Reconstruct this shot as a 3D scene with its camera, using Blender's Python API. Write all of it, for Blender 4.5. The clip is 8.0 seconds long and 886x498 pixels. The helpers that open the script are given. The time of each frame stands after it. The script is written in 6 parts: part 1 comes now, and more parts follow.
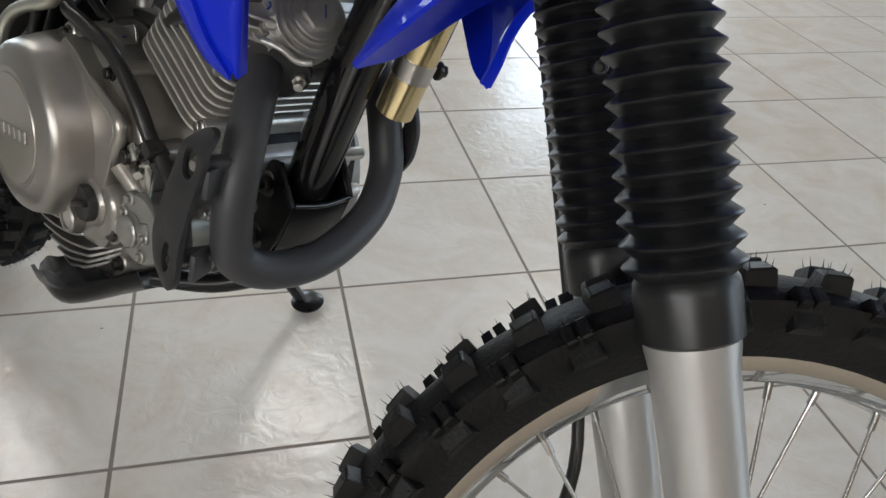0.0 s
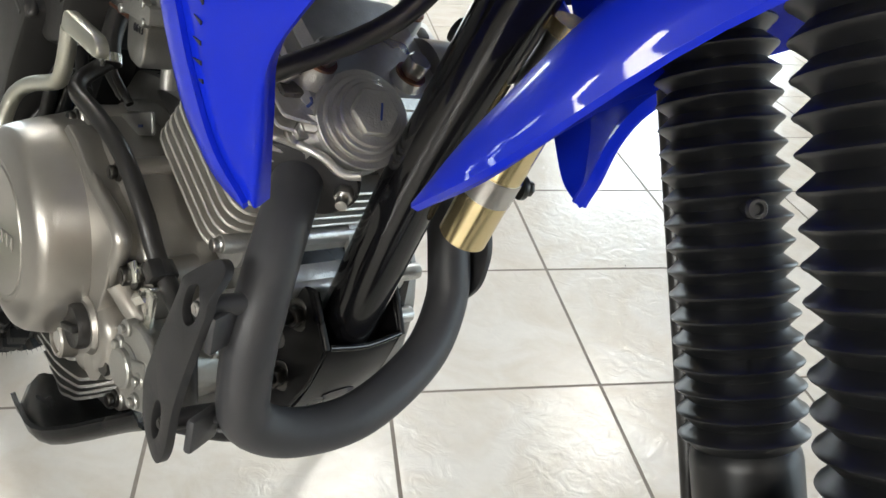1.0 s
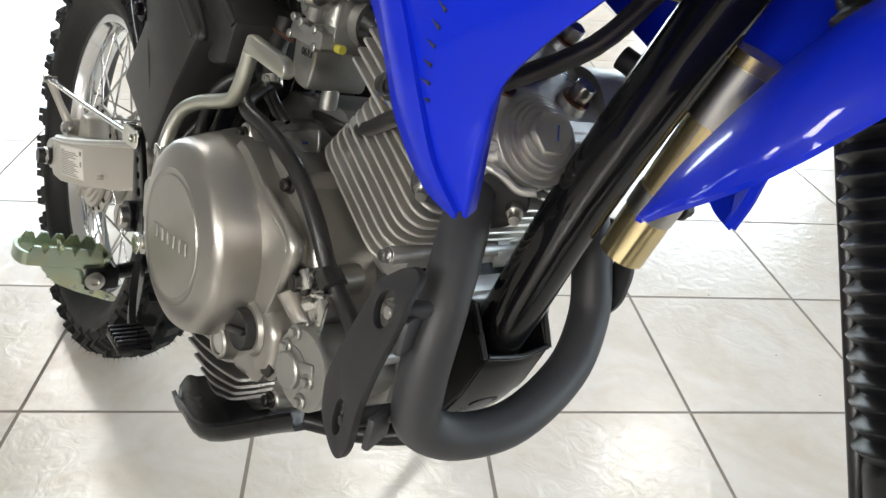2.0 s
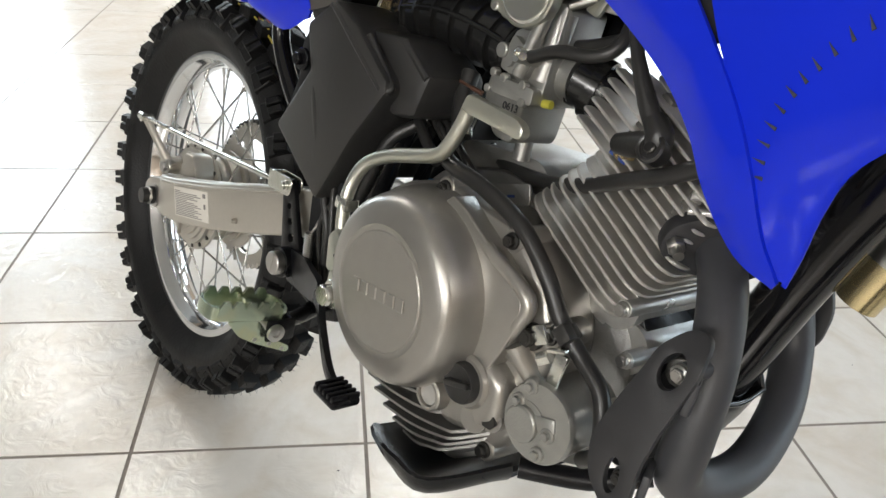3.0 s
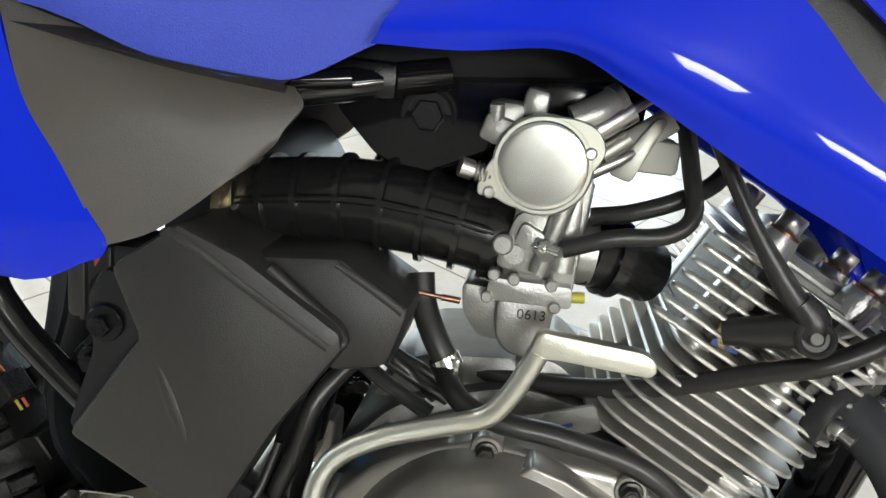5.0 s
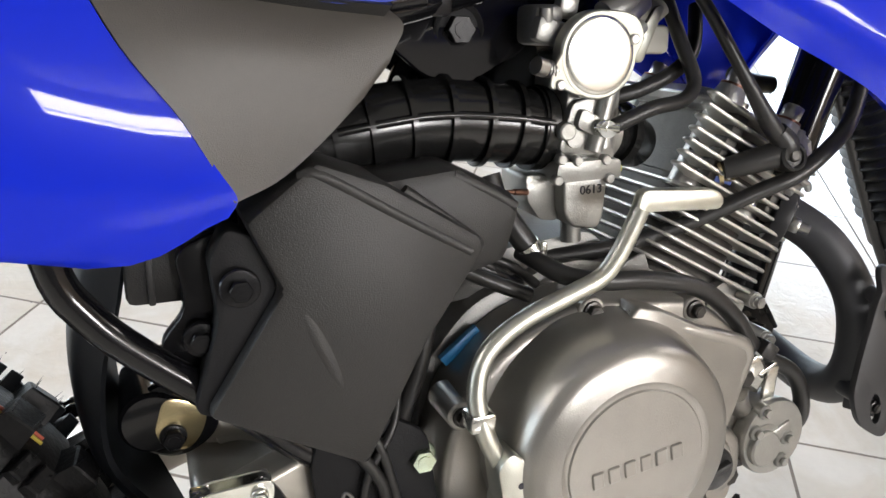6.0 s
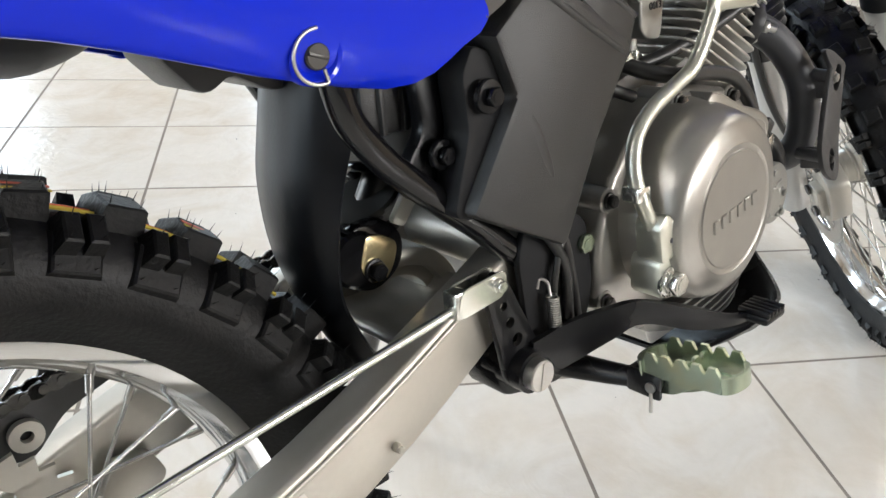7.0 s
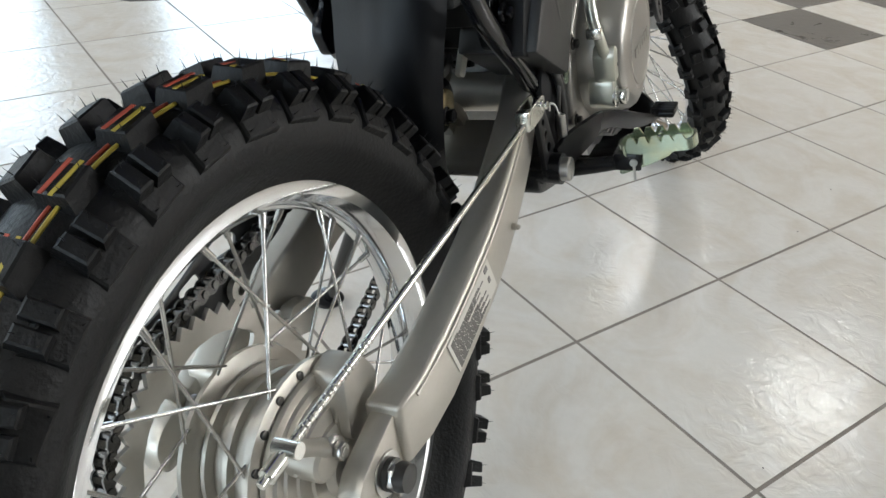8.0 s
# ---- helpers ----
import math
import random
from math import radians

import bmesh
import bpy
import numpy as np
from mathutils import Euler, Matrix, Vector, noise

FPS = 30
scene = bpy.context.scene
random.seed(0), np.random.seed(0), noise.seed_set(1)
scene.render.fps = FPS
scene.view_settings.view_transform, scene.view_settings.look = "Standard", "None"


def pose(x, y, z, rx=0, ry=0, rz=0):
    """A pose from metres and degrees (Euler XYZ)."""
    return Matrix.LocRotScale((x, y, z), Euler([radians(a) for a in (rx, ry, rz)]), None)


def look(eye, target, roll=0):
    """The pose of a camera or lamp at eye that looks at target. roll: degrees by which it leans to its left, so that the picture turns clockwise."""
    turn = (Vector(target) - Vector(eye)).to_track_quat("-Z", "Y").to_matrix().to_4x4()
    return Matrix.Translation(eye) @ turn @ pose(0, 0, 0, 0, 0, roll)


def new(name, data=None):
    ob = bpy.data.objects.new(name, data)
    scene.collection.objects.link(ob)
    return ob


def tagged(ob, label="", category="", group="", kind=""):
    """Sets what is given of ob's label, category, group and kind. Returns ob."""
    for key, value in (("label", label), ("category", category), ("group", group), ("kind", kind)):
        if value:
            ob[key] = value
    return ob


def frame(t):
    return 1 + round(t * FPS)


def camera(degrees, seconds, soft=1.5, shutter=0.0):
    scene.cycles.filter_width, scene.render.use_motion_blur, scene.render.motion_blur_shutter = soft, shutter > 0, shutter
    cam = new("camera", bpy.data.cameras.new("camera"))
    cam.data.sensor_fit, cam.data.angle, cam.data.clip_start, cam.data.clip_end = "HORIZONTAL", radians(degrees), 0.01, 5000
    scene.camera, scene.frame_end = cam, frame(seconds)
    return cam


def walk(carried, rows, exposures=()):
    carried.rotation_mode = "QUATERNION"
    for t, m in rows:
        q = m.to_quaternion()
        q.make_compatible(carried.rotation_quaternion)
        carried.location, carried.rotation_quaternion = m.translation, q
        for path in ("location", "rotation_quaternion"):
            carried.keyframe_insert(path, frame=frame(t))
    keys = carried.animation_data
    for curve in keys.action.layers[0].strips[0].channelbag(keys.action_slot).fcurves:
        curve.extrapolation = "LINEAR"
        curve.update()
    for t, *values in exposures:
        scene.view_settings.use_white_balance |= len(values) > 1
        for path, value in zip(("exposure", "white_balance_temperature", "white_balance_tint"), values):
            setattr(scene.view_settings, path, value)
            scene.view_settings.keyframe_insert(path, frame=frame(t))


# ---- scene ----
from mathutils.bvhtree import BVHTree

cam = camera(58.7, 8.0)
PATH = [
    (0, (-0.457, -1.046, 0.816), (-0.008, 0.535, -0.323), 5.0),
    (0.5, (-0.443, -0.927, 0.811), (-0.042, 0.705, -0.273), 5.1),
    (1, (-0.436, -0.885, 0.788), (-0.113, 0.8, -0.24), 5.1),
    (1.2, (-0.432, -0.89, 0.781), (-0.14, 0.812, -0.228), 5.1),
    (2.3, (-0.577, -0.903, 0.789), (-0.367, 0.833, -0.181), 4.8),
    (2.5, (-0.615, -0.896, 0.79), (-0.398, 0.841, -0.177), 4.7),
    (3, (-0.707, -0.873, 0.815), (-0.428, 0.854, -0.155), 4.1),
    (3.5, (-0.788, -0.786, 0.853), (-0.355, 0.91, -0.114), 4.0),
    (4, (-0.807, -0.661, 0.859), (-0.098, 0.965, -0.065), 4.7),
    (4.2, (-0.814, -0.626, 0.855), (0.028, 0.949, -0.044), 4.7),
    (5.3, (-0.951, -0.425, 0.849), (0.596, 0.448, -0.069), 4.7),
    (5.5, (-0.975, -0.383, 0.841), (0.656, 0.313, -0.083), 4.9),
    (6, (-1.077, -0.257, 0.819), (0.67, 0.027, -0.114), 4.8),
    (6.5, (-1.132, -0.12, 0.803), (0.607, -0.174, -0.183), 4.6),
    (7, (-1.193, 0.029, 0.763), (0.483, -0.333, -0.266), 4.3),
    (7.5, (-1.257, 0.184, 0.769), (0.286, -0.474, -0.321), 4.5),
    (8, (-1.287, 0.391, 0.762), (0.063, -0.596, -0.335), 3.8),
]
walk(cam, [(t, look(eye, target, roll)) for t, eye, target, roll in PATH], [(0, 0.74, 6360, 9), (0.5, 1.16, 6500, 10), (1, 1.40, 6510, 6), (2.5, 1.35, 6450, 8), (3, 1.28, 6500, 8), (4, 1.43, 6190, 1), (5.5, 1.51, 6400, 8), (6, 1.52, 6430, 11), (6.5, 1.66, 6390, 8), (7.2, 1.55, 6370, 9), (8, 1.15, 6160, 6)])

# ---- light ----
world = bpy.data.worlds.new("sky")
scene.world = world
world.use_nodes = True
sky = world.node_tree.nodes.new("ShaderNodeTexSky")
sky.sky_type, sky.sun_disc = "NISHITA", False
sky.sun_elevation, sky.sun_rotation = radians(50), radians(40)
world.node_tree.nodes["Background"].inputs[1].default_value = 0.1
world.node_tree.links.new(sky.outputs[0], world.node_tree.nodes["Background"].inputs[0])


def window_light(eye, target, w, h, watts, colour=(1, 1, 1)):
    """Daylight that fills one band of shop windows."""
    lamp = bpy.data.lights.new("window_daylight", "AREA")
    lamp.shape, lamp.size, lamp.size_y, lamp.energy, lamp.color = "RECTANGLE", w, h, watts, colour
    ob = new("window_daylight", lamp)
    ob.matrix_world = look(eye, target)
    return ob


# room limits in metres
X0, X1, Y0, Y1, TOP = -5.2, 6.4, -6.2, 6.0, 3.3
BAND = (Y1 - Y0) / 4, (X1 - X0) / 4
window_light((X1 + 0.13, -0.1, 1.6), (0, -0.1, 1.6), 4 * BAND[0], 2.5, 260, (0.74, 0.88, 1.0))
window_light((0.6, Y1 + 0.13, 1.6), (0.6, 0, 1.6), 4 * BAND[1], 2.5, 360, (0.80, 0.91, 1.0))
window_light((X0 - 0.13, Y0 + 0.5 * BAND[0], 2.375), (0, Y0 + 0.5 * BAND[0], 2.375), BAND[0], 0.95, 200, (1.0, 0.97, 0.94))
window_light((X0 + 0.5 * BAND[1], Y0 - 0.13, 2.375), (X0 + 0.5 * BAND[1], 0, 2.375), BAND[1], 0.95, 155, (1.0, 0.97, 0.94))


# ---- materials ----
def material(name, colour, rough=0.5, metal=0.0, vary=0.08, scale=40.0, bump=0.0, bump_scale=300.0, coat=0.0, second=None, second_scale=8.0, second_amount=0.3, rough_vary=0.08, spec=0.5, random_tint=0.0):
    """A painted, cast or moulded surface: two scales of colour change, uneven gloss and fine relief."""
    m = bpy.data.materials.new(name)
    m.use_nodes = True
    nt = m.node_tree
    N, L = nt.nodes, nt.links
    b = N["Principled BSDF"]
    tc = N.new("ShaderNodeTexCoord")
    fine = N.new("ShaderNodeTexNoise")
    fine.inputs["Scale"].default_value, fine.inputs["Detail"].default_value = scale, 6
    L.new(tc.outputs["Object"], fine.inputs["Vector"])
    broad = N.new("ShaderNodeTexNoise")
    broad.inputs["Scale"].default_value, broad.inputs["Detail"].default_value = second_scale, 4
    L.new(tc.outputs["Object"], broad.inputs["Vector"])
    ramp = N.new("ShaderNodeMix")
    ramp.data_type = "RGBA"
    lo = [max(0, c * (1 - vary)) for c in colour] + [1]
    hi = [min(1, c * (1 + vary)) for c in colour] + [1]
    ramp.inputs[6].default_value, ramp.inputs[7].default_value = lo, hi
    L.new(fine.outputs["Fac"], ramp.inputs[0])
    out = ramp.outputs[2]
    if second:
        mix = N.new("ShaderNodeMix")
        mix.data_type = "RGBA"
        mr = N.new("ShaderNodeMapRange")
        mr.inputs[1].default_value, mr.inputs[2].default_value = 0.48, 0.75
        mr.inputs[3].default_value, mr.inputs[4].default_value = 0.0, second_amount
        L.new(broad.outputs["Fac"], mr.inputs[0])
        L.new(mr.outputs[0], mix.inputs[0])
        L.new(out, mix.inputs[6])
        mix.inputs[7].default_value = (*second, 1)
        out = mix.outputs[2]
    if random_tint:
        info = N.new("ShaderNodeObjectInfo")
        hsv = N.new("ShaderNodeHueSaturation")
        mr = N.new("ShaderNodeMapRange")
        mr.inputs[3].default_value, mr.inputs[4].default_value = 1 - random_tint, 1 + random_tint
        L.new(info.outputs["Random"], mr.inputs[0])
        L.new(mr.outputs[0], hsv.inputs["Value"])
        L.new(out, hsv.inputs["Color"])
        out = hsv.outputs[0]
    L.new(out, b.inputs["Base Color"])
    b.inputs["Metallic"].default_value = metal
    mr = N.new("ShaderNodeMapRange")
    mr.inputs[3].default_value, mr.inputs[4].default_value = max(0.02, rough - rough_vary), min(1, rough + rough_vary)
    L.new(broad.outputs["Fac"], mr.inputs[0])
    L.new(mr.outputs[0], b.inputs["Roughness"])
    b.inputs["Specular IOR Level"].default_value = spec
    if coat:
        b.inputs["Coat Weight"].default_value, b.inputs["Coat Roughness"].default_value = coat, 0.04
    if bump:
        n3 = N.new("ShaderNodeTexNoise")
        n3.inputs["Scale"].default_value, n3.inputs["Detail"].default_value = bump_scale, 3
        L.new(tc.outputs["Object"], n3.inputs["Vector"])
        bp = N.new("ShaderNodeBump")
        bp.inputs["Strength"].default_value, bp.inputs["Distance"].default_value = bump, 0.001
        L.new(n3.outputs["Fac"], bp.inputs["Height"])
        L.new(bp.outputs[0], b.inputs["Normal"])
    return m


def tile_material(name, colour, stain, rough):
    """Glazed floor tile: cloudy marbling, different on each tile, and a slightly wavy glaze."""
    m = bpy.data.materials.new(name)
    m.use_nodes = True
    nt = m.node_tree
    N, L = nt.nodes, nt.links
    b = N["Principled BSDF"]
    tc, info = N.new("ShaderNodeTexCoord"), N.new("ShaderNodeObjectInfo")
    shift = N.new("ShaderNodeVectorMath")
    shift.operation = "MULTIPLY_ADD"
    shift.inputs[1].default_value = (0, 0, 0)
    comb = N.new("ShaderNodeCombineXYZ")
    for k, f in enumerate((37.0, 91.0, 53.0)):
        mul = N.new("ShaderNodeMath")
        mul.operation = "MULTIPLY"
        mul.inputs[1].default_value = f
        L.new(info.outputs["Random"], mul.inputs[0])
        L.new(mul.outputs[0], comb.inputs[k])
    add = N.new("ShaderNodeVectorMath")
    L.new(tc.outputs["Object"], add.inputs[0])
    L.new(comb.outputs[0], add.inputs[1])

    def noise_node(scale, detail, rough_=0.55, distort=0.0):
        n = N.new("ShaderNodeTexNoise")
        n.inputs["Scale"].default_value, n.inputs["Detail"].default_value = scale, detail
        n.inputs["Roughness"].default_value, n.inputs["Distortion"].default_value = rough_, distort
        L.new(add.outputs[0], n.inputs["Vector"])
        return n
    clouds, grain, ripple = noise_node(6, 5, 0.6, 1.2), noise_node(60, 4), noise_node(28, 3, 0.5, 1.5)
    mr = N.new("ShaderNodeMapRange")
    mr.inputs[1].default_value, mr.inputs[2].default_value = 0.4, 0.72
    L.new(clouds.outputs["Fac"], mr.inputs[0])
    mix = N.new("ShaderNodeMix")
    mix.data_type = "RGBA"
    mix.inputs[6].default_value, mix.inputs[7].default_value = (*colour, 1), (*stain, 1)
    L.new(mr.outputs[0], mix.inputs[0])
    hsv = N.new("ShaderNodeHueSaturation")
    mg = N.new("ShaderNodeMapRange")
    mg.inputs[3].default_value, mg.inputs[4].default_value = 0.95, 1.05
    L.new(grain.outputs["Fac"], mg.inputs[0])
    L.new(mg.outputs[0], hsv.inputs["Value"])
    L.new(mix.outputs[2], hsv.inputs["Color"])
    L.new(hsv.outputs[0], b.inputs["Base Color"])
    mr2 = N.new("ShaderNodeMapRange")
    mr2.inputs[3].default_value, mr2.inputs[4].default_value = rough - 0.06, rough + 0.08
    L.new(clouds.outputs["Fac"], mr2.inputs[0])
    L.new(mr2.outputs[0], b.inputs["Roughness"])
    bp = N.new("ShaderNodeBump")
    bp.inputs["Strength"].default_value, bp.inputs["Distance"].default_value = 0.5, 0.0022
    L.new(ripple.outputs["Fac"], bp.inputs["Height"])
    L.new(bp.outputs[0], b.inputs["Normal"])
    return m


TILE = tile_material("glazed_tile", (0.71, 0.68, 0.635), (0.62, 0.56, 0.48), 0.19)
TILE_DARK = tile_material("dark_tile", (0.12, 0.115, 0.11), (0.17, 0.16, 0.15), 0.28)
GROUT = material("grout", (0.25, 0.22, 0.19), 0.9, vary=0.2, scale=90, bump=0.4, second=(0.15, 0.13, 0.11))
PLASTER = material("plaster", (0.38, 0.30, 0.225), 0.8, vary=0.03, scale=6, bump=0.1)
# dark tone for the unseen west wall, so that black parts reflect little light
UNSEEN_DARK_WALL = material("unseen_dark_wall", (0.12, 0.112, 0.105), 0.75, vary=0.05, scale=6, bump=0.1)
CEILING = material("ceiling_paint", (0.36, 0.345, 0.325), 0.9, vary=0.02, scale=4)
ALUFRAME = material("window_frame_paint", (0.55, 0.56, 0.57), 0.4, 0.6)
BLUE = material("blue_plastic", (0.006, 0.024, 0.60), 0.35, spec=0.06, vary=0.05, scale=8, coat=0.38, rough_vary=0.04)
BLUE_SEAT = material("blue_vinyl", (0.045, 0.075, 0.50), 0.55, vary=0.12, scale=300, bump=0.9, bump_scale=900)
GREY_PLASTIC = material("grey_plastic", (0.064, 0.058, 0.052), 0.42, spec=0.62, vary=0.06, scale=200, bump=0.25, bump_scale=1400)
BLACK_PLASTIC = material("black_plastic", (0.022, 0.0215, 0.0210), 0.38, spec=0.45, vary=0.12, scale=200, bump=0.35, bump_scale=1200, second=(0.035, 0.033, 0.03))
TANKBLACK = material("tank_polyethylene", (0.012, 0.012, 0.013), 0.6, spec=0.2, vary=0.1, scale=150, bump=0.2, bump_scale=900)
BLACK_PAINT = material("black_paint", (0.006, 0.006, 0.007), 0.12, spec=0.4, vary=0.1, scale=60, coat=0.15)
BLACK_METAL = material("black_coated_steel", (0.006, 0.006, 0.007), 0.27, spec=0.25, vary=0.15, scale=120, bump=0.15, bump_scale=700)
EXHAUST = material("matt_black_exhaust", (0.041, 0.042, 0.047), 0.46, vary=0.1, scale=150, bump=0.12, bump_scale=1200, second=(0.072, 0.072, 0.075))
RUBBER = material("tyre_rubber", (0.0058, 0.0058, 0.0061), 0.50, spec=0.26, vary=0.3, scale=70, bump=0.7, bump_scale=260, second=(0.016, 0.015, 0.0145), second_scale=22, second_amount=0.6, rough_vary=0.14)
GUARD = material("matt_black_guard", (0.022, 0.022, 0.024), 0.48, vary=0.1, scale=150, bump=0.15, bump_scale=1200, second=(0.03, 0.03, 0.031))
GAITER = material("gaiter_rubber", (0.0066, 0.0071, 0.0082), 0.37, spec=0.50, vary=0.12, scale=80, second=(0.014, 0.014, 0.014))
FLAP = material("flap_rubber", (0.004, 0.0048, 0.0066), 0.42, spec=0.3, vary=0.2, scale=60, bump=0.1, second=(0.010, 0.011, 0.013))
HOSE = material("hose_rubber", (0.018, 0.0175, 0.017), 0.36, vary=0.15, scale=90, bump=0.1)
BOOT = material("intake_rubber", (0.010, 0.010, 0.010), 0.21, vary=0.1, scale=60)
ENGINE = material("engine_silver_paint", (0.345, 0.332, 0.306), 0.31, 0.72, vary=0.08, scale=70, bump=0.15, bump_scale=900, second=(0.33, 0.315, 0.29), second_amount=0.35)
CAST = material("cast_aluminium", (0.56, 0.555, 0.535), 0.30, 0.74, vary=0.15, scale=120, bump=0.35, bump_scale=700, second=(0.36, 0.36, 0.35), second_scale=18, second_amount=0.5)
CASE = material("dull_crankcase_alloy", (0.25, 0.248, 0.24), 0.38, 0.80, vary=0.15, scale=100, bump=0.5, bump_scale=700, second=(0.13, 0.125, 0.12), second_scale=15, second_amount=0.6)
# cast alloy core, its colour darkened to stand for shade between the fins
CORE_SHADE = material("shade_darkened_core", (0.125, 0.118, 0.108), 0.58, 0.45, vary=0.2, scale=120, bump=0.5, bump_scale=600, second=(0.07, 0.065, 0.06), second_scale=20)
FIN = material("fin_aluminium", (0.74, 0.72, 0.68), 0.34, 0.80, vary=0.12, scale=90, bump=0.4, bump_scale=600, second=(0.46, 0.45, 0.43), second_scale=20)
CARB = material("carburettor_alloy", (0.35, 0.35, 0.33), 0.34, 0.75, vary=0.1, scale=110, bump=0.3, bump_scale=700, second=(0.42, 0.41, 0.39), second_scale=40)
ZINC = material("zinc_plate", (0.72, 0.72, 0.68), 0.20, 0.95, vary=0.08, scale=50, second=(0.55, 0.58, 0.45), second_scale=30, second_amount=0.5)
COVERZINC = material("yellowed_zinc", (0.38, 0.385, 0.34), 0.42, 0.85, vary=0.08, scale=40, second=(0.46, 0.43, 0.33), second_scale=60, second_amount=0.5)
LEVERZINC = material("brushed_yellow_zinc", (0.58, 0.585, 0.52), 0.34, 0.93, vary=0.08, scale=70, bump=0.2, bump_scale=900, second=(0.60, 0.57, 0.44), second_scale=30, second_amount=0.5)
PEGZINC = material("passivated_zinc", (0.48, 0.56, 0.44), 0.24, 0.95, vary=0.1, scale=40, second=(0.62, 0.56, 0.30), second_scale=45, second_amount=0.7)
GOLD = material("gold_passivated_steel", (0.70, 0.58, 0.33), 0.24, 0.95, vary=0.06, scale=30, second=(0.62, 0.55, 0.42))
CHROME = material("polished_rim", (0.70, 0.71, 0.72), 0.10, 1.0, vary=0.04, scale=30, rough_vary=0.05)
SPOKE = material("spoke_steel", (0.50, 0.49, 0.47), 0.25, 1.0, vary=0.1, scale=60)
SILVER = material("silver_paint", (0.48, 0.455, 0.405), 0.36, 0.65, vary=0.05, scale=200, bump=0.1, bump_scale=1500)
FORKSILVER = material("fork_silver", (0.50, 0.50, 0.49), 0.38, 0.65, vary=0.04, scale=150, bump=0.1, bump_scale=1200)
CHAIN = material("oiled_chain_steel", (0.17, 0.165, 0.16), 0.24, 1.0, vary=0.2, scale=120)
STEEL = material("bolt_steel", (0.50, 0.49, 0.47), 0.3, 1.0, vary=0.1, scale=90)
DARKSTEEL = material("dark_bolt_steel", (0.07, 0.068, 0.065), 0.35, 0.9, vary=0.15, scale=90)
COPPER = material("copper_washer", (0.24, 0.125, 0.09), 0.35, 1.0)
LABEL = material("paper_label", (0.66, 0.635, 0.58), 0.5, vary=0.03)
# dark print, also the painted shade inside holes that aren't cut
INK_AND_SHADE = material("dark_ink_and_hole_shade", (0.03, 0.03, 0.04), 0.6, vary=0.05)
INKGREY = material("grey_ink", (0.22, 0.21, 0.2), 0.6, vary=0.05)
YELLOW = material("yellow_stripe", (0.40, 0.31, 0.04), 0.6, vary=0.2, scale=120)
RED = material("red_stripe", (0.42, 0.08, 0.045), 0.6, vary=0.2, scale=120)
YELLOWPLASTIC = material("yellow_plastic", (0.48, 0.45, 0.06), 0.4)
BLUEINK = material("blue_paint_mark", (0.02, 0.05, 0.22), 0.5)
BLUETAPE = material("blue_clip_plastic", (0.02, 0.16, 0.36), 0.4)
WHITEPLASTIC = material("pale_plastic", (0.50, 0.49, 0.43), 0.45)

GLOW = bpy.data.materials.new("lamp_diffuser")
GLOW.use_nodes = True
GLOW.node_tree.nodes["Principled BSDF"].inputs["Emission Color"].default_value = (1, 0.95, 0.89, 1)
GLOW.node_tree.nodes["Principled BSDF"].inputs["Emission Strength"].default_value = 12


# ---- mesh helpers ----
def part(name, bm, mat, parent=None, label=""):
    """Links a bmesh as one mesh object under its thing or part."""
    me = bpy.data.meshes.new(name)
    bm.normal_update()
    bm.to_mesh(me)
    bm.free()
    me.materials.append(mat)
    ob = new(name, me)
    ob.parent = parent
    if label:
        tagged(ob, label)
    return ob


def shade(bm, angle=35):
    """Smooth shading, with edges past the angle kept sharp."""
    bm.normal_update()
    for f in bm.faces:
        f.smooth = True
    for e in bm.edges:
        if len(e.link_faces) == 2 and e.calc_face_angle(0) > radians(angle):
            e.smooth = False
    return bm


def bevelled(bm, w, seg=2, angle=25):
    bm.normal_update()
    es = [e for e in bm.edges if len(e.link_faces) == 2 and e.calc_face_angle(0) > radians(angle)]
    if w and es:
        bmesh.ops.bevel(bm, geom=es, offset=w, segments=seg, affect="EDGES", profile=0.5, clamp_overlap=True)
    return shade(bm)


def join(*bms):
    out = bmesh.new()
    for b in bms:
        me = bpy.data.meshes.new("temporary")
        b.to_mesh(me)
        out.from_mesh(me)
        b.free()
        bpy.data.meshes.remove(me)
    return out


def moved(bm, m):
    bm.transform(m)
    return bm


def smooth(points, n=6):
    """Catmull-Rom curve through the points."""
    P = [Vector(p) for p in points]
    P = [2 * P[0] - P[1]] + P + [2 * P[-1] - P[-2]]
    out = []
    for a, b, c, d in zip(P, P[1:], P[2:], P[3:]):
        for k in range(n):
            t = k / n
            out.append(0.5 * ((2 * b) + (c - a) * t + (2 * a - 5 * b + 4 * c - d) * t * t + (3 * b - a - 3 * c + d) * t ** 3))
    return out + [P[-2]]


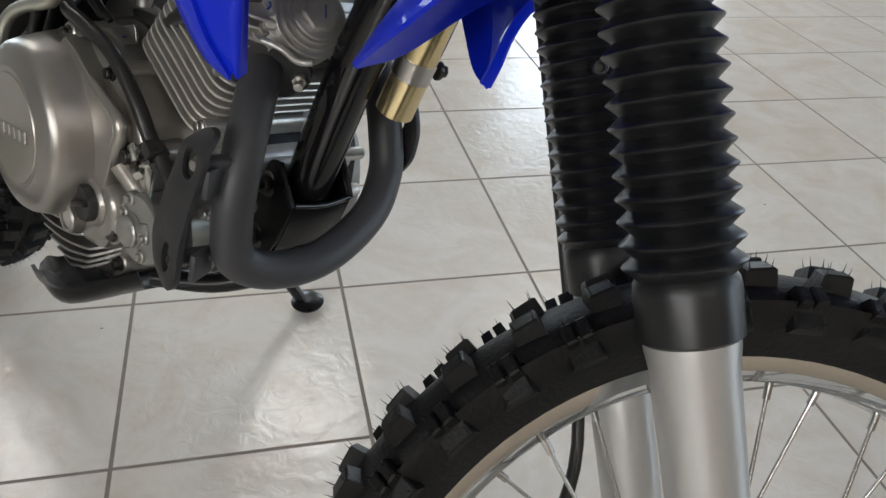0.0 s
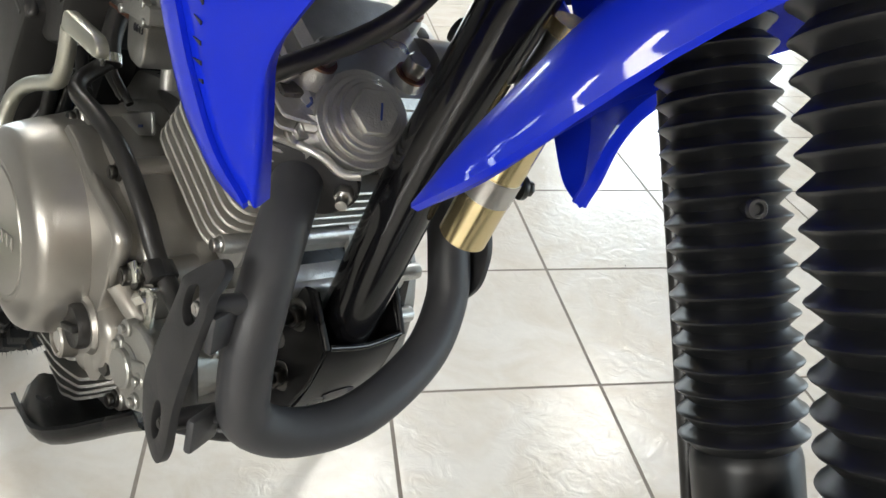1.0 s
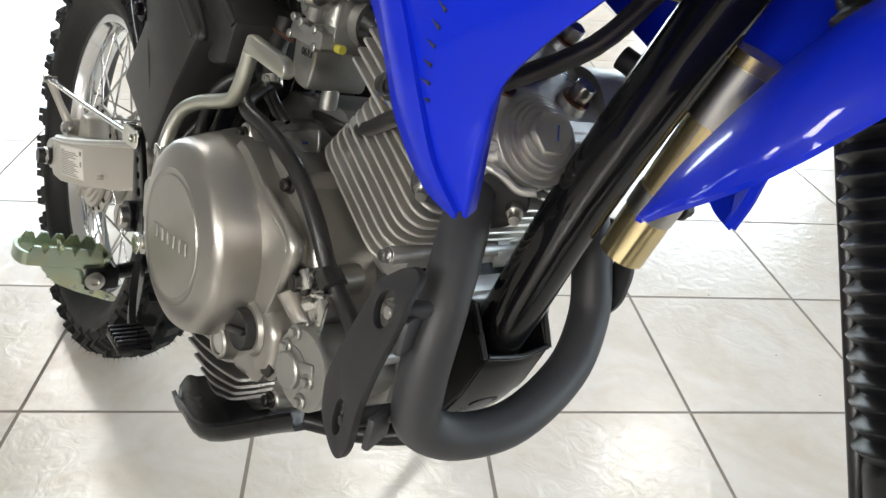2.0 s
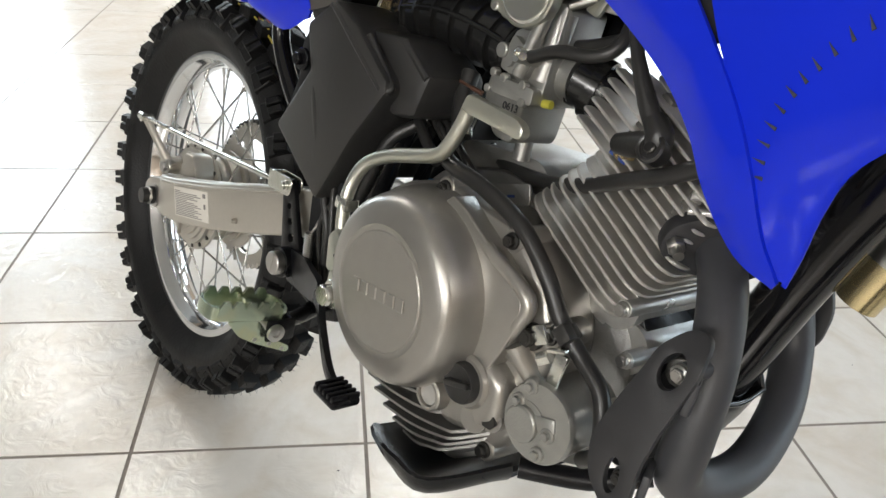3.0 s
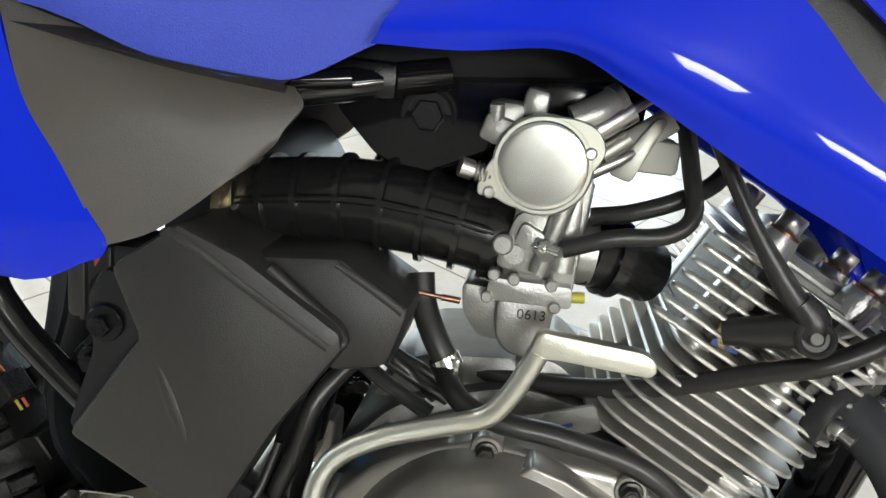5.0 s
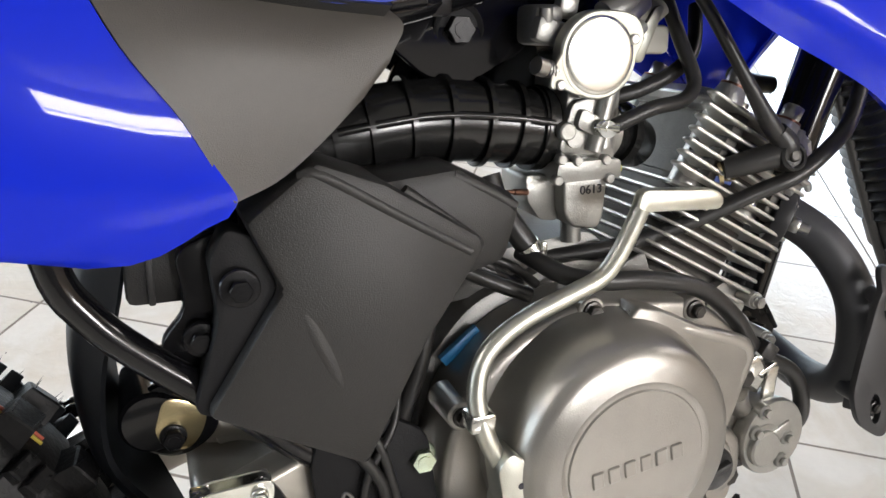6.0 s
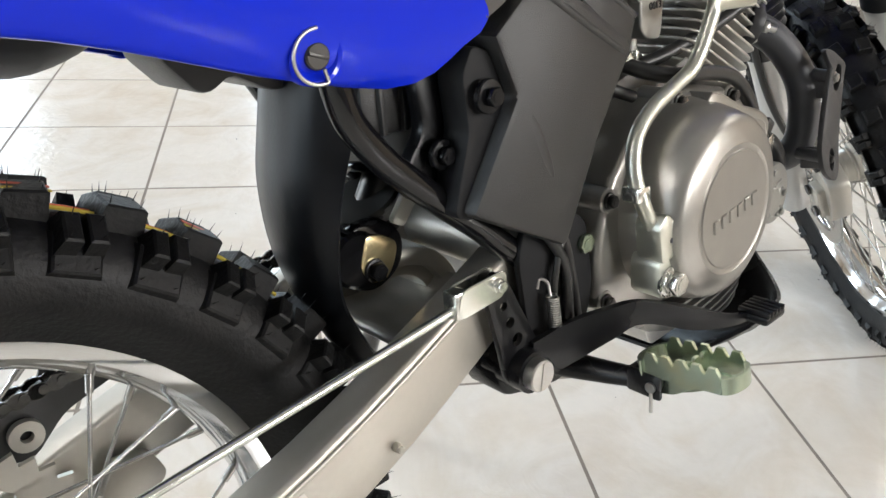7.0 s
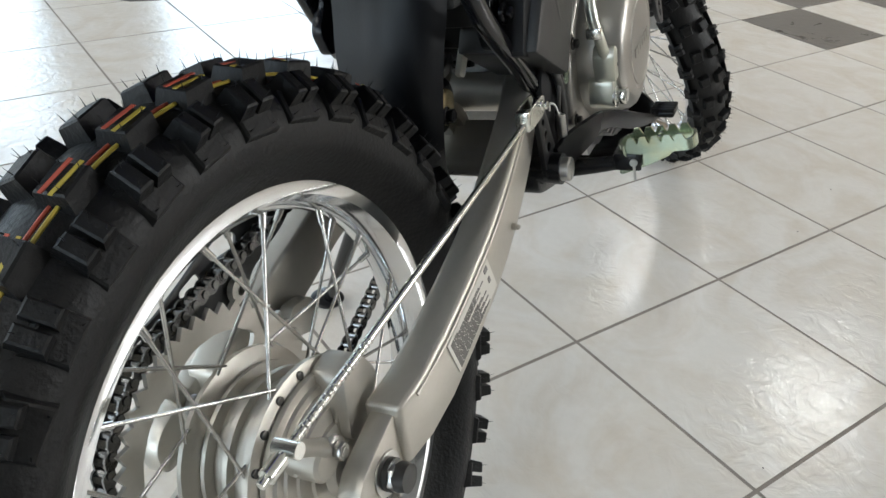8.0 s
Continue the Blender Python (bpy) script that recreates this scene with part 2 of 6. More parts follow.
def tube(points, r, seg=14, n=6, squash=1.0):
    """A capped tube along a smooth curve; r: a number, or one for each point."""
    path = smooth(points, n) if n > 1 else [Vector(p) for p in points]
    k = len(path)
    rr = [r] * k if not isinstance(r, (list, tuple)) else [float(np.interp(i / (k - 1) * (len(r) - 1), range(len(r)), r)) for i in range(k)]
    bm = bmesh.new()
    tan = (path[1] - path[0]).normalized()
    nor = tan.orthogonal().normalized()
    rings = []
    for i, p in enumerate(path):
        t = (path[min(i + 1, k - 1)] - path[max(i - 1, 0)]).normalized()
        nor = (nor - t * nor.dot(t)).normalized()
        bi = t.cross(nor)
        rings.append([bm.verts.new(p + rr[i] * (nor * math.cos(a) + squash * bi * math.sin(a))) for a in (2 * math.pi * j / seg for j in range(seg))])
    for A, B in zip(rings, rings[1:]):
        for j in range(seg):
            bm.faces.new((A[j], A[(j + 1) % seg], B[(j + 1) % seg], B[j]))
    bm.faces.new(rings[0][::-1])
    bm.faces.new(rings[-1])
    return shade(bm, 50)


def prism(poly, y0, y1, bevel=0.003, seg=2):
    """A plate or block: an outline in x and z, from y0 to y1."""
    bm = bmesh.new()
    a = [bm.verts.new((x, y0, z)) for x, z in poly]
    b = [bm.verts.new((x, y1, z)) for x, z in poly]
    bm.faces.new(a)
    bm.faces.new(b[::-1])
    for i in range(len(poly)):
        j = (i + 1) % len(poly)
        bm.faces.new((a[j], a[i], b[i], b[j]))
    bmesh.ops.recalc_face_normals(bm, faces=bm.faces)
    return bevelled(bm, bevel, seg)


def rounded(points, r=0.01, n=4):
    """An outline with its corners cut round."""
    out = []
    k = len(points)
    for i in range(k):
        p, a, b = Vector(points[i]), Vector(points[i - 1]), Vector(points[(i + 1) % k])
        u, v = (a - p), (b - p)
        ru, rv = min(r, u.length * 0.45), min(r, v.length * 0.45)
        s, e = p + u.normalized() * ru, p + v.normalized() * rv
        for j in range(n + 1):
            t = j / n
            q = s * (1 - t) ** 2 + p * 2 * t * (1 - t) + e * t * t
            out.append((q.x, q.y))
    return out


def block(size, bevel=0.003, seg=2):
    bm = bmesh.new()
    bmesh.ops.create_cube(bm, size=1)
    bm.transform(Matrix.Diagonal((*size, 1)))
    return bevelled(bm, bevel, seg)


def turn(profile, seg=32, closed=False):
    """A turned part: (radius, height) pairs round the y axis."""
    bm = bmesh.new()
    rings = []
    for r, h in profile:
        if r < 1e-5:
            rings.append([bm.verts.new((0, h, 0))])
        else:
            rings.append([bm.verts.new((r * math.cos(2 * math.pi * j / seg), h, r * math.sin(2 * math.pi * j / seg))) for j in range(seg)])
    pairs = list(zip(rings, rings[1:])) + ([(rings[-1], rings[0])] if closed else [])
    for A, B in pairs:
        for j in range(seg):
            q = [A[j % len(A)], A[(j + 1) % len(A)], B[(j + 1) % len(B)], B[j % len(B)]]
            q = [v for i, v in enumerate(q) if v not in q[:i]]
            if len(q) > 2:
                bm.faces.new(q)
    if not closed:
        for A in (rings[0], rings[-1]):
            if len(A) > 2:
                bm.faces.new(A)
    bmesh.ops.recalc_face_normals(bm, faces=bm.faces)
    return shade(bm, 32)


def facing(origin, direction):
    """A pose that turns the y axis of a turned part to point against the direction (so that -y faces it)."""
    d = Vector(direction).normalized()
    return Matrix.Translation(origin) @ d.to_track_quat("-Y", "Z").to_matrix().to_4x4()


def loft(rows, thick=0.003, nu=5, nv=5):
    """A moulded shell through rows of points, with its own thickness."""
    fine = [smooth(r, nu) for r in rows]
    cols = [smooth([f[i] for f in fine], nv) for i in range(len(fine[0]))]
    G = [[c[j] for c in cols] for j in range(len(cols[0]))]
    R, C = len(G), len(G[0])
    norm = [[None] * C for _ in range(R)]
    for i in range(R):
        for j in range(C):
            du = G[min(i + 1, R - 1)][j] - G[max(i - 1, 0)][j]
            dv = G[i][min(j + 1, C - 1)] - G[i][max(j - 1, 0)]
            nn = du.cross(dv)
            norm[i][j] = nn.normalized() if nn.length > 1e-12 else Vector((0, 0, 1))
    bm = bmesh.new()
    A = [[bm.verts.new(G[i][j]) for j in range(C)] for i in range(R)]
    B = [[bm.verts.new(G[i][j] - norm[i][j] * thick) for j in range(C)] for i in range(R)]
    for i in range(R - 1):
        for j in range(C - 1):
            bm.faces.new((A[i][j], A[i][j + 1], A[i + 1][j + 1], A[i + 1][j]))
            bm.faces.new((B[i][j], B[i + 1][j], B[i + 1][j + 1], B[i][j + 1]))
    for i in range(R - 1):
        bm.faces.new((A[i][0], A[i + 1][0], B[i + 1][0], B[i][0]))
        bm.faces.new((A[i][-1], B[i][-1], B[i + 1][-1], A[i + 1][-1]))
    for j in range(C - 1):
        bm.faces.new((A[0][j], B[0][j], B[0][j + 1], A[0][j + 1]))
        bm.faces.new((A[-1][j], A[-1][j + 1], B[-1][j + 1], B[-1][j]))
    bmesh.ops.remove_doubles(bm, verts=bm.verts, dist=1e-5)
    bmesh.ops.recalc_face_normals(bm, faces=bm.faces)
    return shade(bm, 50)


def plate(outline, holes, y0, y1, bevel=0.0):
    """A flat plate in x and z with holes cut through it."""
    bm = bmesh.new()
    edges = []
    for ring in [outline] + list(holes):
        vs = [bm.verts.new((x, y0, z)) for x, z in ring]
        edges += [bm.edges.new((vs[i - 1], vs[i])) for i in range(len(vs))]
    bmesh.ops.triangle_fill(bm, use_beauty=True, use_dissolve=False, edges=edges)
    ext = bmesh.ops.extrude_face_region(bm, geom=bm.faces[:])
    bmesh.ops.translate(bm, vec=(0, y1 - y0, 0), verts=[g for g in ext["geom"] if isinstance(g, bmesh.types.BMVert)])
    bmesh.ops.recalc_face_normals(bm, faces=bm.faces)
    return bevelled(bm, bevel, 2, 40)


def oval(x, z, a, b, turn_deg=0.0, n=18):
    """Outline of an oval hole."""
    c, q = math.cos(radians(turn_deg)), math.sin(radians(turn_deg))
    return [(x + a * math.cos(t) * c - b * math.sin(t) * q, z + a * math.cos(t) * q + b * math.sin(t) * c) for t in np.linspace(0, 2 * math.pi, n, endpoint=False)]


def box_beam(sections, bevel=0.004):
    """A box-section beam through (x, top, bottom, outer y, inner y)."""
    bm = bmesh.new()
    rings = [[bm.verts.new(p) for p in ((x, yo, zt), (x, yi, zt), (x, yi, zb), (x, yo, zb))] for x, zt, zb, yo, yi in sections]
    for A, B in zip(rings, rings[1:]):
        for i in range(4):
            bm.faces.new((A[i - 1], A[i], B[i], B[i - 1]))
    bm.faces.new(rings[0])
    bm.faces.new(rings[-1][::-1])
    bmesh.ops.recalc_face_normals(bm, faces=bm.faces)
    return bevelled(bm, bevel, 3, 40)


def hexagon(r, h, bevel=0.0006):
    bm = bmesh.new()
    a = [bm.verts.new((r * math.cos(math.pi / 3 * k), 0, r * math.sin(math.pi / 3 * k))) for k in range(6)]
    b = [bm.verts.new((v.co.x, -h, v.co.z)) for v in a]
    bm.faces.new(a)
    bm.faces.new(b[::-1])
    for i in range(6):
        bm.faces.new((a[i - 1], a[i], b[i], b[i - 1]))
    bmesh.ops.recalc_face_normals(bm, faces=bm.faces)
    return bevelled(bm, bevel, 1)


def bolt_mesh(r, flange=1.5, h=None):
    h = h or r * 0.9
    return join(turn([(r * flange, 0.002), (r * flange, -0.0008), (r * flange * 0.93, -0.0018), (r, -0.0022)], 20),
                moved(hexagon(r, h), pose(0, -0.002, 0)), turn([(r * 0.55, -h - 0.001), (r * 0.55, -h - 0.0025), (0, -h - 0.0025)], 14))


def bolt(place, r, parent, mat=None, direction=(0, -1, 0), name="bolt", flange=1.5, h=None, label=""):
    return part(name, moved(bolt_mesh(r, flange, h), facing(place, direction)), mat or STEEL, parent, label)


def thing(name, label, category, m=None, group="", kind=""):
    ob = new(name)
    ob.empty_display_size = 0.1
    if m is not None:
        ob.matrix_world = m
    return tagged(ob, label, category, group, kind)


# ---- the showroom ----
PITCH = 0.33
floor = tagged(part("floor", moved(block((X1 - X0, Y1 - Y0, 0.12), 0), pose((X0 + X1) / 2, (Y0 + Y1) / 2, -0.0622)), GROUT), "cream glazed ceramic tile floor with grey grout", "floor", kind="structure")


def wall_with_windows(name, a, b, label, openings, sill=0.35, head=2.85, paint=None):
    """A wall from a to b with windows between the given distances along it; the room lies on its left."""
    a, b = Vector((*a, 0)), Vector((*b, 0))
    length, u = (b - a).length, (b - a).normalized()
    m = Matrix.Translation(a) @ Matrix(((u.x, -u.y, 0, 0), (u.y, u.x, 0, 0), (0, 0, 1, 0), (0, 0, 0, 1)))
    pieces = [moved(block((length, 0.2, sill), 0.004), pose(length / 2, -0.1, sill / 2)), moved(block((length, 0.2, TOP - head), 0.004), pose(length / 2, -0.1, (TOP + head) / 2))]
    ends = [0.0] + [d for pair in openings for d in pair] + [length]
    for p, q in zip(ends[::2], ends[1::2]):
        pieces.append(moved(block((q - p, 0.2, head - sill), 0.004), pose((p + q) / 2, -0.1, (head + sill) / 2)))
    wall = tagged(part(name, join(*pieces), paint or PLASTER), label, "wall", kind="structure")
    wall.matrix_world = m
    for p, q in openings:
        bars = [moved(block((0.05, 0.06, head - sill), 0.004), pose(x, -0.06, (head + sill) / 2)) for x in (p + 0.03, q - 0.03)]
        part("window", join(*bars, moved(block((q - p - 0.11, 0.05, 0.05), 0.004), pose((p + q) / 2, -0.062, 2.25))), ALUFRAME, wall, "grey metal window bars")
    return wall


wall_with_windows("wall_south", (X0, Y0), (X1, Y0), "cream plaster wall with one high window", ((0.75, 2.45),), sill=2.05)
wall_with_windows("wall_east", (X1, Y0), (X1, Y1), "beige plaster wall with three tall shop windows", ((2.6, 4.48), (5.54, 6.55), (8.7, 10.4)))
wall_with_windows("wall_north", (X1, Y1), (X0, Y1), "beige plaster wall with three tall shop windows", ((2.3, 4.4), (6.4, 8.1), (9.3, 11.0)))
# out of view; kept dark as a backdrop for reflections
wall_with_windows("wall_west", (X0, Y1), (X0, Y0), "unseen wall made dark grey to deepen reflections, with one high window", ((9.65, 11.35),), sill=2.05, paint=UNSEEN_DARK_WALL)
tagged(part("ceiling", moved(block((X1 - X0 + 0.4, Y1 - Y0 + 0.4, 0.15), 0), pose((X0 + X1) / 2, (Y0 + Y1) / 2, TOP + 0.075)), CEILING), "plain white painted ceiling", "ceiling", kind="structure")


def ceiling_light(x, y):
    """A square recessed panel lamp under the ceiling."""
    lamp = thing("ceiling_light", "square white ceiling panel lamp, switched on", "ceiling lamp", pose(x, y, TOP), "ceiling panel lamps")
    rim = [moved(block((0.62, 0.03, 0.03), 0.003), pose(0, d, -0.017)) for d in (-0.295, 0.295)] + [moved(block((0.03, 0.56, 0.03), 0.003), pose(d, 0, -0.017)) for d in (-0.295, 0.295)]
    part("frame", join(*rim), ALUFRAME, lamp)
    part("diffuser", moved(block((0.56, 0.56, 0.012), 0), pose(0, 0, -0.014)), GLOW, lamp)


# the last lamp is an unseen addition that brightens the airbox's upper edges
for x, y in ((0.6, -4.45), (2.5, -4.6), (-2.0, 2.85), (-0.25, 2.85), (1.6, 3.2), (-2.85, 4.35), (-2.1, -4.5)):
    ceiling_light(x, y)


# ---- the motorcycle: x ahead, y to its left, z up, from the rear tyre's contact with the floor ----
bike = thing("motorcycle", "blue off-road motorcycle leaning on its side stand, front wheel turned", "motorcycle", pose(-0.9281, 0.2147, -0.0089, -12.34, 0.29, -58.0) @ Matrix.Scale(1.0065, 4))

# --- wheels ---
_a = Vector((-math.sin(radians(28)), 0, math.cos(radians(28))))
_y = Vector((-0.648, 0.680, -0.343))
_y = (_y - _a * _y.dot(_a)).normalized()
_x = _y.cross(_a)
FORK = Matrix(((_x.x, _y.x, _a.x, 1.277), (_x.y, _y.y, _a.y, 0.023), (_x.z, _y.z, _a.z, 0.288), (0, 0, 0, 1)))
REAR = pose(0.0087, -0.0141, 0.2995, -1.9, 0, -1.45)


def tyre_knob(w, l, h, split=False):
    """One tread block with small moulding hairs on top, split by a groove or whole; its base lies at z 0."""
    bm = bmesh.new()
    s = 0.84
    spans = ((-1, -0.14), (0.14, 1)) if split else ((-1, 1),)
    for x0, x1 in spans:
        corners = ((x0, -1), (x1, -1), (x1, 1), (x0, 1))
        lo = [bm.verts.new((x * l / 2, y * w / 2, -0.004)) for x, y in corners]
        hi = [bm.verts.new((x * l / 2 * s, y * w / 2 * s, h + 0.0008 * x - 0.0006 * y)) for x, y in corners]
        bm.faces.new(hi)
        for i in range(4):
            j = (i + 1) % 4
            bm.faces.new((lo[i], lo[j], hi[j], hi[i]))
        es = [e for e in bm.edges if all(v in hi for v in e.verts)]
        bmesh.ops.bevel(bm, geom=es, offset=0.0012, segments=1, affect="EDGES")
    for x, y in ((-0.32, -0.28), (0.3, 0.2), (0.28, -0.3), (-0.25, 0.3)):
        p = Vector((x * l, y * w, h - 0.0005))
        a = [bm.verts.new(p + Vector((0.0005 * math.cos(t), 0.0005 * math.sin(t), 0))) for t in (0, 2.1, 4.2)]
        tip = bm.verts.new(p + Vector((0.004 * x, 0.001 + 0.002 * y, 0.0075)))
        for i in range(3):
            bm.faces.new((a[i], a[(i + 1) % 3], tip))
    bm.normal_update()
    me = bpy.data.meshes.new("knob")
    bm.to_mesh(me)
    bm.free()
    me.materials.append(RUBBER)
    return me


def wheel(frame_m, bead, rim_half, crown, half, step_count, hub_r, hub_half, knob_scale, spokes):
    """Tyre with tread blocks, rim with spokes, hub; all under the motorcycle."""
    # tyre
    prof = [(bead + 0.001, -rim_half + 0.003), (bead + 0.012, -rim_half - 0.005), (bead + 0.03, -half * 0.93), (bead + 0.045, -half), (crown - 0.022, -half * 0.93), (crown - 0.008, -half * 0.70), (crown - 0.002, -half * 0.36), (crown, 0)]
    prof = prof + [(r, -h) for r, h in prof[-2::-1]]
    fine = [(p.x, p.y) for p in smooth([(r, h, 0) for r, h in prof], 3)]
    tyre = part("tyre", moved(turn(fine + [(bead - 0.004, rim_half - 0.006), (bead - 0.004, -rim_half + 0.006)], 96, closed=True), frame_m), RUBBER, bike, "black knobbly off-road tyre with moulding hairs")
    centre, edge, side = tyre_knob(0.0245 * knob_scale, 0.026 * knob_scale, 0.0125 * knob_scale), tyre_knob(0.021 * knob_scale, 0.026 * knob_scale, 0.013 * knob_scale, True), tyre_knob(0.026 * knob_scale, 0.030 * knob_scale, 0.0042)
    for k in range(step_count):
        a = 2 * math.pi * k / step_count
        for phase, y, r, tilt, me in ((0.0, half * 0.36, crown - 0.0022, 12, centre), (0.0, -half * 0.36, crown - 0.0022, -12, centre), (0.5, half * 0.80, crown - 0.013, 46, edge), (0.5, -half * 0.80, crown - 0.013, -46, edge), (0.5, half * 0.905, crown - 0.0205, 66, side), (0.5, -half * 0.905, crown - 0.0205, -66, side)):
            ob = new("knob", me)
            ob.parent = tyre
            ang = a + phase * 2 * math.pi / step_count + (0.12 * 2 * math.pi / step_count if y > 0 else 0)
            ob.matrix_local = frame_m @ pose(0, 0, 0, 0, math.degrees(ang), 0) @ pose(0, y, r, -tilt, 0, random.uniform(-7, 7)) @ Matrix.Diagonal((random.uniform(0.9, 1.06), random.uniform(0.92, 1.06), random.uniform(0.92, 1.05), 1))
    # rim
    b, w = bead, rim_half
    prof = [(b + 0.0115, -w), (b + 0.012, -w + 0.0025), (b + 0.003, -w + 0.005), (b - 0.001, -w + 0.010), (b - 0.010, -w * 0.45), (b - 0.012, 0)]
    prof = prof + [(r, -h) for r, h in prof[-2::-1]]
    inner = [(b + 0.008, w + 0.0008), (b - 0.004, w - 0.001), (b - 0.009, w - 0.008), (b - 0.014, w * 0.42), (b - 0.016, 0)]
    inner = inner + [(r, -h) for r, h in inner[-2::-1]]
    rim = part("rim", moved(turn(prof + inner, 96, closed=True), frame_m), CHROME, bike, "polished aluminium wheel rim")
    # hub with two flanges
    h = hub_half
    hub = part("hub", moved(turn([(hub_r * 0.55, -h - 0.004), (hub_r * 0.93, -h), (hub_r, -h + 0.002), (hub_r, -h + 0.006), (hub_r * 0.82, -h + 0.010), (hub_r * 0.80, -h * 0.62), (hub_r * 0.86, -h * 0.60), (hub_r * 0.86, -h * 0.50), (hub_r * 0.78, -h * 0.46), (hub_r * 0.77, -h * 0.1), (hub_r * 0.84, -h * 0.06), (hub_r * 0.84, h * 0.06), (hub_r * 0.77, h * 0.1), (hub_r * 0.76, h * 0.45), (hub_r * 0.86, h * 0.5), (hub_r * 0.86, h * 0.6), (hub_r * 0.82, h - 0.010), (hub_r, h - 0.006), (hub_r, h - 0.002), (hub_r * 0.93, h), (hub_r * 0.55, h + 0.004)], 48), frame_m), SILVER, bike, "cast aluminium wheel hub")
    # spokes, alternately to each flange and crossing
    for k in range(spokes):
        a = 2 * math.pi * (k + 0.5) / spokes
        s = -1 if k % 2 else 1
        lean = (1 if (k // 2) % 2 else -1) * radians(38)
        p0 = Vector(((hub_r - 0.006) * math.cos(a + lean), s * (h - 0.004), (hub_r - 0.006) * math.sin(a + lean)))
        p1 = Vector(((b - 0.012) * math.cos(a), s * 0.004, (b - 0.012) * math.sin(a)))
        q = p1 + (p0 - p1).normalized() * 0.016
        bm = join(tube([p0, q, p1], 0.00145, 8, 1), tube([q + (p1 - q) * 0.1, p1], [0.0026, 0.0030], 8, 1))
        part("spoke", moved(bm, frame_m), SPOKE, rim)
    return tyre, rim, hub


rear_tyre, rear_rim, rear_hub = wheel(REAR, 0.2025, 0.023, 0.2825, 0.047, 36, 0.079, 0.034, 1.05, 36)
front_tyre, front_rim, front_hub = wheel(FORK, 0.2395, 0.021, 0.2955, 0.040, 37, 0.035, 0.030, 0.80, 36)
for mat, dy in ((YELLOW, -0.0045), (RED, 0.0025)):
    me = bpy.data.meshes.new("tread_mark")
    bm = block((0.0255, 0.0026, 0.0006), 0)
    bm.to_mesh(me)
    bm.free()
    me.materials.append(mat)
    for k in range(-12, 5):
        if k % 7 == 3:
            continue
        ob = new("tread_mark", me)
        ob.parent = rear_tyre
        ob.matrix_local = REAR @ pose(0, 0, 0, 0, 10.0 * k, 0) @ pose(0, -0.047 * 0.36, 0.2825 - 0.0022, 12) @ pose(0, dy, 0.0131, 0, 0, random.uniform(-3, 3))

for mat, y in ((YELLOW, -0.0205), (RED, -0.0140)):
    arc_line = [(0.2832 * math.cos(t), y, 0.2832 * math.sin(t)) for t in np.linspace(radians(36), radians(214), 90)]
    part("tread_stripe", moved(tube(arc_line, 0.0013, 6, 1), REAR), mat, rear_tyre)
for k in range(18):
    a = radians(20 * k + 6)
    part("spoke_head", moved(turn([(0.0034, 0.001), (0.0034, -0.0012), (0.002, -0.0018), (0, -0.0018)], 12), REAR @ pose(0.0735 * math.cos(a), -0.0338, 0.0735 * math.sin(a))), DARKSTEEL, rear_hub)

# rear brake panel, cam lever, axle, adjuster
brake_panel = part("brake_panel", moved(turn([(0.0, -0.062), (0.020, -0.062), (0.024, -0.056), (0.034, -0.054), (0.035, -0.0515), (0.046, -0.050), (0.047, -0.048), (0.056, -0.047), (0.057, -0.0445), (0.063, -0.044), (0.064, -0.041), (0.070, -0.040), (0.071, -0.036), (0.060, -0.035)], 64), REAR), SILVER, bike, "silver drum brake panel")
for a in (20, 80, 150, 215, 285):
    part("rib", moved(block((0.03, 0.006, 0.006), 0.002), REAR @ pose(0, 0, 0, 0, a, 0) @ pose(0.042, -0.053, 0)), SILVER, brake_panel)
part("anchor_lug", prism(rounded([(0.012, 0.318), (0.020, 0.372), (0.048, 0.376), (0.064, 0.350), (0.052, 0.322), (0.03, 0.31)], 0.008), -0.078, -0.046, 0.005), SILVER, brake_panel)
part("cam_boss", moved(turn([(0.013, 0.0), (0.013, -0.024), (0.011, -0.027), (0, -0.027)], 24), REAR @ pose(-0.034, -0.046, 0.034)), SILVER, brake_panel)
part("rear_axle", join(moved(turn([(0.0075, 0.11), (0.0075, -0.100), (0.0065, -0.104), (0, -0.104)], 20), REAR), moved(hexagon(0.0125, 0.009), REAR @ pose(0, -0.0945, 0)), moved(turn([(0.017, -0.0905), (0.017, -0.0940), (0.012, -0.0945)], 24), REAR)), STEEL, bike, "rear axle with hexagon nut")
part("rubber_cap", moved(turn([(0.0125, -0.094), (0.0125, -0.099), (0.0105, -0.100), (0.0115, -0.1045), (0.0105, -0.1115), (0, -0.112)], 20), REAR), HOSE, bike, "black rubber axle cap")
lever = part("brake_cam_lever", tube([(-0.014, -0.078, 0.338), (-0.040, -0.088, 0.364), (-0.069, -0.0965, 0.391)], [0.008, 0.006, 0.0065], 10, 4, 0.6), SILVER, bike)
bolt((-0.014, -0.083, 0.338), 0.007, lever)
part("pivot_barrel", moved(turn([(0.0055, -0.009), (0.0055, 0.009)], 16), Matrix.Translation((-0.070, -0.0965, 0.392))), ZINC, lever)
rod = part("brake_rod", tube([(-0.098, -0.0955, 0.388), (-0.070, -0.097, 0.392), (0.16, -0.109, 0.424), (0.335, -0.1165, 0.449)], 0.0032, 10, 3), ZINC, bike, "zinc-plated rear brake rod")
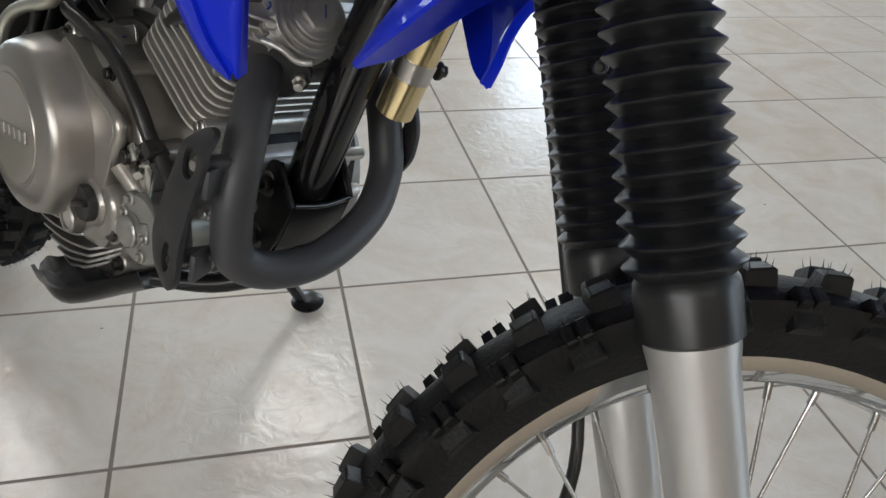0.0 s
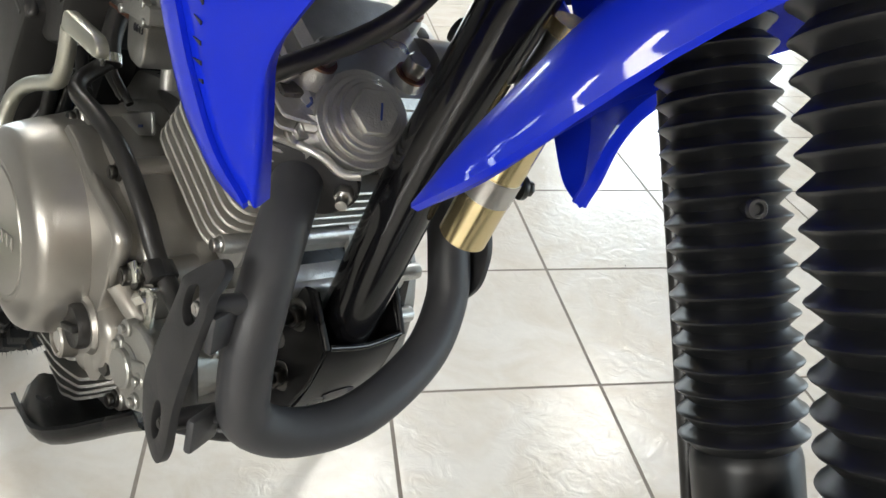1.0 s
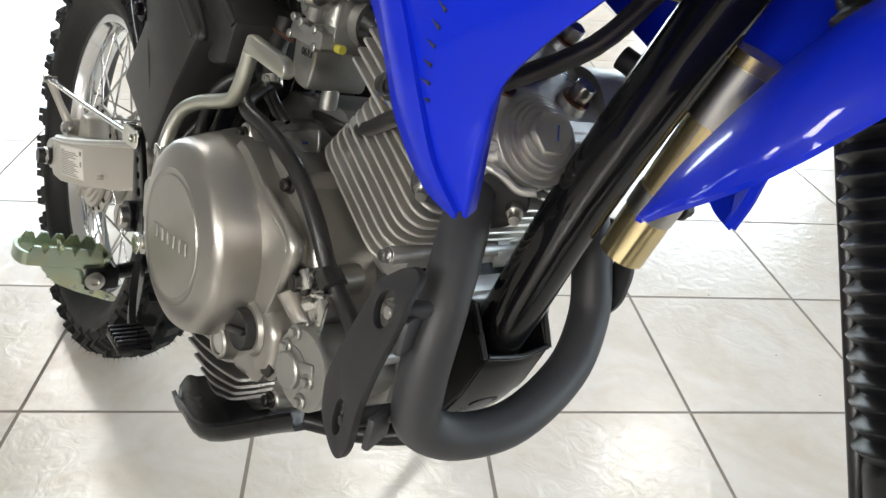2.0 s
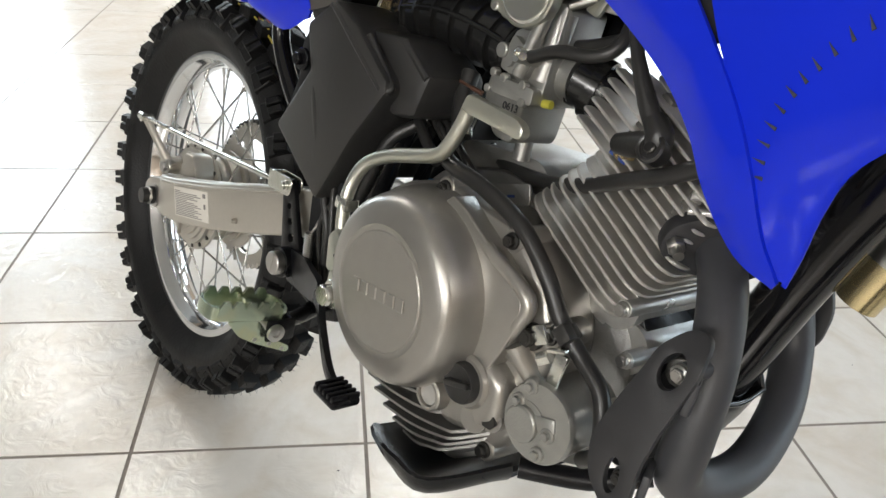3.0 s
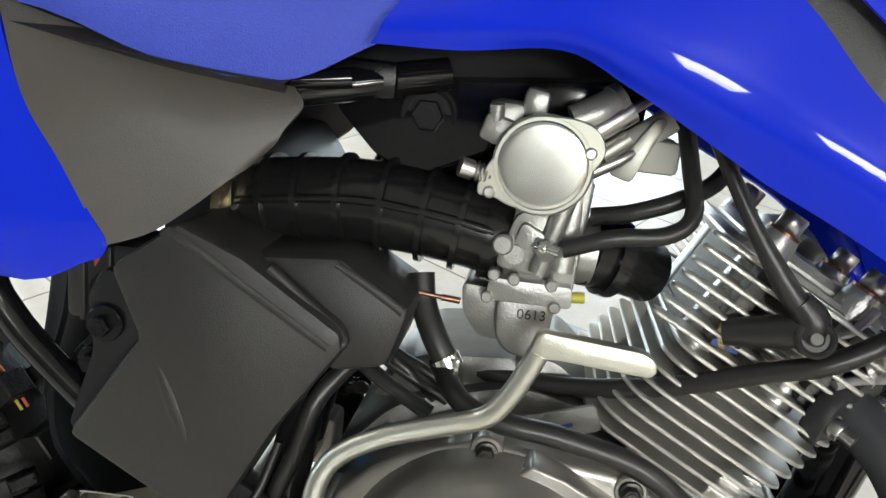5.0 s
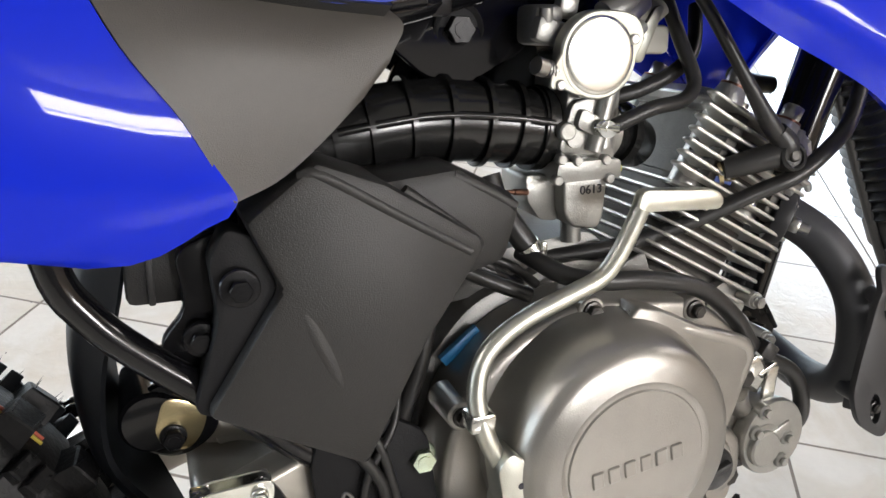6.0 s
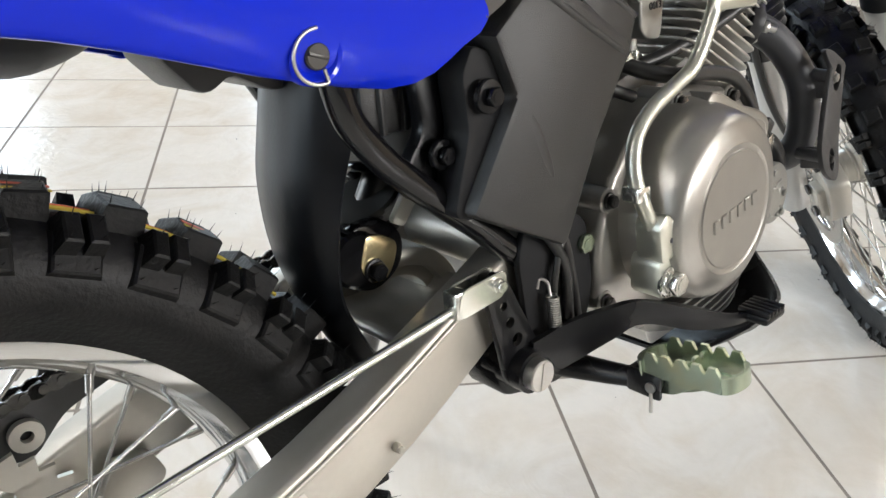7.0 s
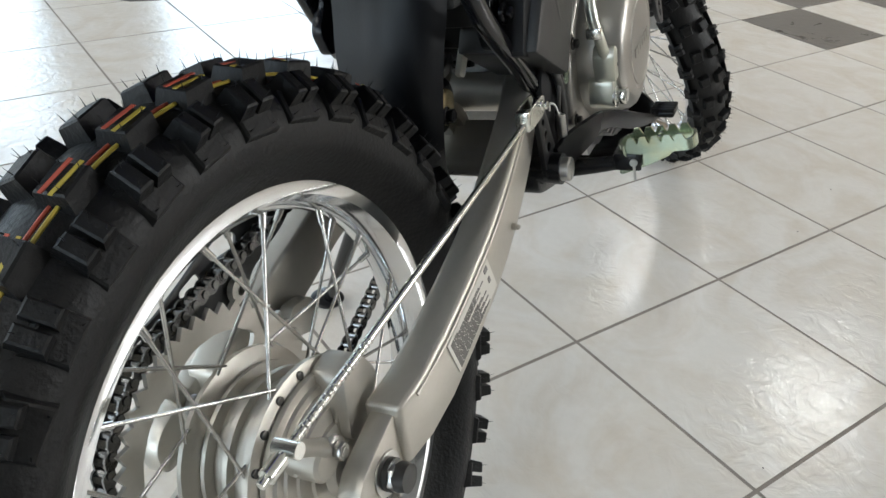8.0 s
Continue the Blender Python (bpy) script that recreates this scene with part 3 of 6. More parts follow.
part("clevis", join(prism(rounded([(0.322, 0.440), (0.368, 0.444), (0.370, 0.464), (0.325, 0.461)], 0.008), -0.1225, -0.1205, 0.0006, 1), prism(rounded([(0.322, 0.440), (0.368, 0.444), (0.370, 0.464), (0.325, 0.461)], 0.008), -0.110, -0.108, 0.0006, 1), moved(block((0.012, 0.014, 0.02), 0.002), pose(0.327, -0.115, 0.4505))), ZINC, rod)
bolt((0.360, -0.1225, 0.4545), 0.0045, rod, ZINC, flange=1.2)
part("adjuster_nut", tube([(-0.092, -0.0958, 0.389), (-0.078, -0.0965, 0.391)], 0.006, 10, 1), ZINC, rod)
part("return_spring", tube([(-0.064 + 0.09 * t, -0.0975 - 0.005 * t + 0.0030 * math.cos(t * 130), 0.393 + 0.0125 * t + 0.0030 * math.sin(t * 130)) for t in np.linspace(0.0, 1.0, 190)], 0.0007, 6, 1), SPOKE, rod)

# sprocket, chain, guard on the left


def ring_with_holes(outer, inner_r, y0, y1):
    """A flat ring with a round bore."""
    bm = bmesh.new()
    n = len(outer)
    loops = []
    for y in (y0, y1):
        o = [bm.verts.new((x, y, z)) for x, z in outer]
        i = [bm.verts.new((inner_r * math.cos(2 * math.pi * k / n), y, inner_r * math.sin(2 * math.pi * k / n))) for k in range(n)]
        loops.append((o, i))
    for k in range(n):
        j = (k + 1) % n
        (o0, i0), (o1, i1) = loops
        bm.faces.new((o0[k], o0[j], i0[j], i0[k]))
        bm.faces.new((o1[k], i1[k], i1[j], o1[j]))
        bm.faces.new((o0[k], o1[k], o1[j], o0[j]))
        bm.faces.new((i0[k], i0[j], i1[j], i1[k]))
    bmesh.ops.recalc_face_normals(bm, faces=bm.faces)
    return bm


def polar(r, deg):
    return (r * math.cos(radians(deg)), r * math.sin(radians(deg)))


teeth = [polar(0.1125 if k % 2 else 0.1045, 360 * k / 96) for k in range(96)]
windows = []
for k in range(5):
    c = 78 + 72 * k
    windows.append(rounded([polar(0.046, c - 20), polar(0.068, c - 30), polar(0.087, c - 31), polar(0.090, c - 15), polar(0.0905, c), polar(0.090, c + 15), polar(0.087, c + 31), polar(0.068, c + 30), polar(0.046, c + 20), polar(0.0435, c)], 0.006, 2))
sprocket = part("sprocket", moved(plate(teeth, windows, 0.052, 0.0565, 0.0), REAR), SILVER, bike, "pale silver rear sprocket with large cut-outs")
part("sprocket_centre", moved(ring_with_holes([polar(0.050, 7.5 * k) for k in range(48)], 0.03, 0.048, 0.0585), REAR), SILVER, sprocket)
for k in range(5):
    x, z = polar(0.056, 42 + 72 * k)
    bolt((0.0087 + x, 0.0375, 0.2995 + z), 0.006, sprocket)


def chain_link():
    lk = []
    for y in (-0.0055, 0.0055):
        lk.append(prism([(-0.0105 + 0.0057 * math.cos(t), 0.0057 * math.sin(t)) for t in np.linspace(math.pi / 2, 3 * math.pi / 2, 6)] + [(-0.003, -0.0036)] + [(0.0045 + 0.0057 * math.cos(t), 0.0057 * math.sin(t)) for t in np.linspace(-math.pi / 2, math.pi / 2, 6)] + [(-0.003, 0.0036)], y - 0.0009, y + 0.0009, 0))
    lk.append(turn([(0.0035, -0.0075), (0.0035, 0.0075)], 10))
    return join(*lk)


chain_path = [(0.0087 + x, 0.2995 + z) for x, z in (polar(0.1105, d) for d in np.linspace(98, 282, 30))]
chain_path = [(0.470, 0.487), (0.322, 0.4595), (0.139, 0.4275)] + chain_path + [(0.1525, 0.2300), (0.2472, 0.2652), (0.470, 0.352)]
dist = [0.0]
for (x0, z0), (x1, z1) in zip(chain_path, chain_path[1:]):
    dist.append(dist[-1] + math.hypot(x1 - x0, z1 - z0))
chain = part("chain", chain_link(), CHAIN, bike, "dark steel drive chain")
chain_me = chain.data
first = True
for s in np.arange(0.005, dist[-1], 0.0127):
    x, z = np.interp(s, dist, [p[0] for p in chain_path]), np.interp(s, dist, [p[1] for p in chain_path])
    x2, z2 = np.interp(s + 0.006, dist, [p[0] for p in chain_path]), np.interp(s + 0.006, dist, [p[1] for p in chain_path])
    m = Matrix.Translation((x, 0.0545, z)) @ pose(0, 0, 0, 0, -math.degrees(math.atan2(z2 - z, x2 - x)), 0)
    if first:
        chain.matrix_local = m
        first_inv, first = m.inverted(), False
        continue
    ob = new("chain_link", chain_me)
    ob.parent = chain
    ob.matrix_local = first_inv @ m
guard_out = rounded([(-0.04, 0.412), (0.0, 0.4145), (0.038, 0.4262), (0.07, 0.4380), (0.095, 0.4445), (0.16, 0.460), (0.215, 0.470), (0.222, 0.440), (0.1676, 0.4082), (0.1142, 0.3913), (0.088, 0.366), (0.05, 0.374), (0.0, 0.386), (-0.04, 0.388)], 0.008, 3)
guard_slots = [rounded([(0.0663, 0.433), (0.0939, 0.4408), (0.1074, 0.4313), (0.1023, 0.421), (0.0741, 0.4224)], 0.004, 3), rounded([(0.030, 0.4190), (0.0528, 0.4244), (0.057, 0.4152), (0.0499, 0.4066), (0.0319, 0.4078)], 0.004, 3), rounded([(0.124, 0.445), (0.160, 0.4535), (0.170, 0.444), (0.130, 0.434)], 0.004, 3), rounded([(-0.026, 0.406), (0.006, 0.4105), (0.014, 0.402), (-0.02, 0.397)], 0.003, 3)]
part("chain_guard", plate(guard_out, guard_slots, 0.0660, 0.0690, 0.0006), BLACK_PLASTIC, bike, "black plastic chain guard with slots")
part("guard_tab", moved(turn([(0.0115, -0.003), (0.0115, 0.003), (0.0045, 0.003), (0.0045, -0.003)], 24, True), Matrix.Translation((0.086, 0.060, 0.389))), SILVER, bike)
part("chain_guide", prism(rounded([(0.115, 0.318), (0.150, 0.306), (0.168, 0.318), (0.160, 0.34), (0.13, 0.345)], 0.008), 0.048, 0.062, 0.002), SILVER, bike, "silver chain guide bracket")

# --- swingarm ---
arm = [(0.03, 0.343, 0.290, -0.112), (0.06, 0.351, 0.294, -0.118), (0.10, 0.363, 0.302, -0.1205), (0.15, 0.379, 0.318, -0.1215), (0.20, 0.3955, 0.334, -0.1215), (0.24, 0.410, 0.349, -0.120), (0.28, 0.424, 0.363, -0.1165), (0.32, 0.438, 0.379, -0.112), (0.36, 0.451, 0.395, -0.1065), (0.40, 0.462, 0.408, -0.098), (0.43, 0.468, 0.417, -0.091), (0.46, 0.462, 0.425, -0.088)]
arm_r = box_beam([(x, zt, zb, y, y + 0.031) for x, zt, zb, y in arm])
arm_l = box_beam([(x, zt, zb, -y - 0.024, -y - 0.055) for x, zt, zb, y in arm])
cross = join(tube([(0.43, -0.09, 0.445), (0.43, 0.09, 0.445)], 0.021, 24, 1), prism(rounded([(0.322, 0.392), (0.328, 0.400), (0.350, 0.397), (0.375, 0.400), (0.405, 0.425), (0.405, 0.400), (0.36, 0.384)], 0.006), -0.078, 0.078, 0.004))
end_r = prism(rounded([(-0.030, 0.282), (0.048, 0.286), (0.060, 0.318), (0.050, 0.343), (-0.018, 0.322), (-0.032, 0.308)], 0.010), -0.106, -0.086, 0.003)
end_l = prism(rounded([(-0.030, 0.282), (0.048, 0.286), (0.060, 0.318), (0.050, 0.343), (-0.018, 0.322), (-0.032, 0.308)], 0.010), 0.078, 0.098, 0.003)
swingarm = part("swingarm", join(arm_r, arm_l, cross, end_r, end_l), SILVER, bike, "champagne silver box-section swingarm")
part("weld_seam", join(tube([(0.05, -0.1165, 0.342), (0.10, -0.1208, 0.3565), (0.15, -0.1218, 0.3725), (0.20, -0.1218, 0.389), (0.24, -0.1203, 0.4035), (0.28, -0.1168, 0.4175), (0.33, -0.111, 0.435)], 0.0018, 8, 3), tube([(0.048, -0.107, 0.290), (0.057, -0.108, 0.318), (0.046, -0.107, 0.343)], 0.0035, 8, 3)), SILVER, swingarm)
# sticker corners: rear top, front top, front bottom, rear bottom
SA, SB, SC, SD = Vector((0.0976, 0.352)), Vector((0.190, 0.379)), Vector((0.2044, 0.344)), Vector((0.112, 0.317))
sticker = part("sticker", prism([tuple(q) for q in (SD, SC, SB, SA)], -0.1218, -0.1206, 0), LABEL, swingarm, "pale printed warning sticker")


def print_bar(u0, u1, v0, v1):
    """One bar of print between fractions along (u) and across (v) the sticker."""
    at = lambda u, v: tuple(SD.lerp(SC, u).lerp(SA.lerp(SB, u), v))
    part("print_bar", prism([at(u0, v0), at(u1, v0), at(u1, v1), at(u0, v1)], -0.1224, -0.1216, 0), INKGREY, sticker)


for k in range(15):
    v = 0.05 + 0.058 * k
    u = 0.04
    stop = 0.80 - 0.10 * (k % 3) - (0.42 if k in (14, 9) else 0)
    while u < stop:
        w = 0.05 + 0.05 * random.random()
        print_bar(u, min(u + w, stop), v, v + 0.026)
        u += w + 0.012
print_bar(0.87, 0.94, 0.78, 0.92)
print_bar(0.885, 0.925, 0.42, 0.58)
bolt((0.262, -0.1205, 0.372), 0.003, swingarm, SILVER, flange=1.1)
bolt((0.466, -0.107, 0.450), 0.0085, bike, PEGZINC, name="swingarm_pivot_bolt", flange=1.3, h=0.008, label="yellow zinc hexagon pivot bolt")

# linkage and shock
part("shock_absorber", join(tube([(0.335, -0.002, 0.470), (0.365, -0.002, 0.520), (0.42, -0.002, 0.62)], 0.016, 16, 1), moved(turn([(0.030, -0.012), (0.032, -0.008), (0.032, 0.008), (0.030, 0.012)], 28), Matrix.Translation((0.345, -0.002, 0.492)) @ pose(0, 0, 0, 90 - 28, 0, 90))), DARKSTEEL, bike, "dark shock absorber with spring seat")
part("shock_spring", tube([(0.352 + 0.065 * t + 0.026 * math.cos(t * 40) * 0.85, -0.002 + 0.026 * math.sin(t * 40), 0.505 + 0.11 * t - 0.026 * math.cos(t * 40) * 0.5) for t in np.linspace(0, 1, 110)], 0.0042, 8, 1), BLACK_PAINT, bike)
part("linkage_bush", moved(turn([(0.0, -0.040), (0.019, -0.040), (0.0215, -0.037), (0.0215, 0.037), (0.019, 0.040), (0, 0.040)], 36), Matrix.Translation((0.304, 0, 0.470))), BLACK_PAINT, bike, "black linkage pivot bush")
for y in (-0.031, 0.031):
    part("linkage_arm", prism(rounded([(0.290, 0.452), (0.300, 0.494), (0.328, 0.497), (0.349, 0.478), (0.345, 0.452), (0.318, 0.438)], 0.014, 6), y - 0.006, y + 0.006, 0.003), BLACK_PAINT, bike)
part("linkage_plate", prism(rounded([(0.3035, 0.462), (0.3115, 0.487), (0.326, 0.484), (0.340, 0.474), (0.335, 0.458), (0.326, 0.447), (0.312, 0.449)], 0.007, 5), -0.0405, -0.037, 0.0012), GOLD, bike, "gold passivated linkage plate")
bolt((0.3158, -0.0405, 0.4590), 0.0072, bike, BLACK_METAL, name="linkage_bolt", flange=1.25)
arc = [(0.3555 + x, 0.3943 + z) for x, z in [polar(0.0625, d) for d in np.linspace(8, 112, 20)] + [polar(0.047, d) for d in np.linspace(112, 8, 20)]]
relay = part("relay_arm", prism(arc, -0.020, 0.034, 0.003), SILVER, bike, "pale cast suspension relay arm")
inner = [(0.3555 + x, 0.3943 + z) for x, z in [polar(0.0475, d) for d in np.linspace(20, 105, 16)] + [polar(0.036, d) for d in np.linspace(105, 20, 16)]]
part("relay_web", prism(inner, -0.010, 0.030, 0.002), SILVER, relay)
part("adjuster_ring", moved(join(turn([(0.033, -0.005), (0.0345, -0.003), (0.0345, 0.003), (0.033, 0.005), (0.026, 0.005), (0.026, -0.005)], 36, True), *[moved(block((0.006, 0.006, 0.004), 0.001), pose(0, 0, 0, 0, 30 * k, 0) @ pose(0.0345, 0, 0)) for k in range(12)]), Matrix.Translation((0.349, -0.002, 0.499)) @ pose(0, 0, 0, 90 - 28, 0, 90)), CASE, bike, "notched alloy spring adjuster ring")
part("shock_reservoir", tube([(0.366, -0.030, 0.508), (0.385, -0.030, 0.545)], 0.019, 24, 1), DARKSTEEL, bike, "dark shock reservoir")
part("reservoir_clip", prism(rounded([(0.343, 0.520), (0.355, 0.514), (0.335, 0.490), (0.325, 0.496)], 0.004), -0.056, -0.050, 0.002), WHITEPLASTIC, bike, "pale plastic clip")

# --- rear mudflap, fender, frame behind ---
part("mud_flap", moved(loft([[(0.298, 0.034, 0.640), (0.281, 0.034, 0.57), (0.272, 0.034, 0.52), (0.274, 0.026, 0.46), (0.296, 0.010, 0.410), (0.312, 0.000, 0.372)],
                       [(0.270, -0.022, 0.640), (0.258, -0.020, 0.57), (0.252, -0.018, 0.52), (0.258, -0.018, 0.46), (0.280, -0.020, 0.410), (0.302, -0.024, 0.370)],
                       [(0.274, -0.062, 0.640), (0.262, -0.058, 0.57), (0.254, -0.054, 0.52), (0.258, -0.048, 0.46), (0.280, -0.040, 0.410), (0.302, -0.038, 0.370)],
                       [(0.297, -0.084, 0.640), (0.284, -0.076, 0.57), (0.270, -0.072, 0.52), (0.268, -0.065, 0.46), (0.292, -0.050, 0.410), (0.312, -0.045, 0.374)]], 0.004), Matrix.Translation((0.011, 0.012, -0.004))), FLAP, bike, "black rubber mud flap ahead of the rear tyre")
for y in (-0.042, -0.008):
    bolt((0.273, y + 0.012, 0.612), 0.0065, bike, DARKSTEEL, direction=(-1, 0, 0), name="flap_bolt", flange=1.8)
part("rear_fender", loft([[(-0.30, -0.075, 0.79), (-0.10, -0.085, 0.745), (0.06, -0.088, 0.705), (0.20, -0.088, 0.68), (0.30, -0.08, 0.675)],
                          [(-0.30, -0.06, 0.805), (-0.10, -0.066, 0.75), (0.05, -0.066, 0.715), (0.12, -0.062, 0.705), (0.28, -0.055, 0.70)],
                          [(-0.30, 0.0, 0.81), (-0.10, 0.0, 0.755), (0.05, 0.0, 0.72), (0.12, 0.0, 0.71), (0.28, 0.0, 0.70)],
                          [(-0.30, 0.06, 0.805), (-0.10, 0.066, 0.75), (0.05, 0.066, 0.715), (0.12, 0.062, 0.705), (0.28, 0.055, 0.70)],
                          [(-0.30, 0.075, 0.79), (-0.10, 0.085, 0.745), (0.06, 0.088, 0.705), (0.20, 0.088, 0.68), (0.30, 0.08, 0.675)]], 0.004), BLACK_PLASTIC, bike, "black plastic inner rear fender")
part("fender_tongue", prism(rounded([(0.188, 0.665), (0.195, 0.626), (0.213, 0.605), (0.222, 0.604), (0.236, 0.612), (0.262, 0.598), (0.280, 0.598), (0.284, 0.665)], 0.004, 2), -0.030, 0.030, 0.003), BLACK_PLASTIC, bike, "black plastic tongue under the rear fender")
part("silencer", tube([(0.235, 0.100, 0.666), (0.205, 0.100, 0.656), (0.176, 0.100, 0.655), (0.13, 0.102, 0.666), (0.0, 0.108, 0.720), (-0.2, 0.118, 0.810)], [0.014, 0.020, 0.036, 0.048, 0.050, 0.050], 28, 5), EXHAUST, bike, "matt black exhaust silencer")

# --- frame ---
frame_bm = [tube([(0.805, -0.004, 0.458), (0.814, -0.004, 0.488), (0.842, -0.003, 0.59), (0.882, -0.002, 0.705), (0.955, 0, 0.90)], 0.0210, 24, 4),
            tube([(0.955, 0, 0.90), (0.80, 0, 0.86), (0.62, 0, 0.79), (0.53, 0, 0.73), (0.47, 0, 0.60), (0.44, 0, 0.47)], 0.020, 18, 5)]
frame_bm.append(tube([(0.255, -0.098, 0.70), (0.263, -0.10, 0.605), (0.279, -0.10, 0.570), (0.310, -0.10, 0.538), (0.360, -0.10, 0.496), (0.392, -0.10, 0.467), (0.440, -0.098, 0.431), (0.46, -0.085, 0.415)], 0.0098, 14, 5))
frame_bm.append(tube([(0.298, 0.096, 0.70), (0.304, 0.098, 0.624), (0.330, 0.098, 0.567), (0.360, 0.098, 0.528), (0.395, 0.095, 0.490), (0.431, 0.09, 0.445), (0.45, 0.08, 0.415)], 0.0098, 14, 5))
for s in (-1, 1):
    frame_bm.append(tube([(0.05, s * 0.085, 0.735), (0.25, s * 0.09, 0.720), (0.42, s * 0.085, 0.725), (0.53, s * 0.04, 0.745)], 0.0105, 12, 4))
    frame_bm.append(tube([(0.472, s * 0.07, 0.58), (0.462, s * 0.085, 0.50), (0.452, s * 0.085, 0.42), (0.45, s * 0.075, 0.385)], 0.0135, 14, 4))
main_frame = part("frame", join(*frame_bm), BLACK_PAINT, bike, "gloss black tubular steel frame")
part("head_tube", tube([(0.975, 0, 0.83), (0.93, 0, 0.915)], 0.030, 20, 1), BLACK_PAINT, main_frame)
gusset_line = rounded([(0.448, 0.018), (0.575, 0.032), (0.586, 0.015), (0.567, -0.016), (0.520, -0.040), (0.492, -0.032), (0.462, -0.004)], 0.008)
for sd in (-1, 1):
    part("gusset", moved(prism(gusset_line, -0.002, 0.002, 0.001, 1), pose(0, sd * 0.034, 0.720, sd * 16)), BLACK_PAINT, main_frame, "gloss black frame gusset plate")
bolt((0.520, -0.033, 0.719), 0.010, main_frame, BLACK_METAL, flange=1.3, h=0.008)
part("tank_tunnel", moved(block((0.34, 0.10, 0.05), 0.01), pose(0.62, 0.01, 0.775, 0, -6, 0)), TANKBLACK, main_frame)
# added black plate that fills the dark gap between tank and engine
part("dark_gap_filler", prism(rounded([(0.495, 0.765), (0.66, 0.775), (0.655, 0.705), (0.625, 0.68), (0.57, 0.665), (0.520, 0.672), (0.497, 0.70)], 0.012), 0.008, 0.050, 0.004), BLACK_PAINT, main_frame)
part("gusset_boss", moved(turn([(0.019, 0.01), (0.018, -0.004), (0.0165, -0.005), (0.014, -0.003)], 32), Matrix.Translation((0.520, -0.033, 0.719))), TANKBLACK, main_frame)
part("tank_bracket", moved(block((0.040, 0.035, 0.022), 0.004), pose(0.484, -0.050, 0.738)), BLACK_METAL, main_frame)
part("rail_stub", tube([(0.444, -0.085, 0.733), (0.480, -0.078, 0.738)], 0.006, 12, 1), BLACK_PAINT, main_frame)
bracket = part("engine_mount_bracket", loft([[(0.829, -0.031, 0.463), (0.830, -0.010, 0.460), (0.830, 0.010, 0.460), (0.829, 0.031, 0.463)], [(0.817, -0.031, 0.425), (0.819, -0.010, 0.423), (0.819, 0.010, 0.423), (0.817, 0.031, 0.425)], [(0.796, -0.029, 0.388), (0.798, -0.010, 0.386), (0.798, 0.010, 0.386), (0.796, 0.029, 0.388)], [(0.770, -0.026, 0.368), (0.770, -0.010, 0.366), (0.770, 0.010, 0.366), (0.770, 0.026, 0.368)]], 0.003, 4, 4), BLACK_METAL, main_frame, "gloss black engine mount bracket")
for s in (-1, 1):
    part("bracket_cheek", prism(rounded([(0.829, 0.463), (0.817, 0.425), (0.796, 0.388), (0.770, 0.366), (0.748, 0.372), (0.752, 0.41), (0.772, 0.445), (0.790, 0.492), (0.806, 0.496), (0.816, 0.480)], 0.006, 3), s * 0.0325 - 0.0018, s * 0.0325 + 0.0018, 0.0012, 1), BLACK_METAL, bracket)
    part("rolled_edge", tube([(0.806, s * 0.034, 0.495), (0.818, s * 0.034, 0.478), (0.829, s * 0.033, 0.462)], 0.0026, 8, 4), BLACK_METAL, bracket)
    for x, z in ((0.793, 0.470), (0.786, 0.415)):
        part("mount_bolt", moved(join(turn([(0.012, 0.002), (0.012, -0.001), (0.0105, -0.0018), (0.008, -0.0018)], 20), moved(hexagon(0.0078, 0.008), pose(0, -0.0015, 0)), turn([(0.0045, -0.009), (0.0045, -0.018), (0.0035, -0.019), (0, -0.019)], 14)), facing((x, s * 0.0345, z), (0.25, s, 0.05))), DARKSTEEL, bracket)
part("front_lip", tube([(0.829, -0.031, 0.4635), (0.8305, 0, 0.4605), (0.829, 0.031, 0.4635)], 0.0024, 8, 5), BLACK_PAINT, bracket)
# dark oval disc painted as the shaded inside of a hole
part("oval_hole_shade", moved(turn([(0.011, 0.001), (0.011, -0.0008), (0.0095, -0.0004), (0, -0.0004)], 28), facing((0.8115, 0.0, 0.408), (0.86, 0, -0.5)) @ Matrix.Diagonal((1.3, 1, 0.6, 1))), INK_AND_SHADE, bracket)
part("peg_bracket", join(prism(rounded([(0.400, 0.405), (0.470, 0.400), (0.475, 0.350), (0.440, 0.335), (0.395, 0.345), (0.372, 0.352), (0.368, 0.378)], 0.012), -0.108, -0.070, 0.003), tube([(0.384, -0.112, 0.3775), (0.384, -0.09, 0.3775)], 0.015, 20, 1), tube([(0.43, -0.09, 0.356), (0.450, -0.135, 0.352), (0.462, -0.172, 0.353)], [0.013, 0.010, 0.008], 14, 4, 0.8), moved(block((0.005, 0.030, 0.022), 0.003), pose(0.4845, -0.183, 0.3605)), moved(block((0.005, 0.030, 0.020), 0.003), pose(0.4475, -0.183, 0.3600)), moved(block((0.040, 0.006, 0.020), 0.003), pose(0.466, -0.170, 0.3595))), BLACK_METAL, main_frame, "black steel footpeg bracket")
for s in (-1, 1):
    part("airbox_bracket", prism(rounded([(0.325, 0.600), (0.352, 0.612), (0.378, 0.585), (0.372, 0.565), (0.350, 0.525), (0.325, 0.515), (0.312, 0.545), (0.330, 0.565)], 0.010), s * 0.088 - 0.006, s * 0.088 + 0.006, 0.002), BLACK_METAL, main_frame)
b = bolt((0.357, -0.127, 0.586), 0.0066, bike, BLACK_METAL, name="airbox_bolt", flange=1.7)
bolt((0.336, -0.103, 0.550), 0.0066, bike, BLACK_METAL, name="bracket_bolt", flange=1.6)

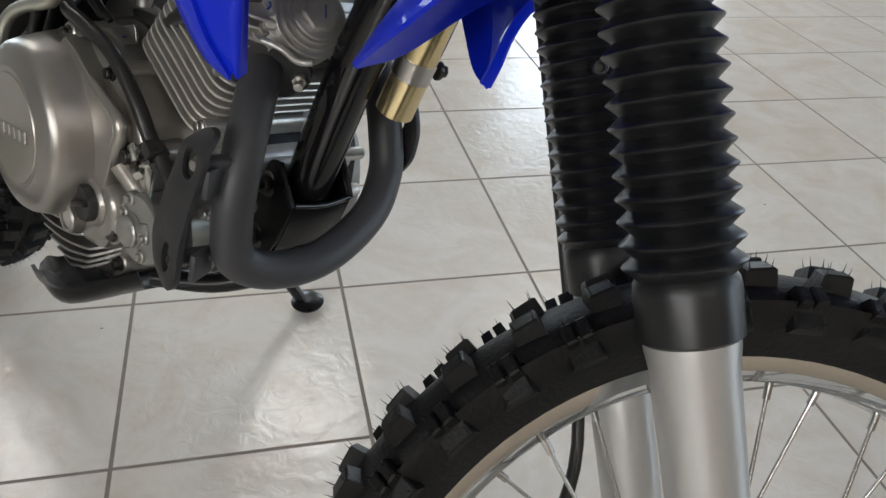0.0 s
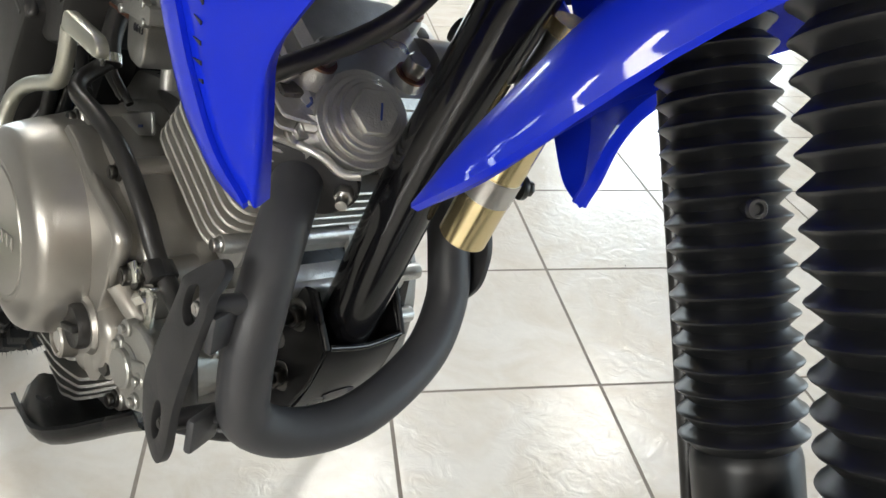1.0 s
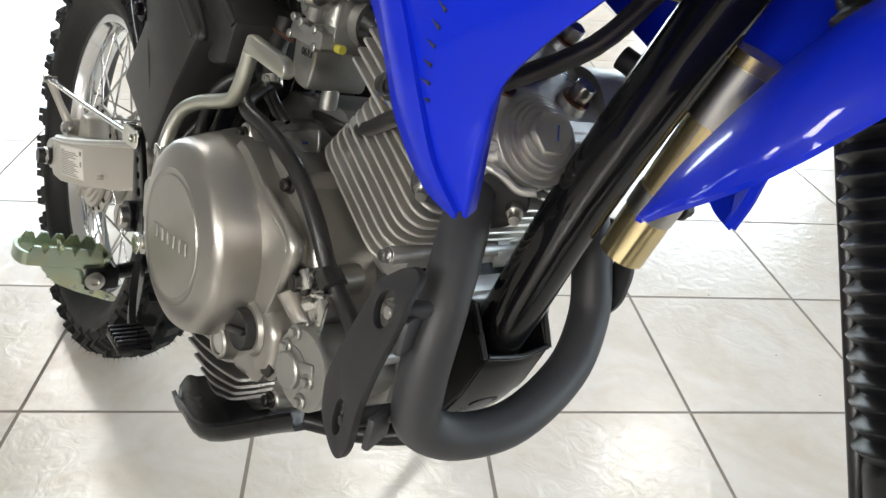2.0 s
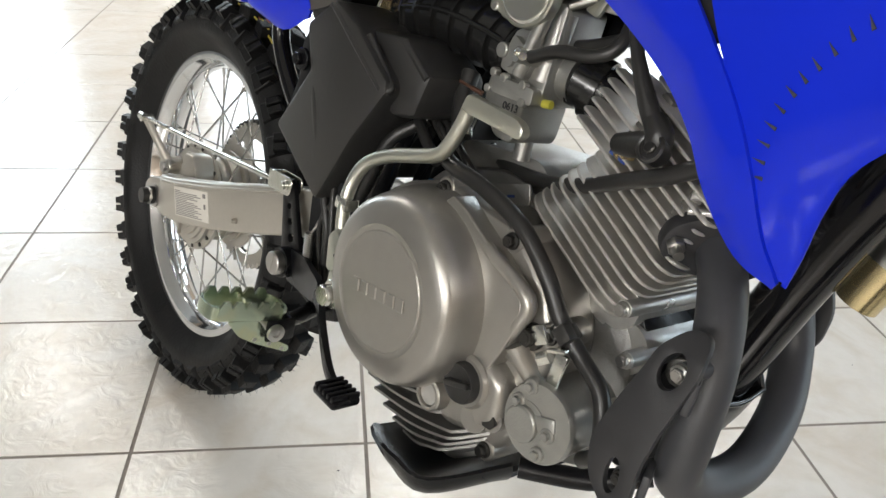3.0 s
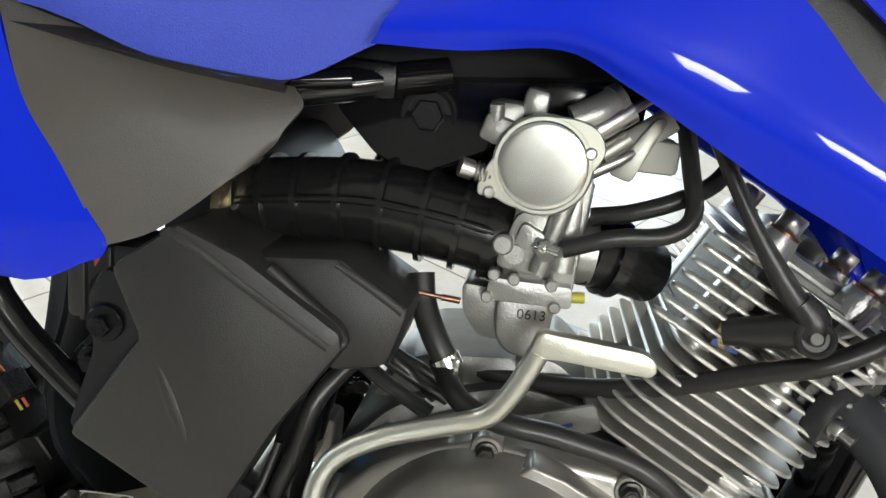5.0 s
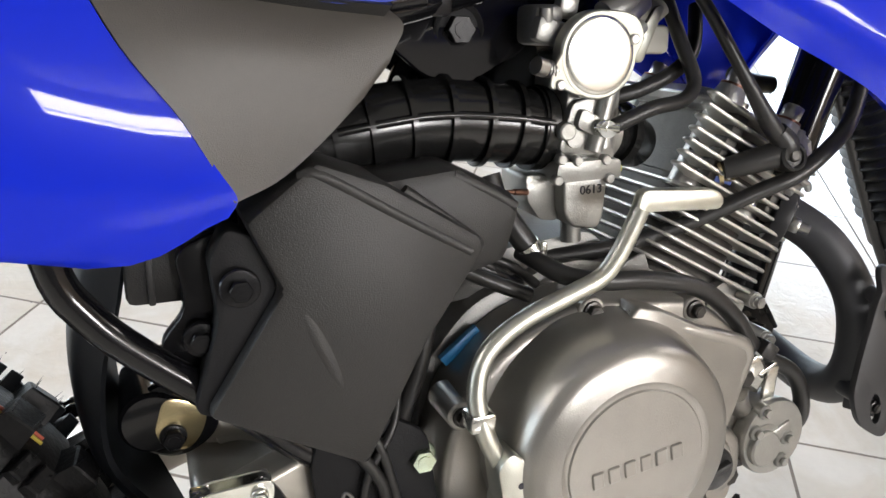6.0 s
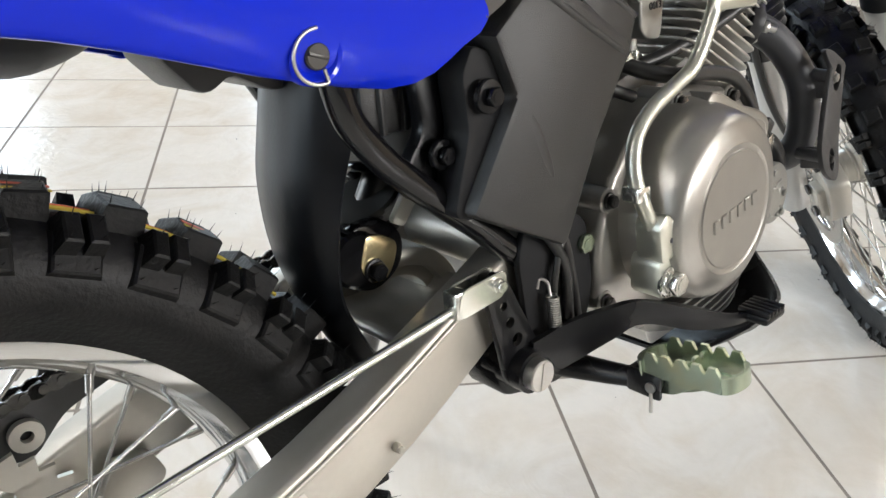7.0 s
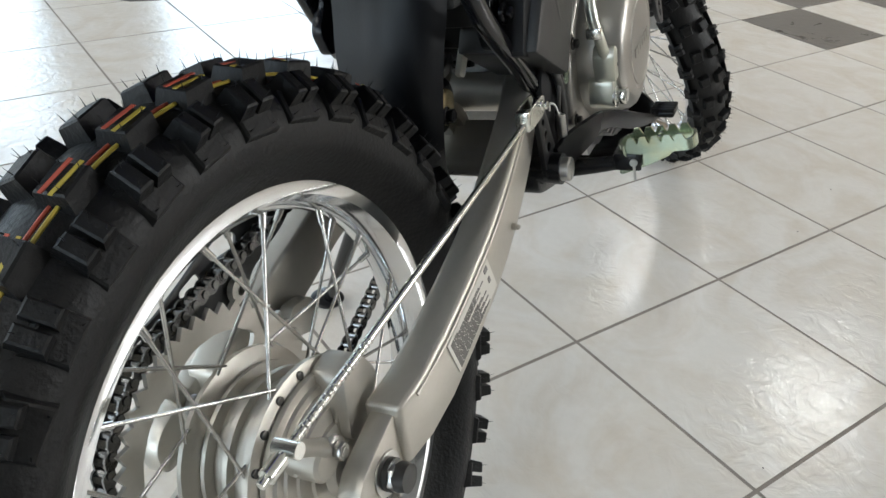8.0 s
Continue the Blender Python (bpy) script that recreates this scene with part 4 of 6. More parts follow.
# --- black airbox with moulded side panel ---
box_out = [(0.401, 0.653), (0.361, 0.622), (0.379, 0.582), (0.334, 0.513), (0.425, 0.464), (0.463, 0.538), (0.500, 0.593), (0.497, 0.603), (0.440, 0.638)]
airbox = part("airbox", prism(box_out, -0.1315, -0.050, 0.0105, 2), BLACK_PLASTIC, bike, "matt black plastic airbox side panel")
part("rear_step", prism([(0.430, 0.636), (0.490, 0.642), (0.534, 0.618), (0.523, 0.578), (0.490, 0.570), (0.44, 0.60)], -0.115, -0.045, 0.009, 2), BLACK_PLASTIC, airbox)
part("side_flange", prism(rounded([(0.352, 0.618), (0.372, 0.610), (0.388, 0.578), (0.345, 0.505), (0.328, 0.512), (0.345, 0.565), (0.342, 0.60)], 0.006), -0.120, -0.095, 0.003), TANKBLACK, airbox)
part("crease", tube([(0.388, -0.1211, 0.574), (0.396, -0.1222, 0.555), (0.404, -0.1222, 0.536), (0.413, -0.1212, 0.514)], 0.0100, 40, 6), BLACK_PLASTIC, airbox)
# two raised ridges that run down to the front corner of the panel
for ridge, r in (([(0.392, -0.1255, 0.644), (0.404, -0.1290, 0.6445), (0.448, -0.1292, 0.6185), (0.491, -0.1288, 0.5935)], 0.0036),
                 ([(0.452, -0.1220, 0.6320), (0.475, -0.1220, 0.6150), (0.496, -0.1230, 0.5990), (0.4975, -0.1250, 0.5950), (0.492, -0.1280, 0.5925)], 0.0034),
                 ([(0.487, -0.1105, 0.6360), (0.508, -0.1115, 0.6260), (0.528, -0.1115, 0.6140)], 0.0036)):
    part("ridge", tube(ridge, r, 16, 4), BLACK_PLASTIC, airbox)
part("box_body", prism(rounded([(0.34, 0.56), (0.36, 0.66), (0.41, 0.70), (0.44, 0.66), (0.46, 0.56), (0.43, 0.48), (0.36, 0.50)], 0.02), -0.055, 0.11, 0.008), BLACK_PLASTIC, airbox)
elec = part("electrical_box", join(moved(block((0.085, 0.05, 0.055), 0.005), pose(0.340, -0.048, 0.590)), moved(block((0.05, 0.05, 0.030), 0.003), pose(0.362, -0.050, 0.552))), BLACK_PLASTIC, bike, "black ribbed electrical box")
for k in range(4):
    part("box_rib", moved(block((0.004, 0.054, 0.052), 0.001), pose(0.312 + 0.018 * k, -0.050, 0.590)), BLACK_PLASTIC, elec)
part("rear_light_wire", tube([(0.315, -0.06, 0.58), (0.318, -0.07, 0.60), (0.325, -0.07, 0.615)], 0.003, 8, 3), RED, bike)

# --- side covers, number panels, seat ---
def side_cover(s):
    y = s * 0.128
    top = [(-0.20, s * 0.085, 0.835), (-0.02, s * 0.10, 0.815), (0.12, s * 0.108, 0.80), (0.22, s * 0.112, 0.785), (0.285, s * 0.116, 0.765)]
    hi = [(-0.20, s * 0.103, 0.785), (-0.02, s * 0.120, 0.762), (0.12, s * 0.130, 0.745), (0.23, s * 0.133, 0.735), (0.308, s * 0.127, 0.715)]
    mid = [(-0.19, s * 0.108, 0.755), (-0.02, s * 0.127, 0.722), (0.115, s * 0.137, 0.700), (0.235, s * 0.140, 0.690), (0.333, s * 0.130, 0.680)]
    lo = [(-0.18, s * 0.104, 0.735), (-0.02, s * 0.123, 0.696), (0.112, s * 0.134, 0.672), (0.235, s * 0.138, 0.645), (0.351, s * 0.1305, 0.650)]
    edge = [(-0.17, s * 0.096, 0.722), (-0.02, s * 0.113, 0.682), (0.112, s * 0.124, 0.655), (0.245, s * 0.131, 0.617), (0.359, s * 0.1285, 0.635)]
    low = [(-0.165, s * 0.085, 0.719), (-0.02, s * 0.100, 0.679), (0.115, s * 0.114, 0.652), (0.24, s * 0.118, 0.615), (0.354, s * 0.126, 0.625)]
    low[3] = (0.283, s * 0.120, 0.603)
    return loft([top, hi, mid, lo, edge, low] if s < 0 else [low, edge, lo, mid, hi, top], 0.003)


def number_panel(s):
    r0 = [(0.285, s * 0.110, 0.762), (0.31, s * 0.1265, 0.712), (0.335, s * 0.1295, 0.676), (0.357, s * 0.1255, 0.633)]
    r1 = [(0.335, s * 0.1045, 0.748), (0.360, s * 0.121, 0.715), (0.375, s * 0.123, 0.680), (0.385, s * 0.121, 0.645)]
    r2 = [(0.395, s * 0.101, 0.734), (0.415, s * 0.112, 0.710), (0.420, s * 0.115, 0.685), (0.418, s * 0.116, 0.672)]
    r3 = [(0.452, s * 0.095, 0.729), (0.459, s * 0.100, 0.721), (0.452, s * 0.105, 0.709), (0.438, s * 0.109, 0.694)]
    rr = [r0, r1, r2, r3]
    return loft(rr if s < 0 else rr[::-1], 0.003)


for s in (-1, 1):
    cover = part("side_cover", side_cover(s), BLUE, bike, "glossy blue plastic side cover")
    part("number_panel", number_panel(s), GREY_PLASTIC, bike, "matt dark grey number panel")
    at = facing((0.231, s * 0.1345, 0.6300), (0, s, -0.05))
    part("cover_lug", moved(turn([(0.0, 0.003), (0.0090, 0.003), (0.0125, -0.001), (0.0145, -0.0015), (0.0155, 0.0), (0.0160, 0.008), (0.012, 0.010)], 36), at), BLUE, cover)
    part("quick_fastener", moved(join(turn([(0.0072, 0.004), (0.0072, -0.0012), (0.0062, -0.0020), (0, -0.0020)], 24), moved(block((0.012, 0.0012, 0.0018), 0.0004), pose(0, -0.0022, 0, 0, 20, 0))), at), DARKSTEEL, cover, "steel quarter-turn fastener")
    part("wire_loop", moved(tube([(0.0150 * math.cos(a), -0.0028, 0.0140 * math.sin(a)) for a in np.linspace(radians(90), radians(285), 16)] + [(0.003, -0.003, -0.0100), (0.002, -0.003, -0.0065)], 0.0011, 8, 2), at), STEEL, cover)
seat_low = [(-0.15, -0.085, 0.80), (0.10, -0.10, 0.775), (0.29, -0.1085, 0.765), (0.375, -0.1075, 0.741), (0.445, -0.103, 0.735), (0.490, -0.098, 0.757), (0.535, -0.088, 0.785), (0.60, -0.07, 0.83)]
seat_side = [(-0.15, -0.104, 0.815), (0.10, -0.115, 0.795), (0.29, -0.114, 0.778), (0.379, -0.110, 0.765), (0.450, -0.106, 0.762), (0.490, -0.101, 0.775), (0.535, -0.092, 0.80), (0.60, -0.074, 0.84)]
seat_top = [(-0.15, -0.088, 0.850), (0.10, -0.095, 0.83), (0.29, -0.094, 0.81), (0.379, -0.09, 0.80), (0.450, -0.084, 0.798), (0.490, -0.08, 0.805), (0.535, -0.072, 0.825), (0.60, -0.06, 0.85)]
seat_half = [seat_low, seat_side, seat_top]
seat_rows = seat_half + [[(x, 0.0, z + 0.011) for x, y, z in seat_top]] + [[(x, -y, z) for x, y, z in row] for row in seat_half[::-1]]
part("seat", loft(seat_rows, 0.006), BLUE_SEAT, bike, "blue grained vinyl seat")
part("seat_base", loft([[(-0.15, -0.080, 0.79), (0.10, -0.096, 0.765), (0.29, -0.099, 0.745), (0.379, -0.098, 0.734), (0.448, -0.095, 0.728)], [(-0.15, -0.083, 0.803), (0.10, -0.098, 0.776), (0.29, -0.101, 0.756), (0.379, -0.099, 0.743), (0.452, -0.095, 0.737)], [(-0.15, 0.086, 0.803), (0.10, 0.101, 0.778), (0.29, 0.105, 0.760), (0.379, 0.103, 0.748), (0.452, 0.099, 0.742)], [(-0.15, 0.080, 0.79), (0.10, 0.096, 0.765), (0.29, 0.099, 0.745), (0.379, 0.098, 0.734), (0.448, 0.095, 0.728)]], 0.004, 4, 2), BLACK_PLASTIC, bike, "black plastic seat base edge")

# --- tank with side shrouds ---
part("fuel_tank", loft([[(0.52, s_ * 0.075, 0.775), (0.62, s_ * 0.085, 0.775), (0.75, s_ * 0.09, 0.77), (0.88, s_ * 0.07, 0.79)] if abs(s_) == 1 else [(0.50, s_ * 0.1, 0.84), (0.62, s_ * 0.12, 0.885), (0.75, s_ * 0.12, 0.905), (0.90, s_ * 0.09, 0.90)] for s_ in (-1, -0.8, 0, 0.8, 1)], 0.004), TANKBLACK, bike, "black plastic fuel tank")


def shroud(s):
    # rows from the lower rear edge over the ridge to the slot
    e0 = [(0.498, s * 0.112, 0.760), (0.545, s * 0.122, 0.7615), (0.596, s * 0.127, 0.7680), (0.630, s * 0.129, 0.7540), (0.665, s * 0.130, 0.7355), (0.700, s * 0.135, 0.716), (0.737, s * 0.140, 0.699), (0.772, s * 0.146, 0.680), (0.800, s * 0.150, 0.657), (0.820, s * 0.149, 0.630), (0.846, s * 0.142, 0.603), (0.870, s * 0.136, 0.5935)]
    e1 = [(0.505, s * 0.116, 0.770), (0.553, s * 0.128, 0.775), (0.603, s * 0.135, 0.778), (0.642, s * 0.138, 0.766), (0.680, s * 0.140, 0.750), (0.715, s * 0.146, 0.735), (0.750, s * 0.151, 0.716), (0.787, s * 0.156, 0.694), (0.813, s * 0.159, 0.668), (0.834, s * 0.157, 0.640), (0.853, s * 0.149, 0.613), (0.871, s * 0.1375, 0.596)]
    e2 = [(0.515, s * 0.108, 0.784), (0.563, s * 0.119, 0.792), (0.625, s * 0.127, 0.820), (0.672, s * 0.131, 0.815), (0.703, s * 0.135, 0.797), (0.735, s * 0.143, 0.763), (0.764, s * 0.150, 0.738), (0.797, s * 0.158, 0.710), (0.826, s * 0.161, 0.680), (0.846, s * 0.159, 0.650), (0.860, s * 0.151, 0.620), (0.872, s * 0.138, 0.597)]
    rows = [e0, e1, e2]
    return loft(rows if s < 0 else rows[::-1], 0.003)


def wing(s):
    a0 = [(0.871, s * 0.138, 0.5965), (0.8585, s * 0.1508, 0.619), (0.844, s * 0.1588, 0.6485), (0.824, s * 0.1608, 0.6785), (0.800, s * 0.160, 0.711), (0.780, s * 0.160, 0.742), (0.752, s * 0.157, 0.774), (0.712, s * 0.150, 0.808)]
    a1 = [(0.873, s * 0.138, 0.598), (0.868, s * 0.148, 0.622), (0.862, s * 0.156, 0.652), (0.856, s * 0.162, 0.683), (0.850, s * 0.165, 0.715), (0.846, s * 0.166, 0.75), (0.84, s * 0.164, 0.79), (0.83, s * 0.158, 0.83)]
    a2 = [(0.876, s * 0.136, 0.595), (0.879, s * 0.1405, 0.615), (0.881, s * 0.145, 0.642), (0.889, s * 0.1525, 0.669), (0.911, s * 0.157, 0.696), (0.940, s * 0.160, 0.725), (0.965, s * 0.160, 0.76), (0.98, s * 0.155, 0.80)]
    a3 = [(x_ - 0.004, y_ - s * 0.010, z_ + 0.003) for x_, y_, z_ in a2]
    rows = [a0, a1, a2, a3]
    return loft(rows if s < 0 else rows[::-1], 0.003)


for s in (-1, 1):
    drop = Matrix.Translation((0.014, -0.020, -0.010)) if s > 0 else Matrix.Identity(4)
    sh = part("tank_shroud", moved(shroud(s), drop), BLUE, bike, "glossy blue plastic tank shroud")
    wing_bm = moved(wing(s), drop)
    tree = BVHTree.FromBMesh(wing_bm)
    part("shroud_wing", wing_bm, BLUE, sh)
    # row of short dark ticks beside the wing's ridge
    ticks = smooth([(0.853, 0, 0.641), (0.850, 0, 0.657), (0.850, 0, 0.675), (0.854, 0, 0.693), (0.861, 0, 0.708), (0.871, 0, 0.724), (0.884, 0, 0.737)], 2)
    for p, q in zip(ticks, ticks[1:]):
        u = (q - p).normalized()
        n = Vector((-u.z, 0, u.x))
        corners = [p - u * 0.0010, p + u * 0.0010, p + n * 0.0075 + u * 0.0010]
        hits = [tree.ray_cast(Vector((c.x, s * 0.4, c.z)), Vector((0, -s, 0)))[0] for c in corners]
        if all(h is not None for h in hits):
            bm = bmesh.new()
            lo = [bm.verts.new(h + Vector((0, s * 0.0002, 0))) for h in hits]
            hi = [bm.verts.new(h + Vector((0, s * 0.0010, 0))) for h in hits]
            bm.faces.new(hi)
            for a in range(3):
                bm.faces.new((lo[a - 1], lo[a], hi[a], hi[a - 1]))
            bmesh.ops.recalc_face_normals(bm, faces=bm.faces)
            part("tick_mark", bm, INK_AND_SHADE, sh)
    part("shroud_inset", loft([[(0.680, s * 0.132, 0.800), (0.728, s * 0.141, 0.760), (0.755, s * 0.146, 0.732), (0.790, s * 0.150, 0.704)], [(0.705, s * 0.133, 0.812), (0.745, s * 0.142, 0.770), (0.770, s * 0.147, 0.737), (0.797, s * 0.151, 0.706)], [(0.735, s * 0.134, 0.825), (0.765, s * 0.143, 0.780), (0.786, s * 0.148, 0.742), (0.806, s * 0.152, 0.708)]][::(1 if s < 0 else -1)], 0.002), BLACK_PLASTIC, sh, "black plastic inset in the shroud")

# --- engine ---
engine = part("crankcase", join(prism(rounded([(0.465, 0.40), (0.475, 0.48), (0.52, 0.535), (0.60, 0.56), (0.665, 0.545), (0.76, 0.49), (0.775, 0.44), (0.77, 0.37), (0.72, 0.345), (0.60, 0.340), (0.50, 0.35)], 0.02), -0.062, 0.10, 0.006), prism(rounded([(0.50, 0.53), (0.53, 0.565), (0.62, 0.575), (0.65, 0.55)], 0.01), -0.05, 0.05, 0.004)), CASE, bike, "dull cast aluminium engine crankcase")
cover_line = [(0.478, 0.385), (0.478, 0.44), (0.492, 0.488), (0.525, 0.522), (0.560, 0.537), (0.585, 0.545), (0.625, 0.541), (0.669, 0.537), (0.700, 0.517), (0.722, 0.492), (0.733, 0.462), (0.730, 0.420), (0.722, 0.380), (0.700, 0.352), (0.640, 0.344), (0.560, 0.352), (0.51, 0.360)]
clutch_cover = part("clutch_cover", prism(rounded(cover_line, 0.010, 1), -0.116, -0.060, 0.006, 3), ENGINE, bike, "silver painted engine side cover")
part("cover_dome", moved(turn([(0.088, 0.006), (0.0868, -0.006), (0.0845, -0.019), (0.0808, -0.034), (0.0782, -0.0425), (0.0745, -0.0472), (0.0700, -0.0494), (0.0625, -0.0515), (0.0555, -0.0530), (0.0535, -0.0520), (0.0505, -0.0520), (0.0495, -0.0530), (0, -0.0535)], 72), Matrix.Translation((0.592, -0.1165, 0.453))), ENGINE, clutch_cover, "round domed clutch housing with recessed ring")
part("raised_web", prism(rounded([(0.602, 0.544), (0.622, 0.542), (0.698, 0.505), (0.711, 0.494), (0.704, 0.460), (0.690, 0.425), (0.660, 0.385), (0.62, 0.37), (0.60, 0.38)], 0.010, 1), -0.133, -0.110, 0.0085, 3), ENGINE, clutch_cover)
part("web_rib", tube([(0.606, -0.1260, 0.538), (0.660, -0.1290, 0.5185), (0.706, -0.1270, 0.5000), (0.705, -0.1275, 0.478), (0.698, -0.1280, 0.455)], [0.0022, 0.0052, 0.0066, 0.0060, 0.0035], 16, 5), ENGINE, clutch_cover)
part("lower_web", tube([(0.706, -0.124, 0.462), (0.716, -0.118, 0.448), (0.728, -0.112, 0.436)], [0.010, 0.009, 0.008], 14, 3), ENGINE, clutch_cover)
# plain blocks in place of the maker's raised lettering
for k in range(6):
    part("raised_mark", moved(block((0.0085, 0.0018, 0.0115), 0.0008, 1), Matrix.Translation((0.592, -0.1702, 0.451)) @ pose(0, 0, 0, 0, -9, 0) @ pose((k - 2.5) * 0.0118, 0, 0)), ENGINE, clutch_cover)
for x, z in ((0.585, 0.539), (0.669, 0.529), (0.728, 0.479), (0.700, 0.358), (0.492, 0.478), (0.488, 0.392), (0.540, 0.357), (0.72, 0.40)):
    part("bolt_boss", moved(turn([(0.0108, 0.03), (0.0100, -0.0035), (0.0088, -0.0048), (0, -0.0048)], 24), Matrix.Translation((x, -0.112, z))), ENGINE, clutch_cover)
    bolt((x, -0.1168, z), 0.0054, clutch_cover, DARKSTEEL, flange=1.3)
part("lower_bulge", prism(rounded([(0.634, 0.396), (0.652, 0.428), (0.682, 0.442), (0.712, 0.430), (0.716, 0.398), (0.700, 0.374), (0.660, 0.362), (0.636, 0.374)], 0.012, 3), -0.1330, -0.090, 0.009, 3), ENGINE, clutch_cover)
filler = part("oil_filler_cap", moved(join(turn([(0.0170, 0.02), (0.0170, -0.008), (0.0155, -0.0105), (0.0135, -0.0095), (0, -0.0095)], 32), moved(block((0.026, 0.006, 0.0055), 0.0018), pose(0, -0.0115, 0, 0, -20, 0))), Matrix.Translation((0.678, -0.1345, 0.4135))), BLACK_PLASTIC, engine, "black oil filler cap with a finger grip")
part("filler_boss", moved(turn([(0.0235, 0.03), (0.0225, -0.003), (0.020, -0.006), (0.0172, -0.006)], 32), Matrix.Translation((0.678, -0.1310, 0.4135))), ENGINE, engine)
oil_window = part("oil_window", moved(turn([(0.0155, 0.02), (0.0145, -0.010), (0.0130, -0.0115), (0.0105, -0.0115), (0.0098, -0.0085), (0, -0.0085)], 32), Matrix.Translation((0.650, -0.1340, 0.3860))), ENGINE, engine, "round oil level window in its boss")
part("glass", moved(turn([(0.0096, 0.0), (0.0092, -0.0012), (0, -0.0016)], 24), Matrix.Translation((0.650, -0.1425, 0.3860))), CAST, oil_window)
part("drain_boss", join(tube([(0.690, -0.110, 0.386), (0.693, -0.133, 0.3885)], [0.015, 0.0125], 20, 1), tube([(0.702, -0.105, 0.392), (0.706, -0.128, 0.394)], 0.0105, 18, 1)), ENGINE, engine)
part("drain_plug", moved(hexagon(0.0075, 0.004), facing((0.706, -0.128, 0.394), (0.15, -1, 0))), DARKSTEEL, engine)
FILT = facing((0.7465, -0.1265, 0.4175), (0.06, -1, 0.02))
oil_filter = part("oil_filter_housing", moved(join(turn([(0.0295, 0.075), (0.0300, 0.010), (0.0312, 0.006), (0.0312, 0.001), (0.0300, -0.001), (0, -0.001)], 48), moved(turn([(0.0150, 0.001), (0.0145, -0.0050), (0.0130, -0.0062), (0, -0.0062)], 32), pose(-0.011, 0, -0.006)), moved(turn([(0.0175, 0.001), (0.0170, -0.0018), (0.0152, -0.0018)], 32), pose(-0.009, 0, -0.004)), moved(block((0.024, 0.004, 0.012), 0.002), pose(0.005, -0.001, 0.003, 0, -20, 0))), FILT), CARB, engine, "round cast oil filter cover with four screws")
for x, z in ((-0.013, 0.0245), (-0.020, 0.0085), (0.0125, -0.002), (0.009, -0.021)):
    part("cover_screw", moved(join(turn([(0.0062, 0.004), (0.0060, -0.003), (0.0050, -0.004)], 20), moved(hexagon(0.0038, 0.003), pose(0, -0.004, 0))), FILT @ pose(x, 0, z)), CARB, oil_filter)
# finned sump: thin plates that follow its side and wrap round the front corner
sump = part("sump", prism(rounded([(0.545, 0.372), (0.712, 0.390), (0.708, 0.366), (0.668, 0.328), (0.60, 0.318), (0.55, 0.336)], 0.010), -0.112, 0.08, 0.005), CASE, engine)
for rear, corner, front in (((0.622, 0.327), (0.668, 0.3385), (0.7116, 0.371)), ((0.606, 0.3290), (0.672, 0.3465), (0.711, 0.3755)), ((0.590, 0.3335), (0.675, 0.3545), (0.7105, 0.380)), ((0.574, 0.3405), (0.677, 0.3625), (0.710, 0.3845)), ((0.561, 0.349), (0.655, 0.3665), (0.668, 0.371)), ((0.552, 0.358), (0.635, 0.3725), (0.648, 0.377))):
    mid = ((rear[0] + corner[0]) / 2, (rear[1] + corner[1]) / 2 - 0.0015)
    line = [(rear[0], -0.133, rear[1]), (mid[0], -0.137, mid[1]), (corner[0] - 0.008, -0.1365, corner[1] - 0.0012), (corner[0] + 0.006, -0.131, corner[1] + 0.004), (front[0], -0.108, front[1])]
    part("sump_fin", loft([line, [(x - 0.004, y + 0.035, z + 0.001) for x, y, z in line]], 0.0024, 4, 2), CASE, sump)
part("sump_base", prism(rounded([(0.56, 0.335), (0.70, 0.350), (0.66, 0.316), (0.57, 0.312)], 0.008), -0.105, 0.07, 0.004), CAST, sump)
part("starter_motor", tube([(0.755, -0.06, 0.475), (0.755, 0.075, 0.475)], 0.021, 24, 1), CAST, engine)

part("case_barrel", join(tube([(0.742, -0.066, 0.506), (0.742, 0.085, 0.506)], 0.0190, 24, 1), tube([(0.742, 0.020, 0.506), (0.742, 0.032, 0.506)], 0.0225, 24, 1)), CAST, engine)
part("case_front", prism(rounded([(0.705, 0.53), (0.752, 0.515), (0.772, 0.482), (0.775, 0.43), (0.760, 0.39), (0.735, 0.40), (0.735, 0.47), (0.70, 0.50)], 0.008, 3), -0.055, 0.085, 0.004), BLACK_METAL, engine, "black front mounting plate of the engine")
for x, z in ((0.757, 0.512), (0.772, 0.478), (0.776, 0.44)):
    part("case_boss", tube([(x, -0.082, z), (x, 0.09, z)], 0.0068, 14, 1), CAST, engine)
    bolt((x, -0.082, z), 0.005, engine, STEEL, name="case_bolt", flange=1.2)

# cylinder: local frame leaning ahead
CYL = Matrix.Translation((0.700, 0, 0.525)) @ pose(0, 0, 0, 0, 28, 0)


def rounded_plate(x0, x1, y0, y1, z0, z1, r, bevel=0.0008):
    pts = rounded([(x0, y0), (x1, y0), (x1, y1), (x0, y1)], r, 5)
    bm = bmesh.new()
    a = [bm.verts.new((x, y, z0)) for x, y in pts]
    c = [bm.verts.new((x, y, z1)) for x, y in pts]
    bm.faces.new(a[::-1])
    bm.faces.new(c)
    for i in range(len(pts)):
        j = (i + 1) % len(pts)
        bm.faces.new((a[i], a[j], c[j], c[i]))
    bmesh.ops.recalc_face_normals(bm, faces=bm.faces)
    return bevelled(bm, bevel, 1, 60)


# cylinder and head core in a dark tone that paints the fin gaps' shade
cylinder = part("cylinder", moved(rounded_plate(-0.045, 0.045, -0.060, 0.060, -0.02, 0.075, 0.03), CYL), CORE_SHADE, bike, "finned aluminium engine cylinder and head")
